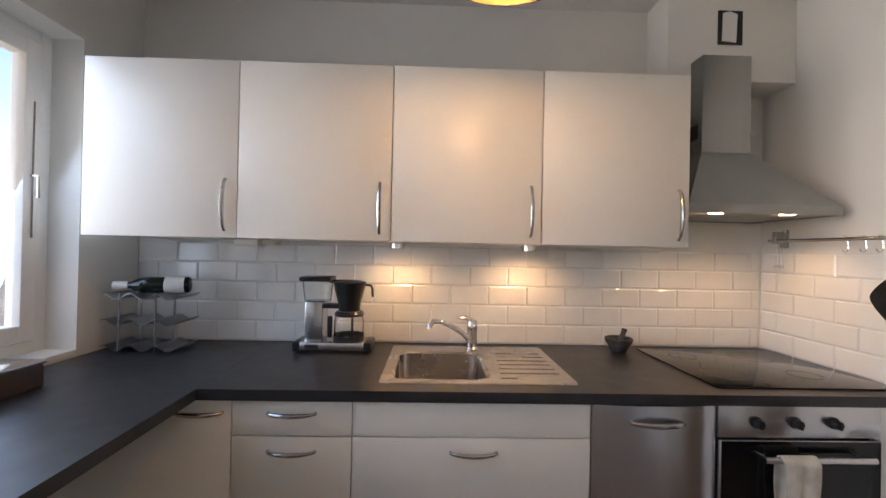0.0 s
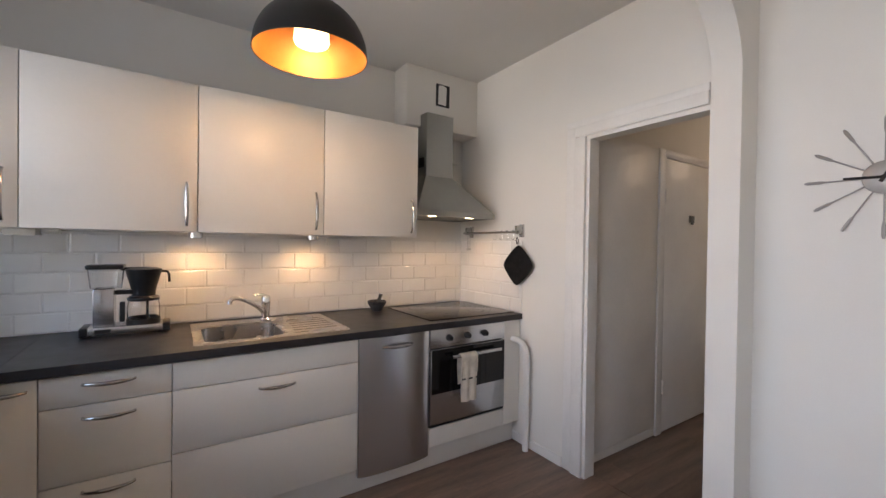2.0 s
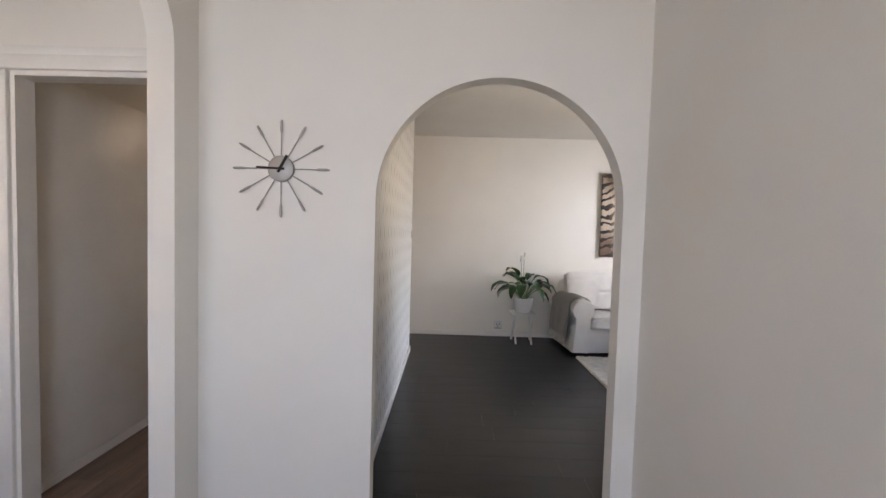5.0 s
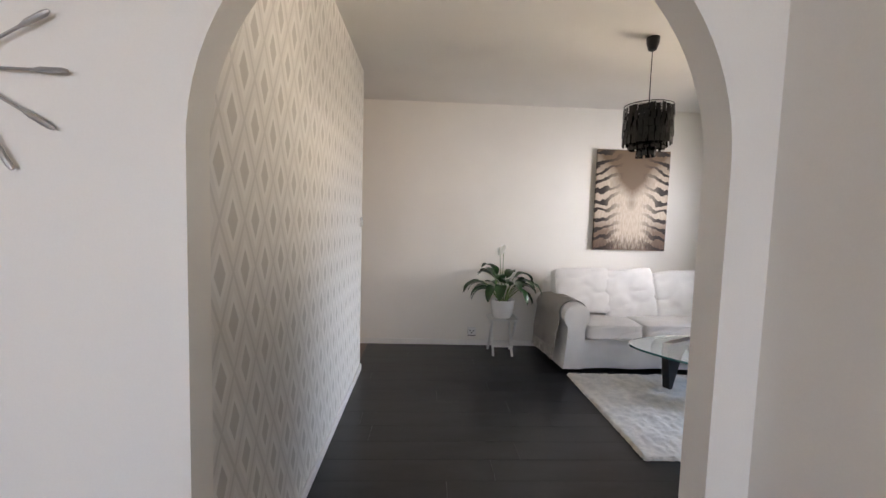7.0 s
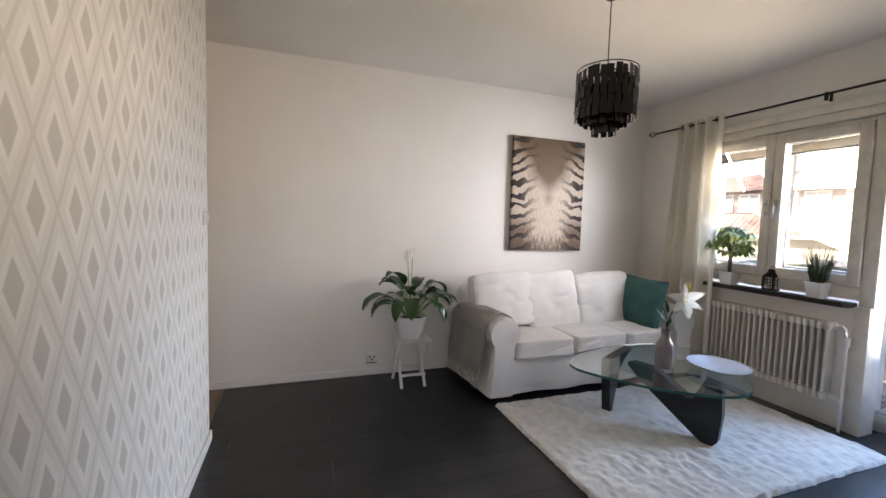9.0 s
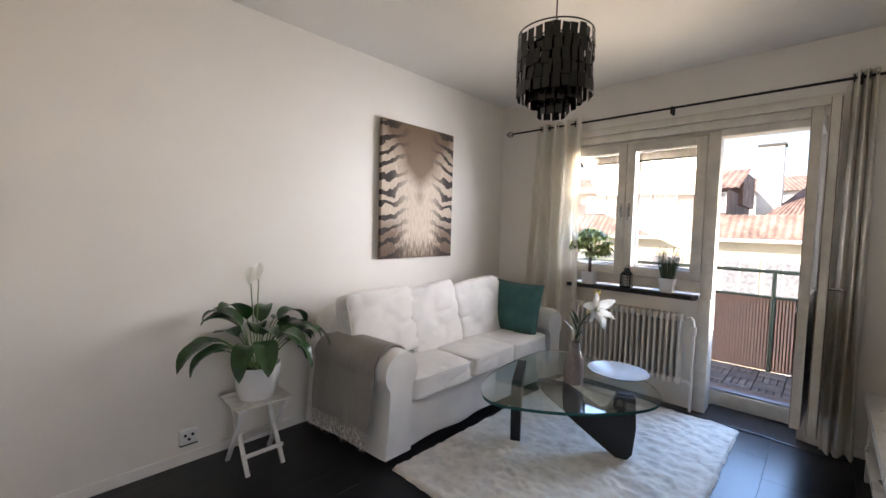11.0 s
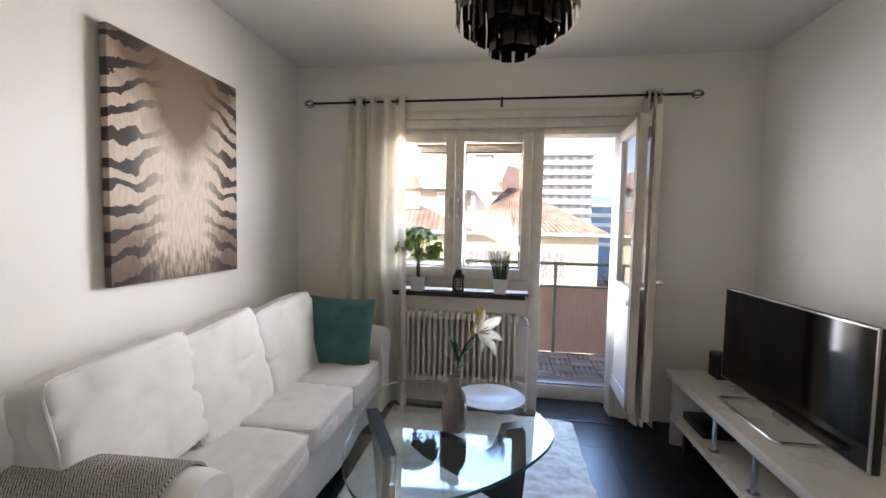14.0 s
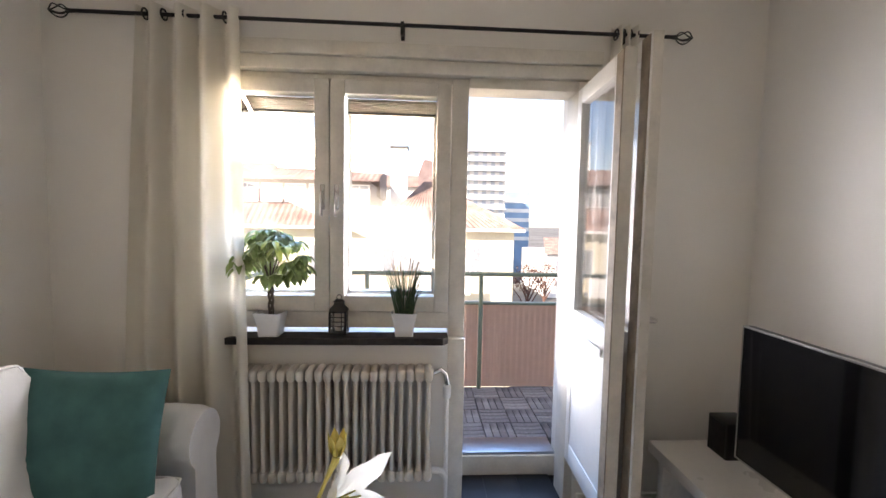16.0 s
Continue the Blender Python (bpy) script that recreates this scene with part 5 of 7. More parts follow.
t = thing("glass_bowl", pose(3.975, -4.31, 0.413), "wide frosted white glass bowl on the coffee table", "bowl")
bm = lathe(bmesh.new(), [(0, 0.0), (0.05, 0.0), (0.06, 0.004), (0.12, 0.022), (0.185, 0.05), (0.187, 0.054), (0.12, 0.028), (0.06, 0.010), (0, 0.006)], seg=40, sx=1.0, sy=0.92)
part("bowl", bm, mat("frosted_white_glass", (0.74, 0.79, 0.82), 0.22, var=0.04, scale=9, bump=0.03, Transmission_Weight=0.25), t)

# plant on its stool
t = thing("plant_stool", pose(5.325, -2.58, 0), "small white slatted folding stool", "stool")
SH = 0.38
part("top_rail", B(-0.125, 0.125, 0.11, 0.135, SH - 0.03, SH - 0.012, bevel=0.002), M_WHITEWOOD, t)
part("top_rail", B(-0.125, 0.125, -0.135, -0.11, SH - 0.03, SH - 0.012, bevel=0.002), M_WHITEWOOD, t)
for k in range(7):
    x = -0.135 + k * 0.0395
    part("slat", B(x, x + 0.033, -0.15, 0.15, SH - 0.012, SH, bevel=0.002), M_WHITEWOOD, t)
for y, s in ((0.118, 1), (-0.118, 1), (0.096, -1), (-0.096, -1)):
    a, b = Vector((-0.12 * s, y, SH - 0.02)), Vector((0.12 * s, y, 0.0))
    d = (b - a).normalized()
    bm = bmesh.new()
    box(bm, -0.011, 0.011, -0.009, 0.009, 0, (b - a).length, bevel=0.002)
    bmesh.ops.transform(bm, matrix=Matrix.Translation(a) @ d.to_track_quat("Z", "Y").to_matrix().to_4x4(), verts=bm.verts[:])
    part("leg", bm, M_WHITEWOOD, t)
for x in (-0.085, 0.085):
    part("stretcher", B(x - 0.007, x + 0.007, -0.11, 0.11, 0.085, 0.105, bevel=0.002), M_WHITEWOOD, t)
t = thing("peace_lily", pose(5.325, -2.58, SH), "peace lily with two white flowers in white pot", "potted plant")
part("pot", lathe(bmesh.new(), [(0, 0), (0.085, 0), (0.092, 0.004), (0.108, 0.05), (0.123, 0.17), (0.125, 0.188), (0.117, 0.188), (0.11, 0.16), (0, 0.155)], seg=36), M_POT, t, "white round ceramic pot")
part("soil", lathe(bmesh.new(), [(0, 0.165), (0.1, 0.162)], seg=20), M_SOIL, t)
rng = random.Random(11)
LEAVES = 26
for k in range(LEAVES):
    az = radians(k * 137.5 + 20)
    ring = k / LEAVES
    el = radians(82 - 38 * ring + rng.uniform(-8, 8))
    out = Vector((math.cos(az), math.sin(az), 0))
    if out.x > 0.25:
        out = Vector((out.x * 0.35, out.y, 0)).normalized()
    pl = 0.17 + rng.uniform(-0.05, 0.10)
    b0 = Vector((out.x * 0.03, out.y * 0.03, 0.16))
    d = out * math.cos(el) + Vector((0, 0, math.sin(el)))
    b1 = b0 + d * pl
    b2 = b1 + (d + out * 0.4 - Vector((0, 0, 0.2))).normalized() * 0.035
    bm = bmesh.new()
    tube(bm, [b0, b0.lerp(b1, 0.5) + Vector((0, 0, 0.008)), b1, b2], [0.004, 0.0035, 0.003, 0.0025], 6)
    part("petiole", bm, M_STEM, t)
    bm = bmesh.new()
    ln = rng.uniform(0.20, 0.285)
    blade(bm, b2, (b2 - b1).normalized() + Vector((0, 0, rng.uniform(-0.1, 0.25) - 0.5 * ring)), (0, 0, 1), ln, ln * rng.uniform(0.38, 0.46), rng.uniform(1.5, 3.2), 0.3, 10, 0.75, 0.004)
    part("leaf", bm, M_LEAF, t)
for dx, dy, h in ((-0.07, 0.02, 0.70), (-0.05, 0.055, 0.675)):
    part("flower_stalk", tube(bmesh.new(), [(0, 0, 0.16), (dx * 0.4, dy * 0.2 + 0.012, 0.30), (dx, dy, h)], 0.0032, 6), M_STEM, t)
    bm = bmesh.new()
    blade(bm, (dx, dy, h + 0.06), (-0.25, 0.2, -1), (-1, 0.3, 0.2), 0.10, 0.05, 0.1, 0.8, 8)
    part("spathe", bm, M_PETAL, t, "white peace lily bract")
    part("spadix", tube(bmesh.new(), [(dx - 0.004, dy - 0.006, h), (dx - 0.006, dy - 0.008, h + 0.05)], 0.005, 8), mat("cream_spadix", (0.6, 0.56, 0.36), 0.7), t)

# socket on the wall
t = thing("wall_socket", pose(LX1, -2.30, 0.155), "white double wall socket above the baseboard", "socket")
part("plate", B(-0.028, -0.0005, -0.045, 0.045, -0.04, 0.045, bevel=0.006), M_POT, t)
for yy, zz in ((-0.018, 0.012), (0.018, 0.012), (0.0, -0.012)):
    bm = lathe(bmesh.new(), [(0, 0), (0.008, 0), (0.008, 0.003), (0, 0.003)], seg=14)
    bmesh.ops.transform(bm, matrix=pose(-0.0285, yy, zz, 0, -90), verts=bm.verts[:])
    part("socket_hole", bm, M_BLACK, t)
# solid black strip stands in for the shade below the plate
part("painted_shadow", B(-0.026, -0.001, -0.044, 0.044, -0.047, -0.041), M_BLACK, t)

# print on canvas
def striped_print():
    m = bpy.data.materials.new("brown_striped_print")
    m.use_nodes = True
    n, l = m.node_tree.nodes, m.node_tree.links
    b = n["Principled BSDF"]
    sep = n.new("ShaderNodeSeparateXYZ")
    l.new(n.new("ShaderNodeTexCoord").outputs["Object"], sep.inputs[0])
    def op(kind, a, v=None, c=None):
        k = n.new("ShaderNodeMath")
        k.operation = kind
        for i, q in enumerate((a, v, c)):
            if q is None:
                continue
            if isinstance(q, (int, float)):
                k.inputs[i].default_value = q
            else:
                l.new(q, k.inputs[i])
        return k.outputs[0]
    u, z = op("ABSOLUTE", sep.outputs[1]), sep.outputs[2]
    comb = n.new("ShaderNodeCombineXYZ")
    l.new(u, comb.inputs[0]), l.new(z, comb.inputs[1])
    no = n.new("ShaderNodeTexNoise")
    no.inputs["Scale"].default_value, no.inputs["Detail"].default_value = 5.0, 5
    l.new(comb.outputs[0], no.inputs["Vector"])
    fine = n.new("ShaderNodeTexNoise")
    fine.inputs["Scale"].default_value, fine.inputs["Detail"].default_value = 60, 4
    mp = n.new("ShaderNodeMapping")
    mp.inputs["Scale"].default_value = (1, 0.25, 1)
    l.new(comb.outputs[0], mp.inputs[0]), l.new(mp.outputs[0], fine.inputs["Vector"])
    # bands that fan out sideways from the middle
    ph = op("ADD", op("MULTIPLY", z, 62.0), op("ADD", op("MULTIPLY", u, 20.0), op("MULTIPLY", no.outputs[0], 15.0)))
    st = op("MULTIPLY_ADD", op("SINE", ph), 0.5, 0.5)
    side = op("MULTIPLY", op("SMOOTH_MIN", op("MULTIPLY", op("SUBTRACT", u, 0.10), 5.0), 1.0, 0.2), 1.0)
    side = op("MAXIMUM", side, 0.0)
    dark = op("MULTIPLY", op("GREATER_THAN", op("ADD", st, op("MULTIPLY", op("SUBTRACT", no.outputs[0], 0.5), 0.8)), 0.66), side)
    # tan ground in the upper middle, pale lower down, dark along the foot
    tan_ = op("MAXIMUM", 0.0, op("MINIMUM", 1.0, op("MULTIPLY", op("SUBTRACT", op("ADD", z, op("MULTIPLY", op("SUBTRACT", no.outputs[0], 0.5), 0.35)), op("MULTIPLY", op("SUBTRACT", u, 0.10), 1.1)), 4.5)))
    foot = op("MAXIMUM", 0.0, op("MINIMUM", 1.0, op("MULTIPLY", op("SUBTRACT", -0.36, op("SUBTRACT", z, op("MULTIPLY", op("SUBTRACT", fine.outputs[0], 0.5), 0.35))), 5.0)))
    cheek = op("MULTIPLY", op("MINIMUM", 1.0, op("MAXIMUM", 0.0, op("MULTIPLY", op("SUBTRACT", op("ADD", u, op("MULTIPLY", op("SUBTRACT", fine.outputs[0], 0.5), 0.2)), 0.13), 7.0))), op("MINIMUM", 1.0, op("MAXIMUM", 0.0, op("MULTIPLY", op("SUBTRACT", -0.17, z), 6.0))))
    def mixc(f, a, bcol):
        k = n.new("ShaderNodeMix")
        k.data_type = "RGBA"
        l.new(f, k.inputs[0])
        for i, q in ((6, a), (7, bcol)):
            if isinstance(q, tuple):
                k.inputs[i].default_value = (*q, 1)
            else:
                l.new(q, k.inputs[i])
        return k.outputs[2]
    c = mixc(fine.outputs[0], (0.72, 0.62, 0.51), (0.40, 0.30, 0.21))
    c = mixc(cheek, c, (0.20, 0.13, 0.09))
    c = mixc(tan_, c, (0.17, 0.11, 0.065))
    c = mixc(foot, c, (0.13, 0.085, 0.06))
    c = mixc(dark, c, (0.03, 0.02, 0.016))
    l.new(c, b.inputs["Base Color"])
    b.inputs["Roughness"].default_value = 0.6
    return m


t = thing("canvas_print", pose(LX1, -3.99, 1.635), "large canvas with abstract brown and cream stripes", "canvas print")
part("canvas", B(-0.05, -0.014, -0.40, 0.40, -0.54, 0.54, bevel=0.003), striped_print(), t)
part("stretcher_frame", B(-0.014, -0.002, -0.385, 0.385, -0.525, 0.525), M_DOOREDGE, t)

# pendant with black chips
PX, PY = 3.912, -3.232
t = thing("chip_pendant_lamp", pose(PX, PY, 2.175), "black tiered pendant lamp of hanging chips", "pendant lamp")
tiers = ((0.152, -0.01, 5, 27), (0.108, -0.04, 5, 19), (0.06, -0.085, 5, 10))
chip = bmesh.new()
box(chip, -0.0155, 0.0155, -0.0012, 0.0012, -0.058, 0.0, bevel=0.0008, seg=1)
chip = mesh_of("chip", chip, M_CHIP)
rng = random.Random(3)
for r, z0, rows, n in tiers:
    part("ring", tube(bmesh.new(), [(r * math.cos(a), r * math.sin(a), z0) for a in (2 * math.pi * k / 40 for k in range(41))], 0.003, 6, False), M_IRON, t)
    for row in range(rows):
        for k in range(n):
            a = 2 * math.pi * (k + 0.16 * (row % 2) + rng.uniform(-0.1, 0.1)) / n
            ob = new("chip", chip)
            ob.parent = t
            ob.matrix_local = pose(r * math.cos(a), r * math.sin(a), z0 - 0.006 - row * 0.047 - rng.uniform(0, 0.012), rng.uniform(-5, 5), rng.uniform(-4, 4), math.degrees(a) + 90 + rng.uniform(-16, 16))
for k in range(3):
    a = 2 * math.pi * k / 3
    part("spoke", tube(bmesh.new(), [(0.152 * math.cos(a), 0.152 * math.sin(a), -0.01), (0, 0, 0.005)], 0.0022, 6), M_IRON, t)
part("cord", tube(bmesh.new(), [(0, 0, -0.02), (0, 0, LH - 2.175)], 0.003, 8), M_BLACK, t)
part("bulb_holder", lathe(bmesh.new(), [(0, 0.02), (0.018, 0.015), (0.02, -0.05), (0, -0.05)], seg=16), M_BLACK, t)
part("ceiling_cup", lathe(bmesh.new(), [(0.042, LH - 2.175), (0.04, LH - 2.21), (0.026, LH - 2.255), (0.008, LH - 2.265), (0, LH - 2.265)], seg=24), M_BLACK, t)

# window and balcony door frames
WY = LY0 - 0.03
w = thing("window_3", pose(0, 0, 0), "double casement window with worn cream paint", "window", kind="structure")
bm = bmesh.new()
for a in ((OX1 - 0.05, OX1 + 0.03, 0.86, 2.12), (OX2 - 0.05, OX2, 0.86, 2.12), (OX1 + 0.03, OX2 - 0.05, 2.095, 2.12), (OX1 + 0.03, OX2 - 0.05, 0.905, 0.985)):
    box(bm, a[0], a[1], WY - 0.12, WY, a[2], a[3], bevel=0.004)
part("window_frame", bm, M_FRAMEOLD, w)
bm = bmesh.new()
box(bm, OX0 - 0.04, OX2 + 0.02, LY0 - 0.10, LY0 + 0.012, 2.122, 2.185, bevel=0.005)
box(bm, OX0 - 0.06, OX2 + 0.05, LY0 + 0.001, LY0 + 0.03, 2.187, 2.25, bevel=0.006)
part("top_casing", bm, M_FRAMEOLD, w)
for x0, x1, lx in ((3.735, 4.307, 4.276), (4.313, 4.865, 4.342)):
    bm = bmesh.new()
    fw = 0.068
    for a in ((x0, x0 + fw, 0.99, 2.09), (x1 - fw, x1, 0.99, 2.09), (x0 + fw, x1 - fw, 0.99, 1.065), (x0 + fw, x1 - fw, 2.025, 2.09)):
        box(bm, a[0], a[1], WY - 0.06, WY + 0.02, a[2], a[3], bevel=0.005)
    s = part("sash", bm, M_FRAMEOLD, w)
    bm = bmesh.new()
    for a in ((x0 + fw, x0 + fw + 0.014, 1.065, 2.025), (x1 - fw - 0.014, x1 - fw, 1.065, 2.025), (x0 + fw, x1 - fw, 1.065, 1.08), (x0 + fw, x1 - fw, 2.01, 2.025)):
        box(bm, a[0], a[1], WY - 0.10, WY - 0.061, a[2], a[3])
    part("outer_sash", bm, M_FRAMEOLD, s)
    for yy in (WY - 0.035, WY - 0.085):
        p = part("pane", B(x0 + fw - 0.005, x1 - fw + 0.005, yy, yy + 0.004, 1.06, 2.03), M_GLASS, s, "clear glass pane")
        p.visible_shadow = False
    for k in range(7):
        zz = 2.018 - 0.0085 * k
        part("blind_slat", B(x0 + fw + 0.006, x1 - fw - 0.006, WY - 0.075, WY - 0.045, zz - 0.0045, zz), M_DOOREDGE, s, "raised brown blind slat")
    part("blind_rail", B(x0 + fw + 0.004, x1 - fw - 0.004, WY - 0.078, WY - 0.042, 1.945, 1.958), M_IRON, s)
    part("latch", tube(bmesh.new(), [(lx, WY + 0.02, 1.56), (lx, WY + 0.045, 1.56), (lx, WY + 0.05, 1.50), (lx, WY + 0.045, 1.45)], [0.009, 0.008, 0.007, 0.006], 8), M_HANDLE, s, "worn metal latch")
    part("latch_plate", B(lx - 0.011, lx + 0.011, WY + 0.0195, WY + 0.024, 1.48, 1.60, bevel=0.003), M_HANDLE, s)

t = thing("window_sill", pose(0, 0, 0), "dark stone window sill above the radiator", "window sill", kind="structure")
bm = prism(bmesh.new(), [(3.735, LY0 - 0.025), (3.735, -5.165), (3.76, -5.135), (4.785, -5.135), (4.785, LY0 - 0.025)], "z", 0.852, 0.884)
part("slab", bm, M_SILL, t)

w = thing("door_2", pose(0, 0, 0), "balcony doorway with worn cream frame and raised threshold", "door", kind="structure")
bm = bmesh.new()
box(bm, OX0, OX0 + 0.045, LY0 - 0.15, LY0 - 0.005, 0.0, 2.12, bevel=0.004)
box(bm, OX1 - 0.052, OX1 + 0.032, LY0 - 0.15, LY0 + 0.012, 0.0, 0.862, bevel=0.004)
box(bm, OX0 + 0.045, OX1 - 0.05, LY0 - 0.15, LY0 - 0.01, 2.07, 2.12, bevel=0.004)
part("door_frame", bm, M_FRAMEOLD, w)
part("threshold", B(OX0 + 0.002, OX1 - 0.002, LY0 - 0.36, LY0 - 0.25, -0.01, 0.11, bevel=0.006), M_FRAMEOLD, w, "raised cream threshold")
part("threshold_plate", B(OX0 + 0.004, OX1 - 0.004, LY0 - 0.42, LY0 - 0.262, 0.1105, 0.128, bevel=0.003), mat("zinc_plate", (0.55, 0.57, 0.60), 0.35, 1.0, bump=0.03), w, "bare metal threshold plate")


def door_leaf(name, length, thick, z0, z1, zg, m, edge, label, parent):
    """One leaf of the double door: stiles, rails, panel below and pane above."""
    bm = bmesh.new()
    st = 0.075
    for a in ((0, st, z0, z1), (length - st, length, z0, z1), (st, length - st, z0, z0 + 0.10), (st, length - st, zg - 0.09, zg), (st, length - st, z1 - st, z1)):
        box(bm, a[0], a[1], -thick / 2, thick / 2, a[2], a[3], bevel=0.003)
    box(bm, st, length - st, -thick / 2 + 0.004, thick / 2 - 0.004, z0 + 0.10, zg - 0.09)
    bmesh.ops.transform(bm, matrix=m, verts=bm.verts[:])
    s = part(name, bm, M_TRIM, parent, label)
    bm = B(st - 0.006, length - st + 0.006, -0.002, 0.002, zg - 0.005, z1 - st + 0.005)
    bmesh.ops.transform(bm, matrix=m, verts=bm.verts[:])
    p = part("pane", bm, M_GLASS, s, "clear glass pane")
    p.visible_shadow = False
    bm = B(length + 0.0005, length + 0.004, -thick / 2, thick / 2, z0, z1)
    bmesh.ops.transform(bm, matrix=m, verts=bm.verts[:])
    part("edge_strip", bm, edge, s, "worn door edge")
    return s


LA = math.degrees(math.atan2(0.50, 0.022))
mA = Matrix.Translation((3.10, LY0 - 0.03, 0)) @ Matrix.Rotation(radians(LA), 4, "Z")
mB = Matrix.Translation((3.035, LY0 + 0.0, 0)) @ Matrix.Rotation(radians(LA + 1.0), 4, "Z")
a = door_leaf("outer_leaf", 0.515, 0.045, 0.245, 2.075, 1.02, mA, M_FRAMEOLD, "white door leaf with glass above", w)
b = door_leaf("inner_leaf", 0.53, 0.036, 0.225, 2.115, 1.02, mB, M_FRAMEOLD, "white inner leaf with worn edge", w)
for leaf, m, o, z0, z1 in ((a, mA, -0.0265, 0.25, 2.07), (b, mB, -0.0225, 0.23, 2.11), (b, mB, 0.019, 0.23, 2.11)):
    bm = B(0.46, 0.515, o, o + 0.0045, z0, z1)
    bmesh.ops.transform(bm, matrix=m, verts=bm.verts[:])
    part("sealing_strip", bm, M_DOOREDGE, leaf, "dark brown sealing strip")
bm = B(0.10, 0.44, -0.035, -0.024, 0.905, 0.935, bevel=0.003)
bmesh.ops.transform(bm, matrix=mA @ Matrix.Translation((0, 0, 0)), verts=bm.verts[:])
part("push_bar", bm, M_TRIM, a, "white push bar")
bm = tube(bmesh.new(), [(0.48, 0.024, 1.07), (0.48, 0.07, 1.07), (0.47, 0.078, 1.07), (0.40, 0.08, 1.07)], 0.008, 8)
bmesh.ops.transform(bm, matrix=mB, verts=bm.verts[:])
part("handle", bm, M_CHROME, b, "metal lever handle")

# curtain rod and curtains
t = thing("curtain_rod", pose(0, 0, 0), "black iron curtain rod with cage finials", "curtain rod")
RY, RZ = -5.163, 2.315
part("rod", tube(bmesh.new(), [(2.70, RY, RZ), (5.41, RY, RZ)], 0.0085, 12), M_IRON, t)
for x, s in ((2.70, -1), (5.41, 1)):
    bm = bmesh.new()
    for k in range(5):
        a = 2 * math.pi * k / 5
        tube(bm, [(x + s * 0.085 * q / 10, RY + 0.028 * math.sin(math.pi * q / 10) * math.cos(a + q * 0.12), RZ + 0.028 * math.sin(math.pi * q / 10) * math.sin(a + q * 0.12)) for q in range(11)], 0.003, 6)
    lathe(bm, [(0, 0), (0.012, 0), (0.012, 0.012), (0, 0.012)], x, RY, RZ - 0.006, 12)
    part("finial", bm, M_IRON, t, "open iron cage finial")
for x in (2.95, 3.97, 5.05):
    bm = tube(bmesh.new(), [(x, RY, RZ), (x, LY0 + 0.002, RZ)], 0.006, 8)
    box(bm, x - 0.009, x + 0.009, LY0 + 0.001, LY0 + 0.006, RZ - 0.045, RZ + 0.02)
    box(bm, x - 0.008, x + 0.008, RY - 0.012, RY + 0.012, RZ - 0.045, RZ + 0.012, bevel=0.002)
    part("bracket", bm, M_IRON, t)


def curtain(x0, x1, folds, seed, z0=0.01, flare=0.03, y=RY):
    def fn(u, v):
        k = 1 - v
        wave_ = math.sin(u * math.pi * folds * 2 + 0.5 * math.sin(v * 2 + seed)) * (0.030 + 0.012 * k)
        x = x0 + (x1 - x0) * u + flare * (u - 0.45) * k * 2 + 0.02 * k * noise.noise(Vector((u * 3, v * 2, seed)))
        return (x, y + 0.055 * k + wave_ + 0.015 * noise.noise(Vector((u * 5, v * 3, seed + 2))), z0 + (2.355 - z0) * v)
    return fn


t = thing("curtain", pose(0, 0, 0), "sheer cream eyelet curtain beside the window", "curtain", "cream curtains")
cloth_sheet("cloth", curtain(4.69, 5.13, 4, 1.0, 0.01, 0.07), 120, 50, M_CURTAIN, 0.0015, t)
for k in range(5):
    x = 4.75 + 0.085 * k
    part("eyelet", tube(bmesh.new(), [(x + 0.006 * (k % 2), RY + 0.022 * math.cos(a), RZ + 0.022 * math.sin(a)) for a in (2 * math.pi * q / 16 for q in range(17))], 0.004, 6, False), M_IRON, t)
t = thing("curtain", pose(0, 0, 0), "sheer cream curtain bunched behind the balcony door", "curtain", "cream curtains")
cloth_sheet("cloth", curtain(2.875, 2.99, 3, 4.0, 0.01, 0.02, RY - 0.012), 90, 50, M_CURTAIN, 0.0015, t)
for k in range(4):
    x = 2.885 + 0.032 * k
    part("eyelet", tube(bmesh.new(), [(x, RY + 0.022 * math.cos(a), RZ + 0.022 * math.sin(a)) for a in (2 * math.pi * q / 16 for q in range(17))], 0.004, 6, False), M_IRON, t)

# radiator
t = thing("radiator", pose(0, 0, 0), "cream painted column radiator under the sill", "radiator")
sec = bmesh.new()
box(sec, -0.0105, 0.0105, -0.048, 0.048, 0.03, 0.52, bevel=0.0095, seg=3)
box(sec, -0.0205, 0.0205, -0.058, 0.058, 0.485, 0.545, bevel=0.019, seg=3)
box(sec, -0.0205, 0.0205, -0.058, 0.058, 0.0, 0.06, bevel=0.019, seg=3)
sec = mesh_of("section", sec, M_RADIATOR, 60)
for k in range(21):
    ob = new("section", sec)
    ob.parent = t
    ob.location = (3.825 + 0.0425 * k, -5.165, 0.195)
for zz in (0.225, 0.71):
    part("header_pipe", tube(bmesh.new(), [(3.80, -5.165, zz), (4.72, -5.165, zz)], 0.017, 10), M_RADIATOR, t)
for x in (4.0, 4.55):
    part("wall_bracket", B(x - 0.012, x + 0.012, LY0 - 0.018, -5.13, 0.24, 0.26), M_RADIATOR, t)
valve = part("valve", tube(bmesh.new(), [(3.80, -5.165, 0.71), (3.765, -5.165, 0.725), (3.742, -5.165, 0.705), (3.735, -5.165, 0.66), (3.735, -5.165, 0.63)], [0.011, 0.011, 0.011, 0.012, 0.012], 10), M_CHROME, t, "chrome bent valve")
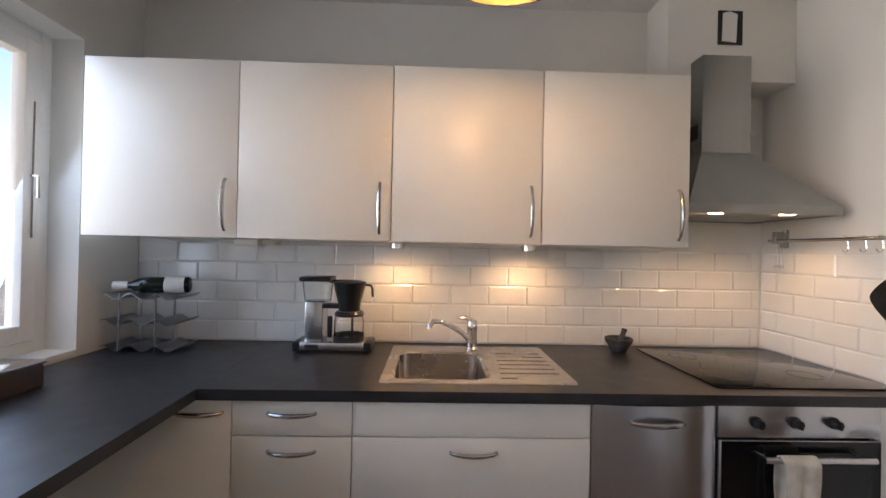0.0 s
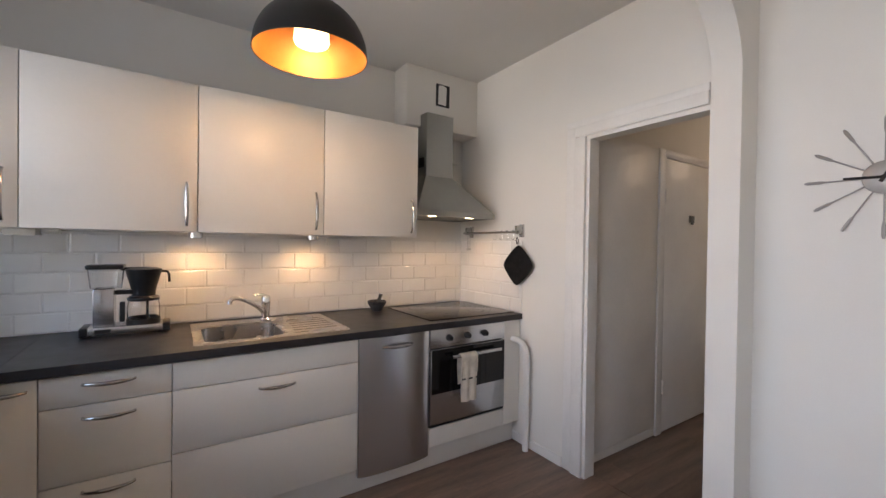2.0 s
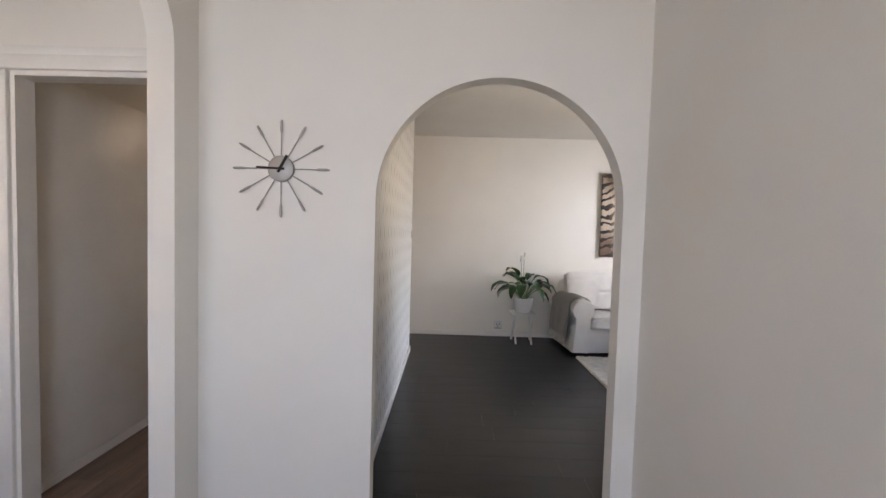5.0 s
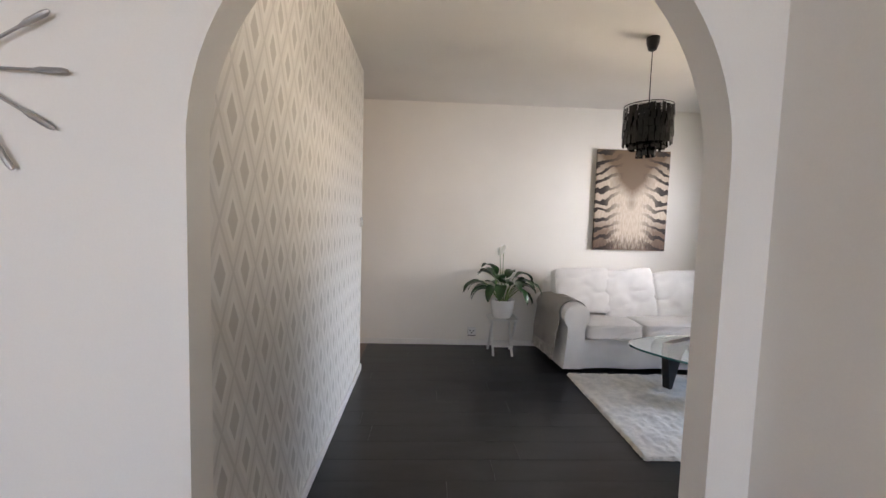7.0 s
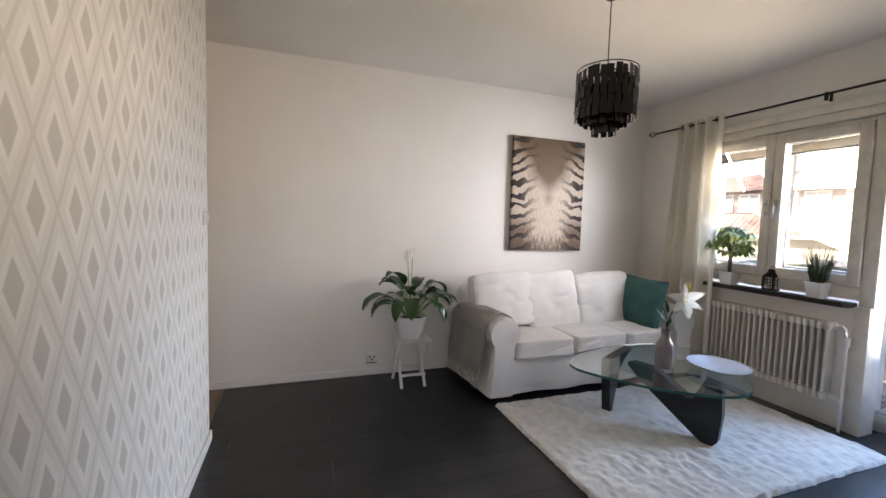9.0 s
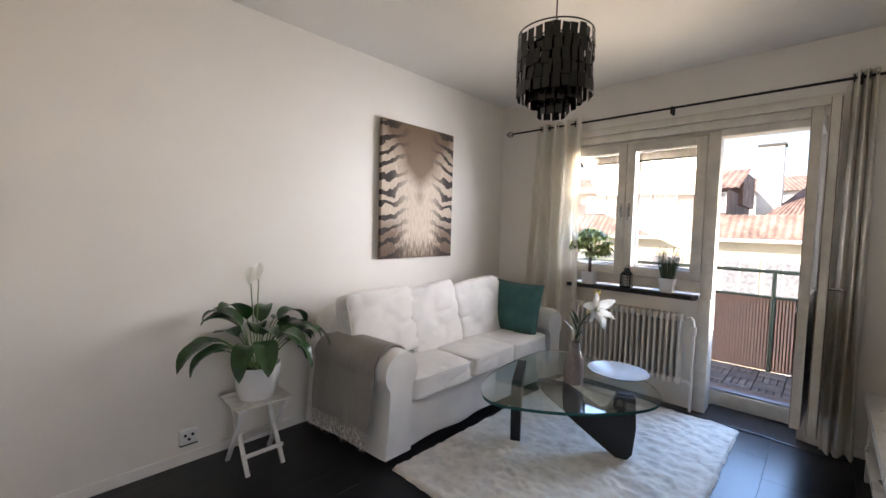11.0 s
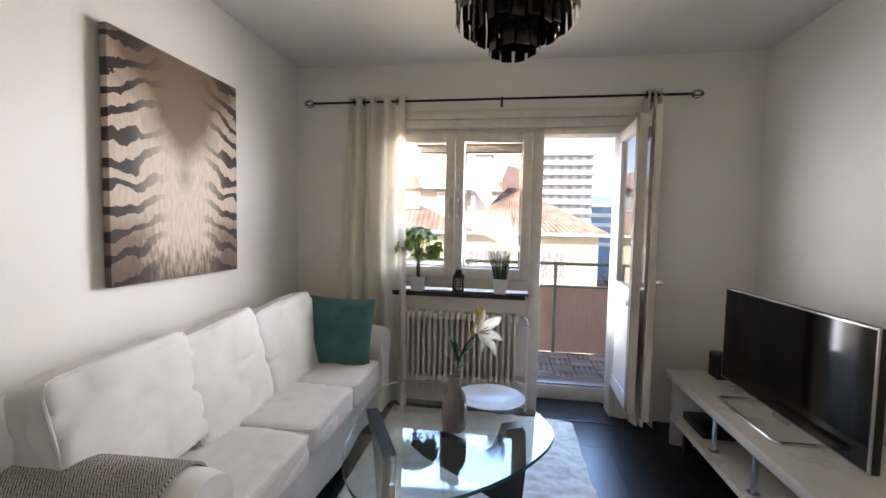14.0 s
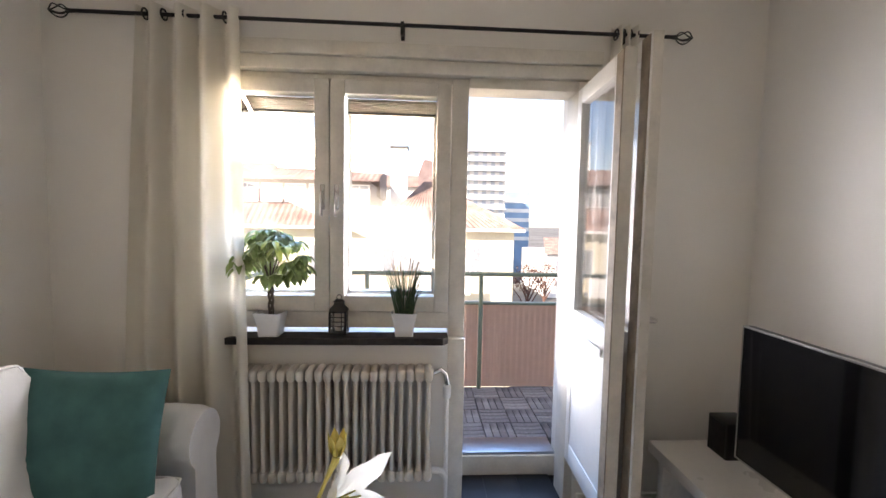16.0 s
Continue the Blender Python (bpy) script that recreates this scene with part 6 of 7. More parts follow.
part("valve_knob", lathe(bmesh.new(), [(0, 0.53), (0.018, 0.53), (0.02, 0.54), (0.02, 0.585), (0.015, 0.592), (0, 0.592)], 3.735, -5.165, 0.06, 18), M_POT, t)
part("supply_pipe", tube(bmesh.new(), [(3.735, -5.165, 0.60), (3.733, -5.165, 0.30), (3.733, -5.165, 0.16), (3.733, -5.165, 0.0)], 0.010, 10), M_TRIM, t)
part("elbow", tube(bmesh.new(), [(3.81, -5.165, 0.225), (3.775, -5.165, 0.225), (3.748, -5.165, 0.215), (3.735, -5.165, 0.19)], 0.015, 10), M_TRIM, t)

# things on the sill
def square_pot(s0, s1, h):
    bm = bmesh.new()
    rows = []
    for k in range(7):
        q = k / 6
        s = s0 + (s1 - s0) * q ** 1.6
        rows.append([bm.verts.new((x, y, h * q + (0.004 if k == 6 and i % 2 else 0))) for i, (x, y) in enumerate(rounded(-s, s, -s, s, s * 0.22, 3))])
    s = s1 * 0.9
    rows.append([bm.verts.new((x, y, h - 0.004)) for x, y in rounded(-s, s, -s, s, s * 0.22, 3)])
    rows.append([bm.verts.new((x, y, h - 0.02)) for x, y in rounded(-s, s, -s, s, s * 0.22, 3)])
    n = len(rows[0])
    for a, b in zip(rows, rows[1:]):
        for k in range(n):
            bm.faces.new((a[k], a[(k + 1) % n], b[(k + 1) % n], b[k]))
    bm.faces.new(rows[0]), bm.faces.new(rows[-1])
    return bm
SZ = 0.884
t = thing("money_tree", pose(4.575, -5.20, SZ), "small braided tree with variegated leaves in white pot", "potted plant")
part("pot", square_pot(0.047, 0.066, 0.11), M_POT, t, "white square ceramic pot")
part("soil", B(-0.05, 0.05, -0.05, 0.05, 0.08, 0.088), M_SOIL, t)
bm = bmesh.new()
for k in range(3):
    tube(bm, [(0.010 * math.cos(z * 42 + k * 2.1), 0.010 * math.sin(z * 42 + k * 2.1), 0.08 + z) for z in (q * 0.016 for q in range(11))], 0.006, 6)
for k in range(7):
    a = k * 2.4
    tube(bm, [(0, 0, 0.23), (0.02 * math.cos(a), 0.02 * math.sin(a), 0.30), (0.06 * math.cos(a), 0.05 * math.sin(a), 0.36 + 0.012 * k)], [0.006, 0.004, 0.003], 6)
part("trunk", bm, mat("dark_bark", (0.07, 0.05, 0.035), 0.8, bump=0.3), t)
rng = random.Random(8)
bm = bmesh.new()
for k in range(60):
    a = rng.uniform(0, 6.283)
    el = rng.uniform(-0.45, 1.45)
    r = rng.uniform(0.75, 1.0)
    c = Vector((0.165 * r * math.cos(a) * math.cos(el), 0.10 * r * math.sin(a) * math.cos(el), 0.345 + 0.155 * r * math.sin(el)))
    tube(bm, [(0, 0, 0.28), (c.x * 0.6, c.y * 0.6, c.z), c], 0.0013, 4)
    for q in range(6):
        b = q * 1.047 + rng.uniform(-0.2, 0.2)
        d = Vector((math.cos(b), math.sin(b), rng.uniform(-0.5, 0.1)))
        blade(bm, c, d, (0, 0, 1), rng.uniform(0.065, 0.095), 0.030, 1.6, 0.3, 4)
part("crown", bm, M_LEAF2, t, "crown of small pointed leaves")
t = thing("lantern", pose(4.262, -5.23, SZ), "small black metal lantern on the sill", "lantern")
bm = bmesh.new()
box(bm, -0.042, 0.042, -0.042, 0.042, 0.0, 0.014, bevel=0.003)
box(bm, -0.042, 0.042, -0.042, 0.042, 0.105, 0.116, bevel=0.003)
part("base", bm, M_IRON, t)
for x in (-0.037, 0.037):
    for y in (-0.037, 0.037):
        part("post", B(x - 0.005, x + 0.005, y - 0.005, y + 0.005, 0.012, 0.106), M_IRON, t)
for k in range(4):
    bm = bmesh.new()
    for x in (-0.018, 0.018):
        box(bm, x - 0.002, x + 0.002, -0.0385, -0.0355, 0.014, 0.105)
    for z in (0.04, 0.062, 0.084):
        box(bm, -0.033, 0.033, -0.0385, -0.0355, z - 0.002, z + 0.002)
    bmesh.ops.transform(bm, matrix=pose(0, 0, 0, 0, 0, 90 * k), verts=bm.verts[:])
    part("side_grille", bm, M_IRON, t)
part("candle", lathe(bmesh.new(), [(0, 0.014), (0.02, 0.014), (0.02, 0.05), (0, 0.05)], seg=16), M_PETAL, t)
part("roof", lathe(bmesh.new(), [(0.048, 0.116), (0.044, 0.122), (0.026, 0.14), (0.024, 0.152), (0.028, 0.154), (0.016, 0.166), (0, 0.168)], seg=20), M_IRON, t)
part("ring", tube(bmesh.new(), [(0.012 * math.cos(a), 0, 0.176 + 0.012 * math.sin(a)) for a in (2 * math.pi * k / 14 for k in range(15))], 0.002, 6, False), M_IRON, t)
t = thing("grass_plant", pose(3.945, -5.21, SZ), "heather-like grass plant in white square pot", "potted plant")
part("pot", square_pot(0.044, 0.062, 0.112), M_POT, t, "white square ceramic pot")
bm = bmesh.new()
rng = random.Random(4)
for k in range(150):
    a, r = rng.uniform(0, 6.283), rng.uniform(0, 0.042)
    ln = rng.uniform(0.12, 0.24)
    out = Vector((math.cos(a), math.sin(a), 0))
    b = out * r + Vector((0, 0, 0.09))
    tube(bm, [b, b + out * ln * 0.12 + Vector((0, 0, ln * 0.5)), b + out * ln * rng.uniform(0.2, 0.42) + Vector((0, 0, ln))], [0.0022, 0.0018, 0.0008], 4)
gb = part("foliage", bm, mat("dull_grass_green", (0.06, 0.10, 0.035), 0.6, var=0.3, scale=60), t)
tagged(gb, kind="stuff")
bm = bmesh.new()
for k in range(22):
    a, h = rng.uniform(0, 6.283), rng.uniform(0.26, 0.37)
    o = Vector((math.cos(a), math.sin(a), 0))
    tube(bm, [(0, 0, 0.10), o * 0.03 + Vector((0, 0, h * 0.7)), o * rng.uniform(0.03, 0.075) + Vector((0, 0, h))], [0.0012, 0.001, 0.0024], 5)
fs = part("heather", bm, mat("pale_brown_spikes", (0.30, 0.22, 0.13), 0.8), t)
tagged(fs, kind="stuff")

# media bench, television, boxes
t = thing("media_bench", pose(0, 0, 0), "low white lacquered media bench with steel posts", "media bench")
BX0, BX1, BY0, BY1, BT = 2.26, 2.84, -4.97, -3.62, 0.475
part("top", B(BX0, BX1, BY0, BY1, BT - 0.05, BT, bevel=0.003), M_BENCH, t)
part("lower_shelf", B(BX0, BX1 - 0.01, BY0 + 0.09, BY1 - 0.042, 0.17, 0.205, bevel=0.003), M_BENCH, t)
part("end_panel", B(BX0, BX1, BY1 - 0.04, BY1, 0.06, BT - 0.052, bevel=0.003), M_BENCH, t)
part("end_panel", B(BX0, BX1 - 0.02, BY0 + 0.05, BY0 + 0.088, 0.0, BT - 0.052, bevel=0.003), M_BENCH, t)
for y in (-4.45, -4.10):
    part("post", tube(bmesh.new(), [(2.78, y, 0.206), (2.78, y, BT - 0.051)], 0.0125, 14), M_STEEL, t, "round steel post")
    part("post_flange", lathe(bmesh.new(), [(0.026, 0.2055), (0.026, 0.211), (0, 0.212)], 2.78, y, 0, 18), M_STEEL, t)
for x in (2.32, 2.76):
    for y in (-4.8, -3.66):
        part("foot", B(x - 0.02, x + 0.02, y - 0.02, y + 0.02, 0.0, 0.17 if y < -4 else 0.06), M_BLACK, t)
t = thing("television", pose(2.60, -4.27, BT), "flat dark television with thin silver frame", "television")
part("housing", B(-0.035, -0.004, -0.50, 0.50, 0.04, 0.575, bevel=0.004), M_BLACK, t)
part("screen", B(-0.0035, 0.001, -0.492, 0.492, 0.05, 0.567), M_TVGLASS, t, "glossy dark screen")
bm = bmesh.new()
for a in ((-0.50, 0.50, 0.568, 0.575), (-0.50, -0.493, 0.048, 0.568), (0.493, 0.50, 0.048, 0.568), (-0.50, 0.50, 0.04, 0.048)):
    box(bm, -0.004, 0.004, *a)
part("frame", bm, M_SILVER, t)
bm = tube(bmesh.new(), [(0.0, -0.24, 0.008), (0.13, -0.24, 0.008), (0.15, -0.22, 0.008), (0.15, 0.22, 0.008), (0.13, 0.24, 0.008), (0.0, 0.24, 0.008), (-0.10, 0.22, 0.008), (-0.10, -0.22, 0.008), (0, -0.24, 0.008)], 0.009, 8)
part("stand", bm, M_SILVER, t, "silver loop stand")
part("neck", B(-0.03, -0.01, -0.05, 0.05, 0.005, 0.06), M_SILVER, t)
t = thing("speaker", pose(2.55, -4.86, BT), "small black speaker box beside the television", "speaker")
part("cabinet", B(-0.06, 0.06, -0.055, 0.055, 0, 0.155, bevel=0.004), M_BLACK, t)
part("grille", B(0.0605, 0.0635, -0.046, 0.046, 0.01, 0.145, bevel=0.001), M_MITT, t)
t = thing("media_box", pose(2.62, -4.70, 0.206), "flat black media player on the lower shelf", "media player")
part("case", B(-0.16, 0.16, -0.13, 0.13, 0.005, 0.05, bevel=0.003), M_BLACK, t)
for x in (-0.12, 0.12):
    for y in (-0.1, 0.1):
        part("foot", B(x - 0.012, x + 0.012, y - 0.012, y + 0.012, 0, 0.005), M_BLACK, t)
t = thing("floor_cable", pose(0, 0, 0), "thin black cable lying along the floor", "cable")
part("wire", tube(bmesh.new(), [(4.60, -5.12, 0.005), (4.2, -5.09, 0.005), (3.9, -5.13, 0.005), (3.6, -5.08, 0.005), (3.3, -5.10, 0.005), (3.0, -5.06, 0.005), (2.85, -5.10, 0.005)], 0.004, 6), M_BLACK, t)
t = thing("light_switch", pose(4.70, LY1 - 0.001, 1.33), "white light switch on the papered wall", "switch")
part("plate", B(-0.04, 0.04, -0.012, 0, -0.04, 0.04, bevel=0.004), M_POT, t)
part("rocker", B(-0.022, 0.022, -0.018, -0.012, -0.022, 0.022, bevel=0.003), M_POT, t)

# ---- outside ----
M_PLASTER = mat("pale_yellow_plaster", (0.64, 0.58, 0.43), 0.85, var=0.08, scale=0.6, fine=8, bump=0.15)
M_WHITEPL = mat("white_plaster", (0.76, 0.74, 0.69), 0.85, var=0.06, scale=0.6, fine=8, bump=0.1)
M_ROOF = mat("red_clay_roof_tile", (0.34, 0.225, 0.18), 0.8, var=0.25, scale=1.5, fine=12, bump=0.3)
# pane grey lightened to stand in for the outdoor glare
M_DARKPANE = mat("glare_lightened_window", (0.30, 0.31, 0.32), 0.15, var=0.2, bump=0)
M_FARBAND = mat("grey_balcony_band", (0.36, 0.38, 0.42), 0.7, var=0.1, scale=0.5)
M_FARPANE = mat("pale_far_window", (0.48, 0.51, 0.54), 0.3, var=0.1, scale=0.4)
M_FARBLUE = mat("blue_facade", (0.22, 0.34, 0.48), 0.5, var=0.1, scale=0.5)
M_BROWNWALL = mat("brown_dormer_cladding", (0.23, 0.165, 0.15), 0.8, var=0.15, scale=1.2)
M_STREET = mat("far_ground", (0.16, 0.15, 0.13), 0.9, var=0.3, scale=0.05, fine=0.8)
GZ = -9.0
solid("ground", B(-700, 700, -1500, 700, GZ - 0.5, GZ), M_STREET, "street level far below the balcony", kind="structure")


def far_window(parent, x, y, z, w, h, sx=1):
    f = part("window", B(x - w / 2 - 0.07, x + w / 2 + 0.07, y, y + 0.06, z - 0.07, z + h + 0.07), M_WHITEPL, parent)
    part("pane", B(x - w / 2, x - 0.03, y + 0.061, y + 0.07, z, z + h), M_DARKPANE, f)
    part("pane", B(x + 0.03, x + w / 2, y + 0.061, y + 0.07, z, z + h), M_DARKPANE, f)
    return f


def roof_slope(bm, x0, x1, y0, z0, y1, z1, hip0=0.0, hip1=0.0, pitch=0.30):
    """Rows of rounded tiles on a slope, eave at y0, z0; hips draw in the upper ends."""
    n = max(2, int((x1 - x0) / pitch))
    d = Vector((0, y1 - y0, z1 - z0))
    nrm = Vector((0, -d.z, d.y)).normalized()
    if nrm.z < 0:
        nrm = -nrm
    lo, hi = [], []
    for k in range(n * 4 + 1):
        s = k / (n * 4)
        x = x0 + (x1 - x0) * s
        h = 0.055 * abs(math.sin(math.pi * s * n))
        lo.append(bm.verts.new(Vector((x, y0, z0)) + nrm * h))
        xt = x0 + hip0 + (x1 - hip1 - x0 - hip0) * s
        hi.append(bm.verts.new(Vector((xt, y1, z1)) + nrm * h))
    for k in range(n * 4):
        bm.faces.new((lo[k], lo[k + 1], hi[k + 1], hi[k]))


t = thing("apartment_house", pose(0, 0, 0), "pale plastered house with red tiled mansard roof", "house")
FY = -25.0
part("wall", B(-1.2, 26.0, FY - 10.6, FY - 0.4, GZ, 1.05), M_PLASTER, t)
part("eave", B(-1.7, 26.3, FY - 0.5, FY + 0.12, 1.0, 1.16), M_WHITEPL, t)
bm = bmesh.new()
roof_slope(bm, 3.5, 26.3, FY + 0.1, 1.15, FY - 1.24, 2.3)
part("lower_roof", bm, M_ROOF, t, smooth=60)
bm = bmesh.new()
roof_slope(bm, -1.8, 6.4, FY + 0.1, 1.14, FY - 4.8, 4.05, 5.1, 2.6)
part("hip_roof", bm, M_ROOF, t, smooth=60)
bm2 = bmesh.new()
v = [bm2.verts.new(p) for p in ((-1.8, FY + 0.1, 1.13), (3.3, FY - 4.8, 4.03), (-1.8, FY - 10.5, 1.13))]
bm2.faces.new(v)
part("hip_end", bm2, M_ROOF, t)
part("attic_wall", B(6.8, 26.0, FY - 9, FY - 1.25, 1.1, 3.62), M_BROWNWALL, t, "brown clad attic storey")
bm = bmesh.new()
roof_slope(bm, 6.3, 26.3, FY - 0.75, 3.6, FY - 4.6, 4.95)
part("upper_roof", bm, M_ROOF, t, smooth=60)
part("roof_back", B(6.6, 26.2, FY - 9.2, FY - 4.6, 3.0, 4.9), M_ROOF, t)
for x in (7.4, 9.6, 10.9, 12.2, 13.5, 15.2, 16.6, 18.5, 20):
    far_window(t, x, FY - 1.25, 2.5, 1.0, 0.9)
for x in (1.2, 4.4, 6.0, 9.2, 12.4, 14.0, 17.2, 20.4):
    for z in (-1.4, -4.4, -7.4):
        far_window(t, x, FY - 0.4, z, 1.3, 1.5)
for x in (2.8, 10.8, 18.8):
    for z in (-2.3, -5.3):
        bal = part("balcony", B(x - 1.5, x + 1.5, FY - 0.4, FY + 0.9, z, z + 0.14), M_WHITEPL, t)
        part("balcony_front", B(x - 1.5, x + 1.5, FY + 0.84, FY + 0.9, z + 0.14, z + 1.0), M_WHITEPL, bal)
for x, y, h in ((5.3, FY - 3.0, 5.8), (10.5, FY - 5.5, 6.75)):
    ch = part("chimney", B(x - 0.5, x + 0.5, y - 0.4, y + 0.4, 2.4, h, bevel=0.03), M_WHITEPL, t, "plastered chimney")
    part("chimney_cap", B(x - 0.56, x + 0.56, y - 0.46, y + 0.46, h, h + 0.1), M_STREET, ch)

t = thing("neighbour_house", pose(0, 0, 0), "further house with brown gable and red roof", "house")
part("wall", B(2.0, 30, -52, -44, GZ, 5.0), M_WHITEPL, t)
bm = bmesh.new()
roof_slope(bm, 1.5, 30.5, -43.6, 4.9, -48, 6.5, 1.5)
part("roof", bm, M_ROOF, t)
part("gable", prism(bmesh.new(), [(1.0, 2.0), (4.3, 2.0), (4.3, 6.2), (3.8, 7.5), (3.4, 7.5), (1.0, 6.8)], "y", -43.4, -43.0), M_BROWNWALL, t)

t = thing("tower_block", pose(0, 0, 0), "tall pale tower block with dark balcony bands", "tower")
part("core", B(-9.7, 1.9, -82, -70, GZ, 13.6), M_WHITEPL, t)
for k in range(8):
    z = 1.2 + 1.55 * k
    part("floor_band", B(-9.9, 2.1, -70.0, -69.2, z + 1.05, z + 1.25), M_FARBAND, t, "grey balcony band")
    for x in (-9.0, -7.6, -6.2, -4.8, -3.4, -2.0, -0.6, 0.8):
        part("window", B(x - 0.32, x + 0.32, -69.99, -69.9, z + 0.2, z + 1.0), M_FARPANE, t)
part("roof_house", B(-2.0, 1.8, -76, -70.3, 13.6, 14.8), M_WHITEPL, t)
t = thing("office_block", pose(0, 0, 0), "blue glazed office block in the distance", "office block")
part("wall", B(-19.2, -13.8, -98, -90, GZ, 8.4), M_FARBLUE, t)
for k in range(5):
    part("band", B(-19.2, -13.7, -89.99, -89.9, -2 + 2.0 * k, -1.2 + 2.0 * k), M_WHITEPL, t)
t = thing("corner_house", pose(0, 0, 0), "white house beyond the street corner", "house")
part("wall", B(-40, -14.0, -75, -60, GZ, -2.6), M_WHITEPL, t)
bm = bmesh.new()
roof_slope(bm, -40.5, -13.5, -59.5, -2.7, -67, -0.6, 0, 2)
part("roof", bm, M_ROOF, t)
for x in (-16, -19, -22, -25):
    for z in (-8, -5.2):
        far_window(t, x, -60, z, 1.4, 1.6)
# trees in the street
rng = random.Random(21)
M_BARETREE = mat("reddish_twigs", (0.13, 0.065, 0.045), 0.9, var=0.3, scale=2)
for tx, ty, h in ((-6.0, -40, 7.5), (-9.5, -46, 7.0), (-4.2, -52, 7.0)):
    t = thing("street_tree", pose(tx, ty, GZ), "reddish autumn street tree", "tree")
    bm = tube(bmesh.new(), [(0, 0, 0), (0.1, 0, h * 0.3), (0, 0.1, h * 0.55)], [0.22, 0.17, 0.09], 8)
    for k in range(9):
        a = k * 2.4
        tube(bm, [(0, 0, h * (0.3 + 0.03 * k)), (0.8 * math.cos(a), 0.8 * math.sin(a), h * (0.5 + 0.03 * k)), (1.5 * math.cos(a), 1.5 * math.sin(a), h * (0.62 + 0.03 * k))], [0.08, 0.05, 0.02], 5)
    part("trunk", bm, M_BARETREE, t)
    bm = bmesh.new()
    for k in range(420):
        a, e, r = rng.uniform(0, 6.28), rng.uniform(-0.6, 1.5), rng.uniform(0.3, 1) ** 0.5
        c = Vector((1.9 * r * math.cos(a) * math.cos(e), 1.9 * r * math.sin(a) * math.cos(e), h * 0.68 + 1.7 * r * math.sin(e) + 0.5 * noise.noise(Vector((a, e, tx)))))
        d = Vector((rng.uniform(-1, 1), rng.uniform(-1, 1), rng.uniform(-1, 0.4)))
        blade(bm, c, d, (0.3, 0.2, 1), 0.28, 0.16, 0.5, 0.2, 2)
    part("crown", bm, M_BARETREE, t)

# balcony
M_DECK = mat("weathered_deck_wood", (0.38, 0.36, 0.36), 0.75, var=0.25, scale=6, fine=50, bump=0.3, random=0.25)
M_PARAPET = mat("orange_corrugated_panel", (0.86, 0.66, 0.56), 0.6, var=0.1, scale=2, fine=20, bump=0.1)
thin(M_PARAPET, (0.92, 0.70, 0.58), 0.45)
M_GREENPAINT = mat("green_painted_steel", (0.17, 0.21, 0.15), 0.45, var=0.1, bump=0.08)
BAL0, BAL1, BALY = 2.2, 5.1, -6.55
solid("balcony_floor", B(BAL0, BAL1, BALY - 0.05, LY0 - 0.34, -0.12, 0.045), M_STREET, "concrete balcony slab", kind="structure")
t = thing("balcony_parapet", pose(0, 0, 0), "orange corrugated balcony parapet with green posts and rail", "parapet")
def corrugated(axis, a0, a1, c, z0, z1):
    bm = bmesh.new()
    n = int((a1 - a0) / 0.012)
    lo, hi = [], []
    for k in range(n + 1):
        s = a0 + (a1 - a0) * k / n
        o = c + 0.0011 * (1 if (k // 2) % 2 else -1)
        p = (s, o) if axis == "x" else (o, s)
        lo.append(bm.verts.new((*p, z0)))
        hi.append(bm.verts.new((*p, z1)))
    for k in range(n):
        bm.faces.new((lo[k], lo[k + 1], hi[k + 1], hi[k]))
    bmesh.ops.solidify(bm, geom=bm.faces[:], thickness=0.003)
    return bm
part("panel", corrugated("x", BAL0, BAL1, BALY, 0.07, 0.765), M_PARAPET, t)
part("side_panel", corrugated("y", BALY, LY0 - 0.34, BAL1, 0.07, 0.765), M_PARAPET, t)
part("side_panel", corrugated("y", BALY, LY0 - 0.34, BAL0, 0.07, 0.765), M_PARAPET, t)
part("cap_rail", B(BAL0, BAL1, BALY - 0.03, BALY + 0.03, 0.765, 0.785, bevel=0.004), M_GREENPAINT, t)
part("cap_rail", B(BAL1 - 0.03, BAL1 + 0.03, BALY + 0.032, LY0 - 0.34, 0.765, 0.785, bevel=0.004), M_GREENPAINT, t)
part("hand_rail", tube(bmesh.new(), [(BAL0, BALY, 1.015), (BAL1, BALY, 1.015)], 0.018, 10), M_GREENPAINT, t)
part("hand_rail", tube(bmesh.new(), [(BAL1, BALY, 1.015), (BAL1, LY0 - 0.34, 1.015)], 0.018, 10), M_GREENPAINT, t)
for x in (2.3, 3.38, 4.3, BAL1):
    part("post", B(x - 0.016, x + 0.016, BALY + 0.02, BALY + 0.05, 0.04, 1.01, bevel=0.003), M_GREENPAINT, t, "green painted steel post")
part("post", B(BAL1 - 0.05, BAL1 - 0.02, -6.05, -6.02, 0.04, 1.01, bevel=0.003), M_GREENPAINT, t)
t = thing("balcony_chair", pose(2.50, -6.12, 0.075), "folded dark balcony chair beside the parapet", "chair")
for dx in (0.0, 0.22):
    part("leg", tube(bmesh.new(), [(0.16, dx, 0.0), (0.02, dx, 0.42), (-0.06, dx, 0.80)], 0.011, 8), M_IRON, t)
    part("leg", tube(bmesh.new(), [(-0.14, dx + 0.012, 0.0), (0.10, dx + 0.012, 0.44)], 0.011, 8), M_IRON, t)
for k in range(4):
    part("seat_slat", B(-0.10 + 0.06 * k, -0.055 + 0.06 * k, -0.02, 0.25, 0.43, 0.448, bevel=0.002), M_BLKWOOD, t)
for k in range(2):
    part("back_slat", B(-0.075 - 0.01 * k, -0.055 - 0.01 * k, -0.01, 0.24, 0.62 + 0.09 * k, 0.66 + 0.09 * k, bevel=0.002), M_BLKWOOD, t)
# wall outside beside the opening stays as the outer face of the south wall

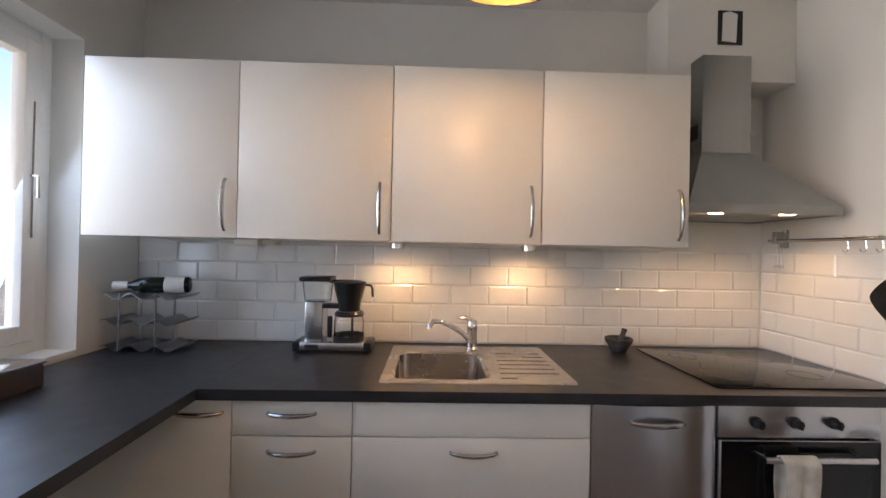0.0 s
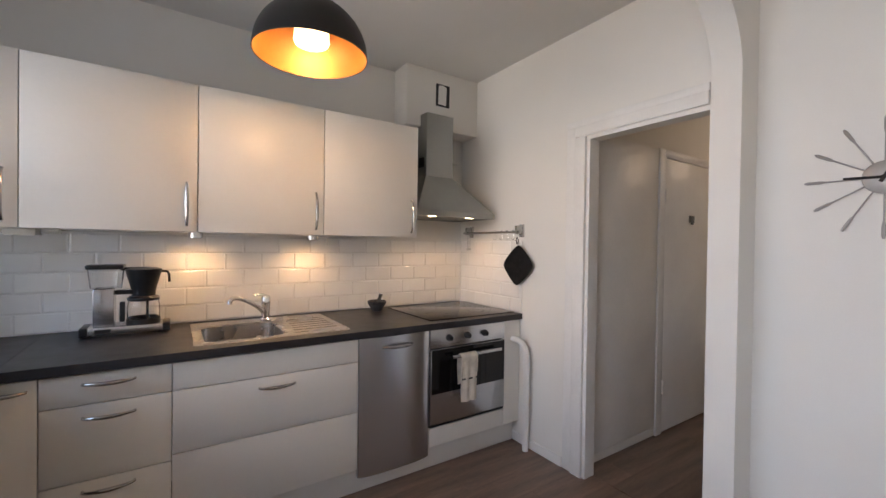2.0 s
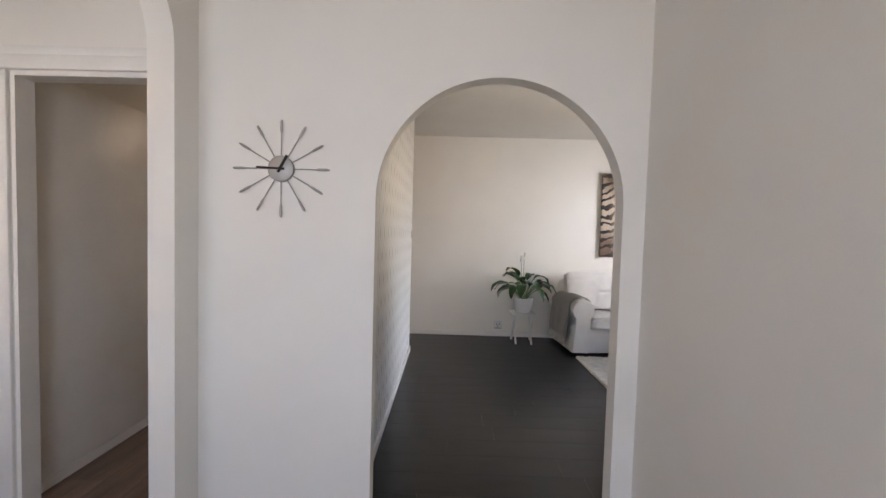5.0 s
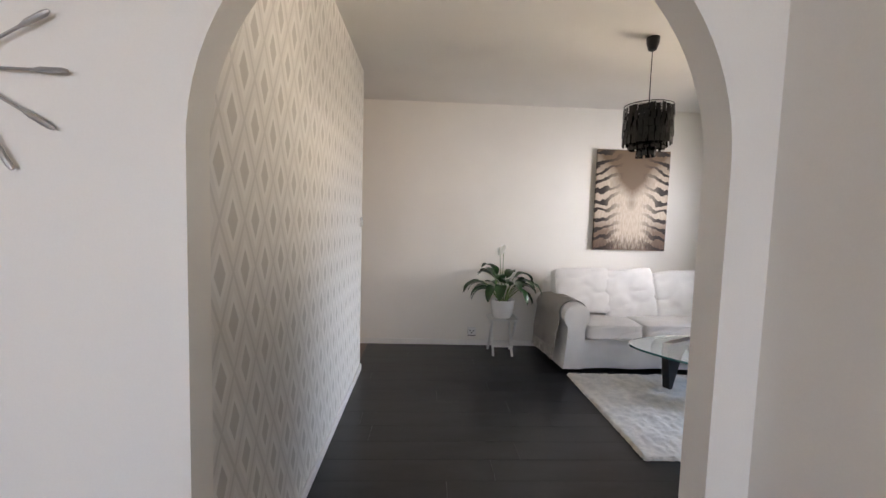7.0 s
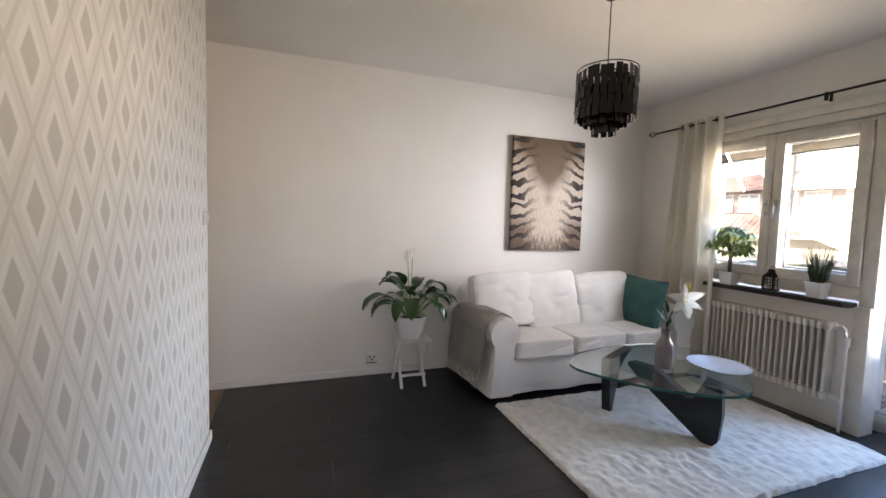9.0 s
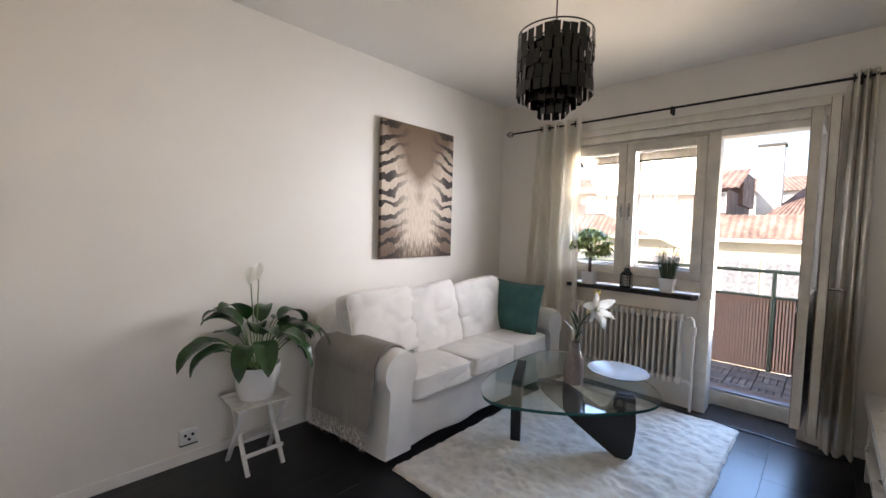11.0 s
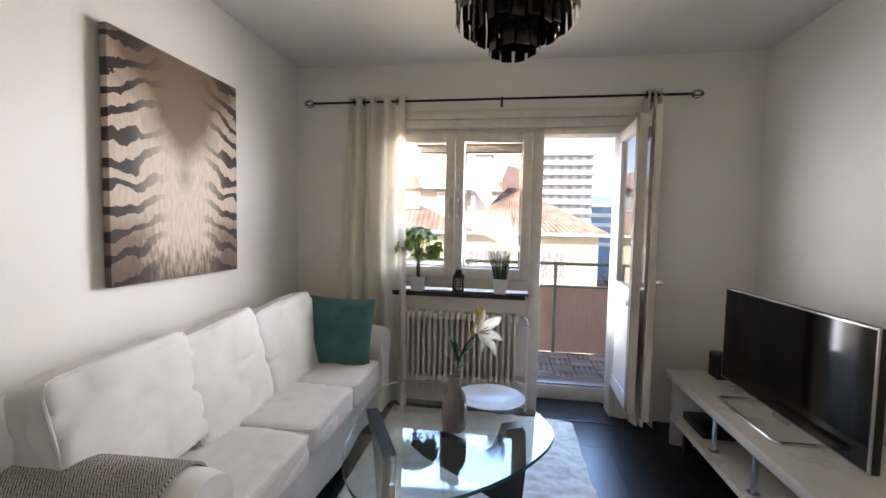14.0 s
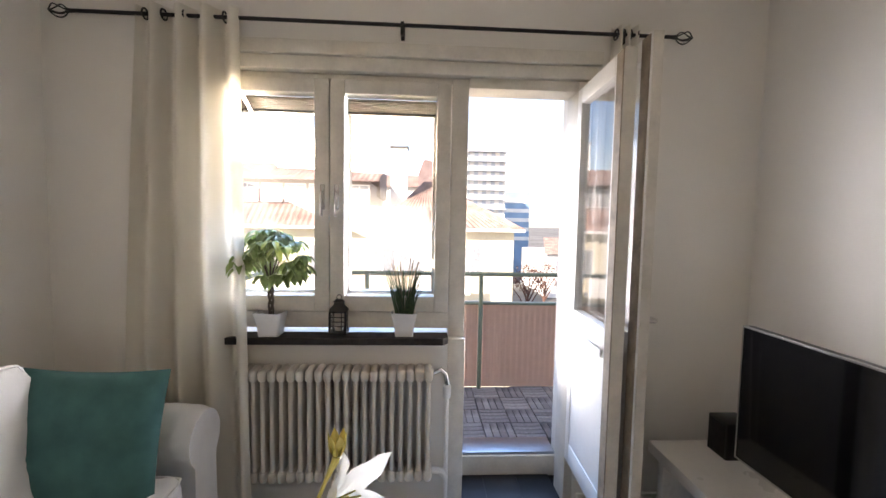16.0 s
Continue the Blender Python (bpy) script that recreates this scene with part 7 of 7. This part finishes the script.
# ---- pieces of floors and walls ----
# deck tiles: squares of slats, turned by quarter
slat_x, slat_y = mesh_of("deck_slat", B(-0.097, 0.097, -0.0215, 0.0215, 0, 0.02, bevel=0.002, seg=1), M_DECK), mesh_of("deck_slat", B(-0.0215, 0.0215, -0.097, 0.097, 0, 0.02, bevel=0.002, seg=1), M_DECK)
deck = bpy.data.objects["balcony_floor"]
for i in range(10):
    for j in range(5):
        cx, cy = 2.34 + 0.20 * i, -6.435 + 0.20 * j
        if cy > LY0 - 0.43:
            continue
        for k in range(4):
            ob = new("deck_slat", slat_x if (i + j) % 2 else slat_y)
            ob.parent = deck
            o = -0.0735 + 0.049 * k
            ob.location = (cx, cy + o, 0.05) if (i + j) % 2 else (cx + o, cy, 0.05)

# wall tiles
TW, TH = 0.2, 0.1
def tile_mesh(w, axis):
    bm = bmesh.new()
    h, d, b = TH - 0.002, 0.006, 0.007
    w = w - 0.002
    lo = [(0, 0), (w, 0), (w, h), (0, h)]
    hi = [(b, b), (w - b, b), (w - b, h - b), (b, h - b)]
    def at(p, o):
        return (p[0], -o, p[1]) if axis == "y" else (-o, -p[0], p[1])
    f = [bm.verts.new(at(p, 0.0)) for p in lo]
    m_ = [bm.verts.new(at(p, d * 0.45)) for p in lo]
    g = [bm.verts.new(at(p, d)) for p in hi]
    for a, c in ((f, m_), (m_, g)):
        for k in range(4):
            bm.faces.new((a[k], a[(k + 1) % 4], c[(k + 1) % 4], c[k]))
    bm.faces.new(g)
    return mesh_of("wall_tile", bm, M_TILE)
nw, ew = bpy.data.objects["wall_kitchen_north"], bpy.data.objects["wall_inner"]
cache = {}
def lay(parent, axis, start, end, fixed, s):
    for row in range(5):
        x = start - (TW / 2 if row % 2 else 0)
        while x < end - 0.005:
            a, b = max(x, start), min(x + TW, end)
            w = round(b - a, 4)
            if w > 0.02:
                key = (axis, w)
                if key not in cache:
                    cache[key] = tile_mesh(w, axis)
                ob = new("wall_tile", cache[key])
                ob.parent = parent
                z = 0.904 + TH * row
                ob.location = (a, fixed, z) if axis == "y" else (fixed, s - (a - start), z)
            x += TW
lay(nw, "y", KX0 + 0.002, KX1 - 0.009, KY1 - 0.002, 0)
lay(ew, "x", 0.0, 0.715, KX1 - 0.002, KY1 - 0.01)
g = part("grout", B(KX0 + 0.001, KX1 - 0.001, KY1 - 0.003, KY1 - 0.0005, 0.901, 1.404), M_GROUT, nw)
g = part("grout", B(KX1 - 0.003, KX1 - 0.0005, KY1 - 0.724, KY1 - 0.004, 0.901, 1.404), M_GROUT, ew)

# floor boards
def boards(parent, x0, x1, y0, y1, along, length, width, material, seed):
    rng = random.Random(seed)
    made = {}
    c0, c1, l0, l1 = (x0, x1, y0, y1) if along == "y" else (y0, y1, x0, x1)
    c = c0
    while c < c1 - 0.01:
        w = min(width, c1 - c)
        s = l0 - rng.uniform(0, length)
        while s < l1 - 0.02:
            a, b = max(s, l0), min(s + length, l1)
            key = (round(w, 3), round(b - a, 2))
            if b - a > 0.02:
                if key not in made:
                    q = 0.0004
                    made[key] = mesh_of("board", B(q, w - q, q, b - a - q, -0.012, 0.0, bevel=0.0004, seg=1) if along == "y" else B(q, b - a - q, q, w - q, -0.012, 0.0, bevel=0.0004, seg=1), material)
                ob = new("board", made[key])
                ob.parent = parent
                ob.location = (c, a, 0) if along == "y" else (a, c, 0)
            s += length
        c += width
fk, fl, fh = bpy.data.objects["floor_kitchen"], bpy.data.objects["floor_living"], bpy.data.objects["floor_hall"]
boards(fl, HX0 + 0.002, LX1, LY0, -1.166, "y", 1.30, 0.19, M_DARKFLOOR, 1)
boards(fl, OX0 + 0.046, OX1 - 0.053, LY0 - 0.255, LY0, "y", 1.30, 0.19, M_DARKFLOOR, 4)
boards(fk, KX0, HX0, DY0, KY1, "x", 1.28, 0.19, M_BROWNFLOOR, 2)
boards(fh, HX0 + 0.002, LX1, -1.164, 0.39, "x", 1.28, 0.19, M_BROWNFLOOR, 3)
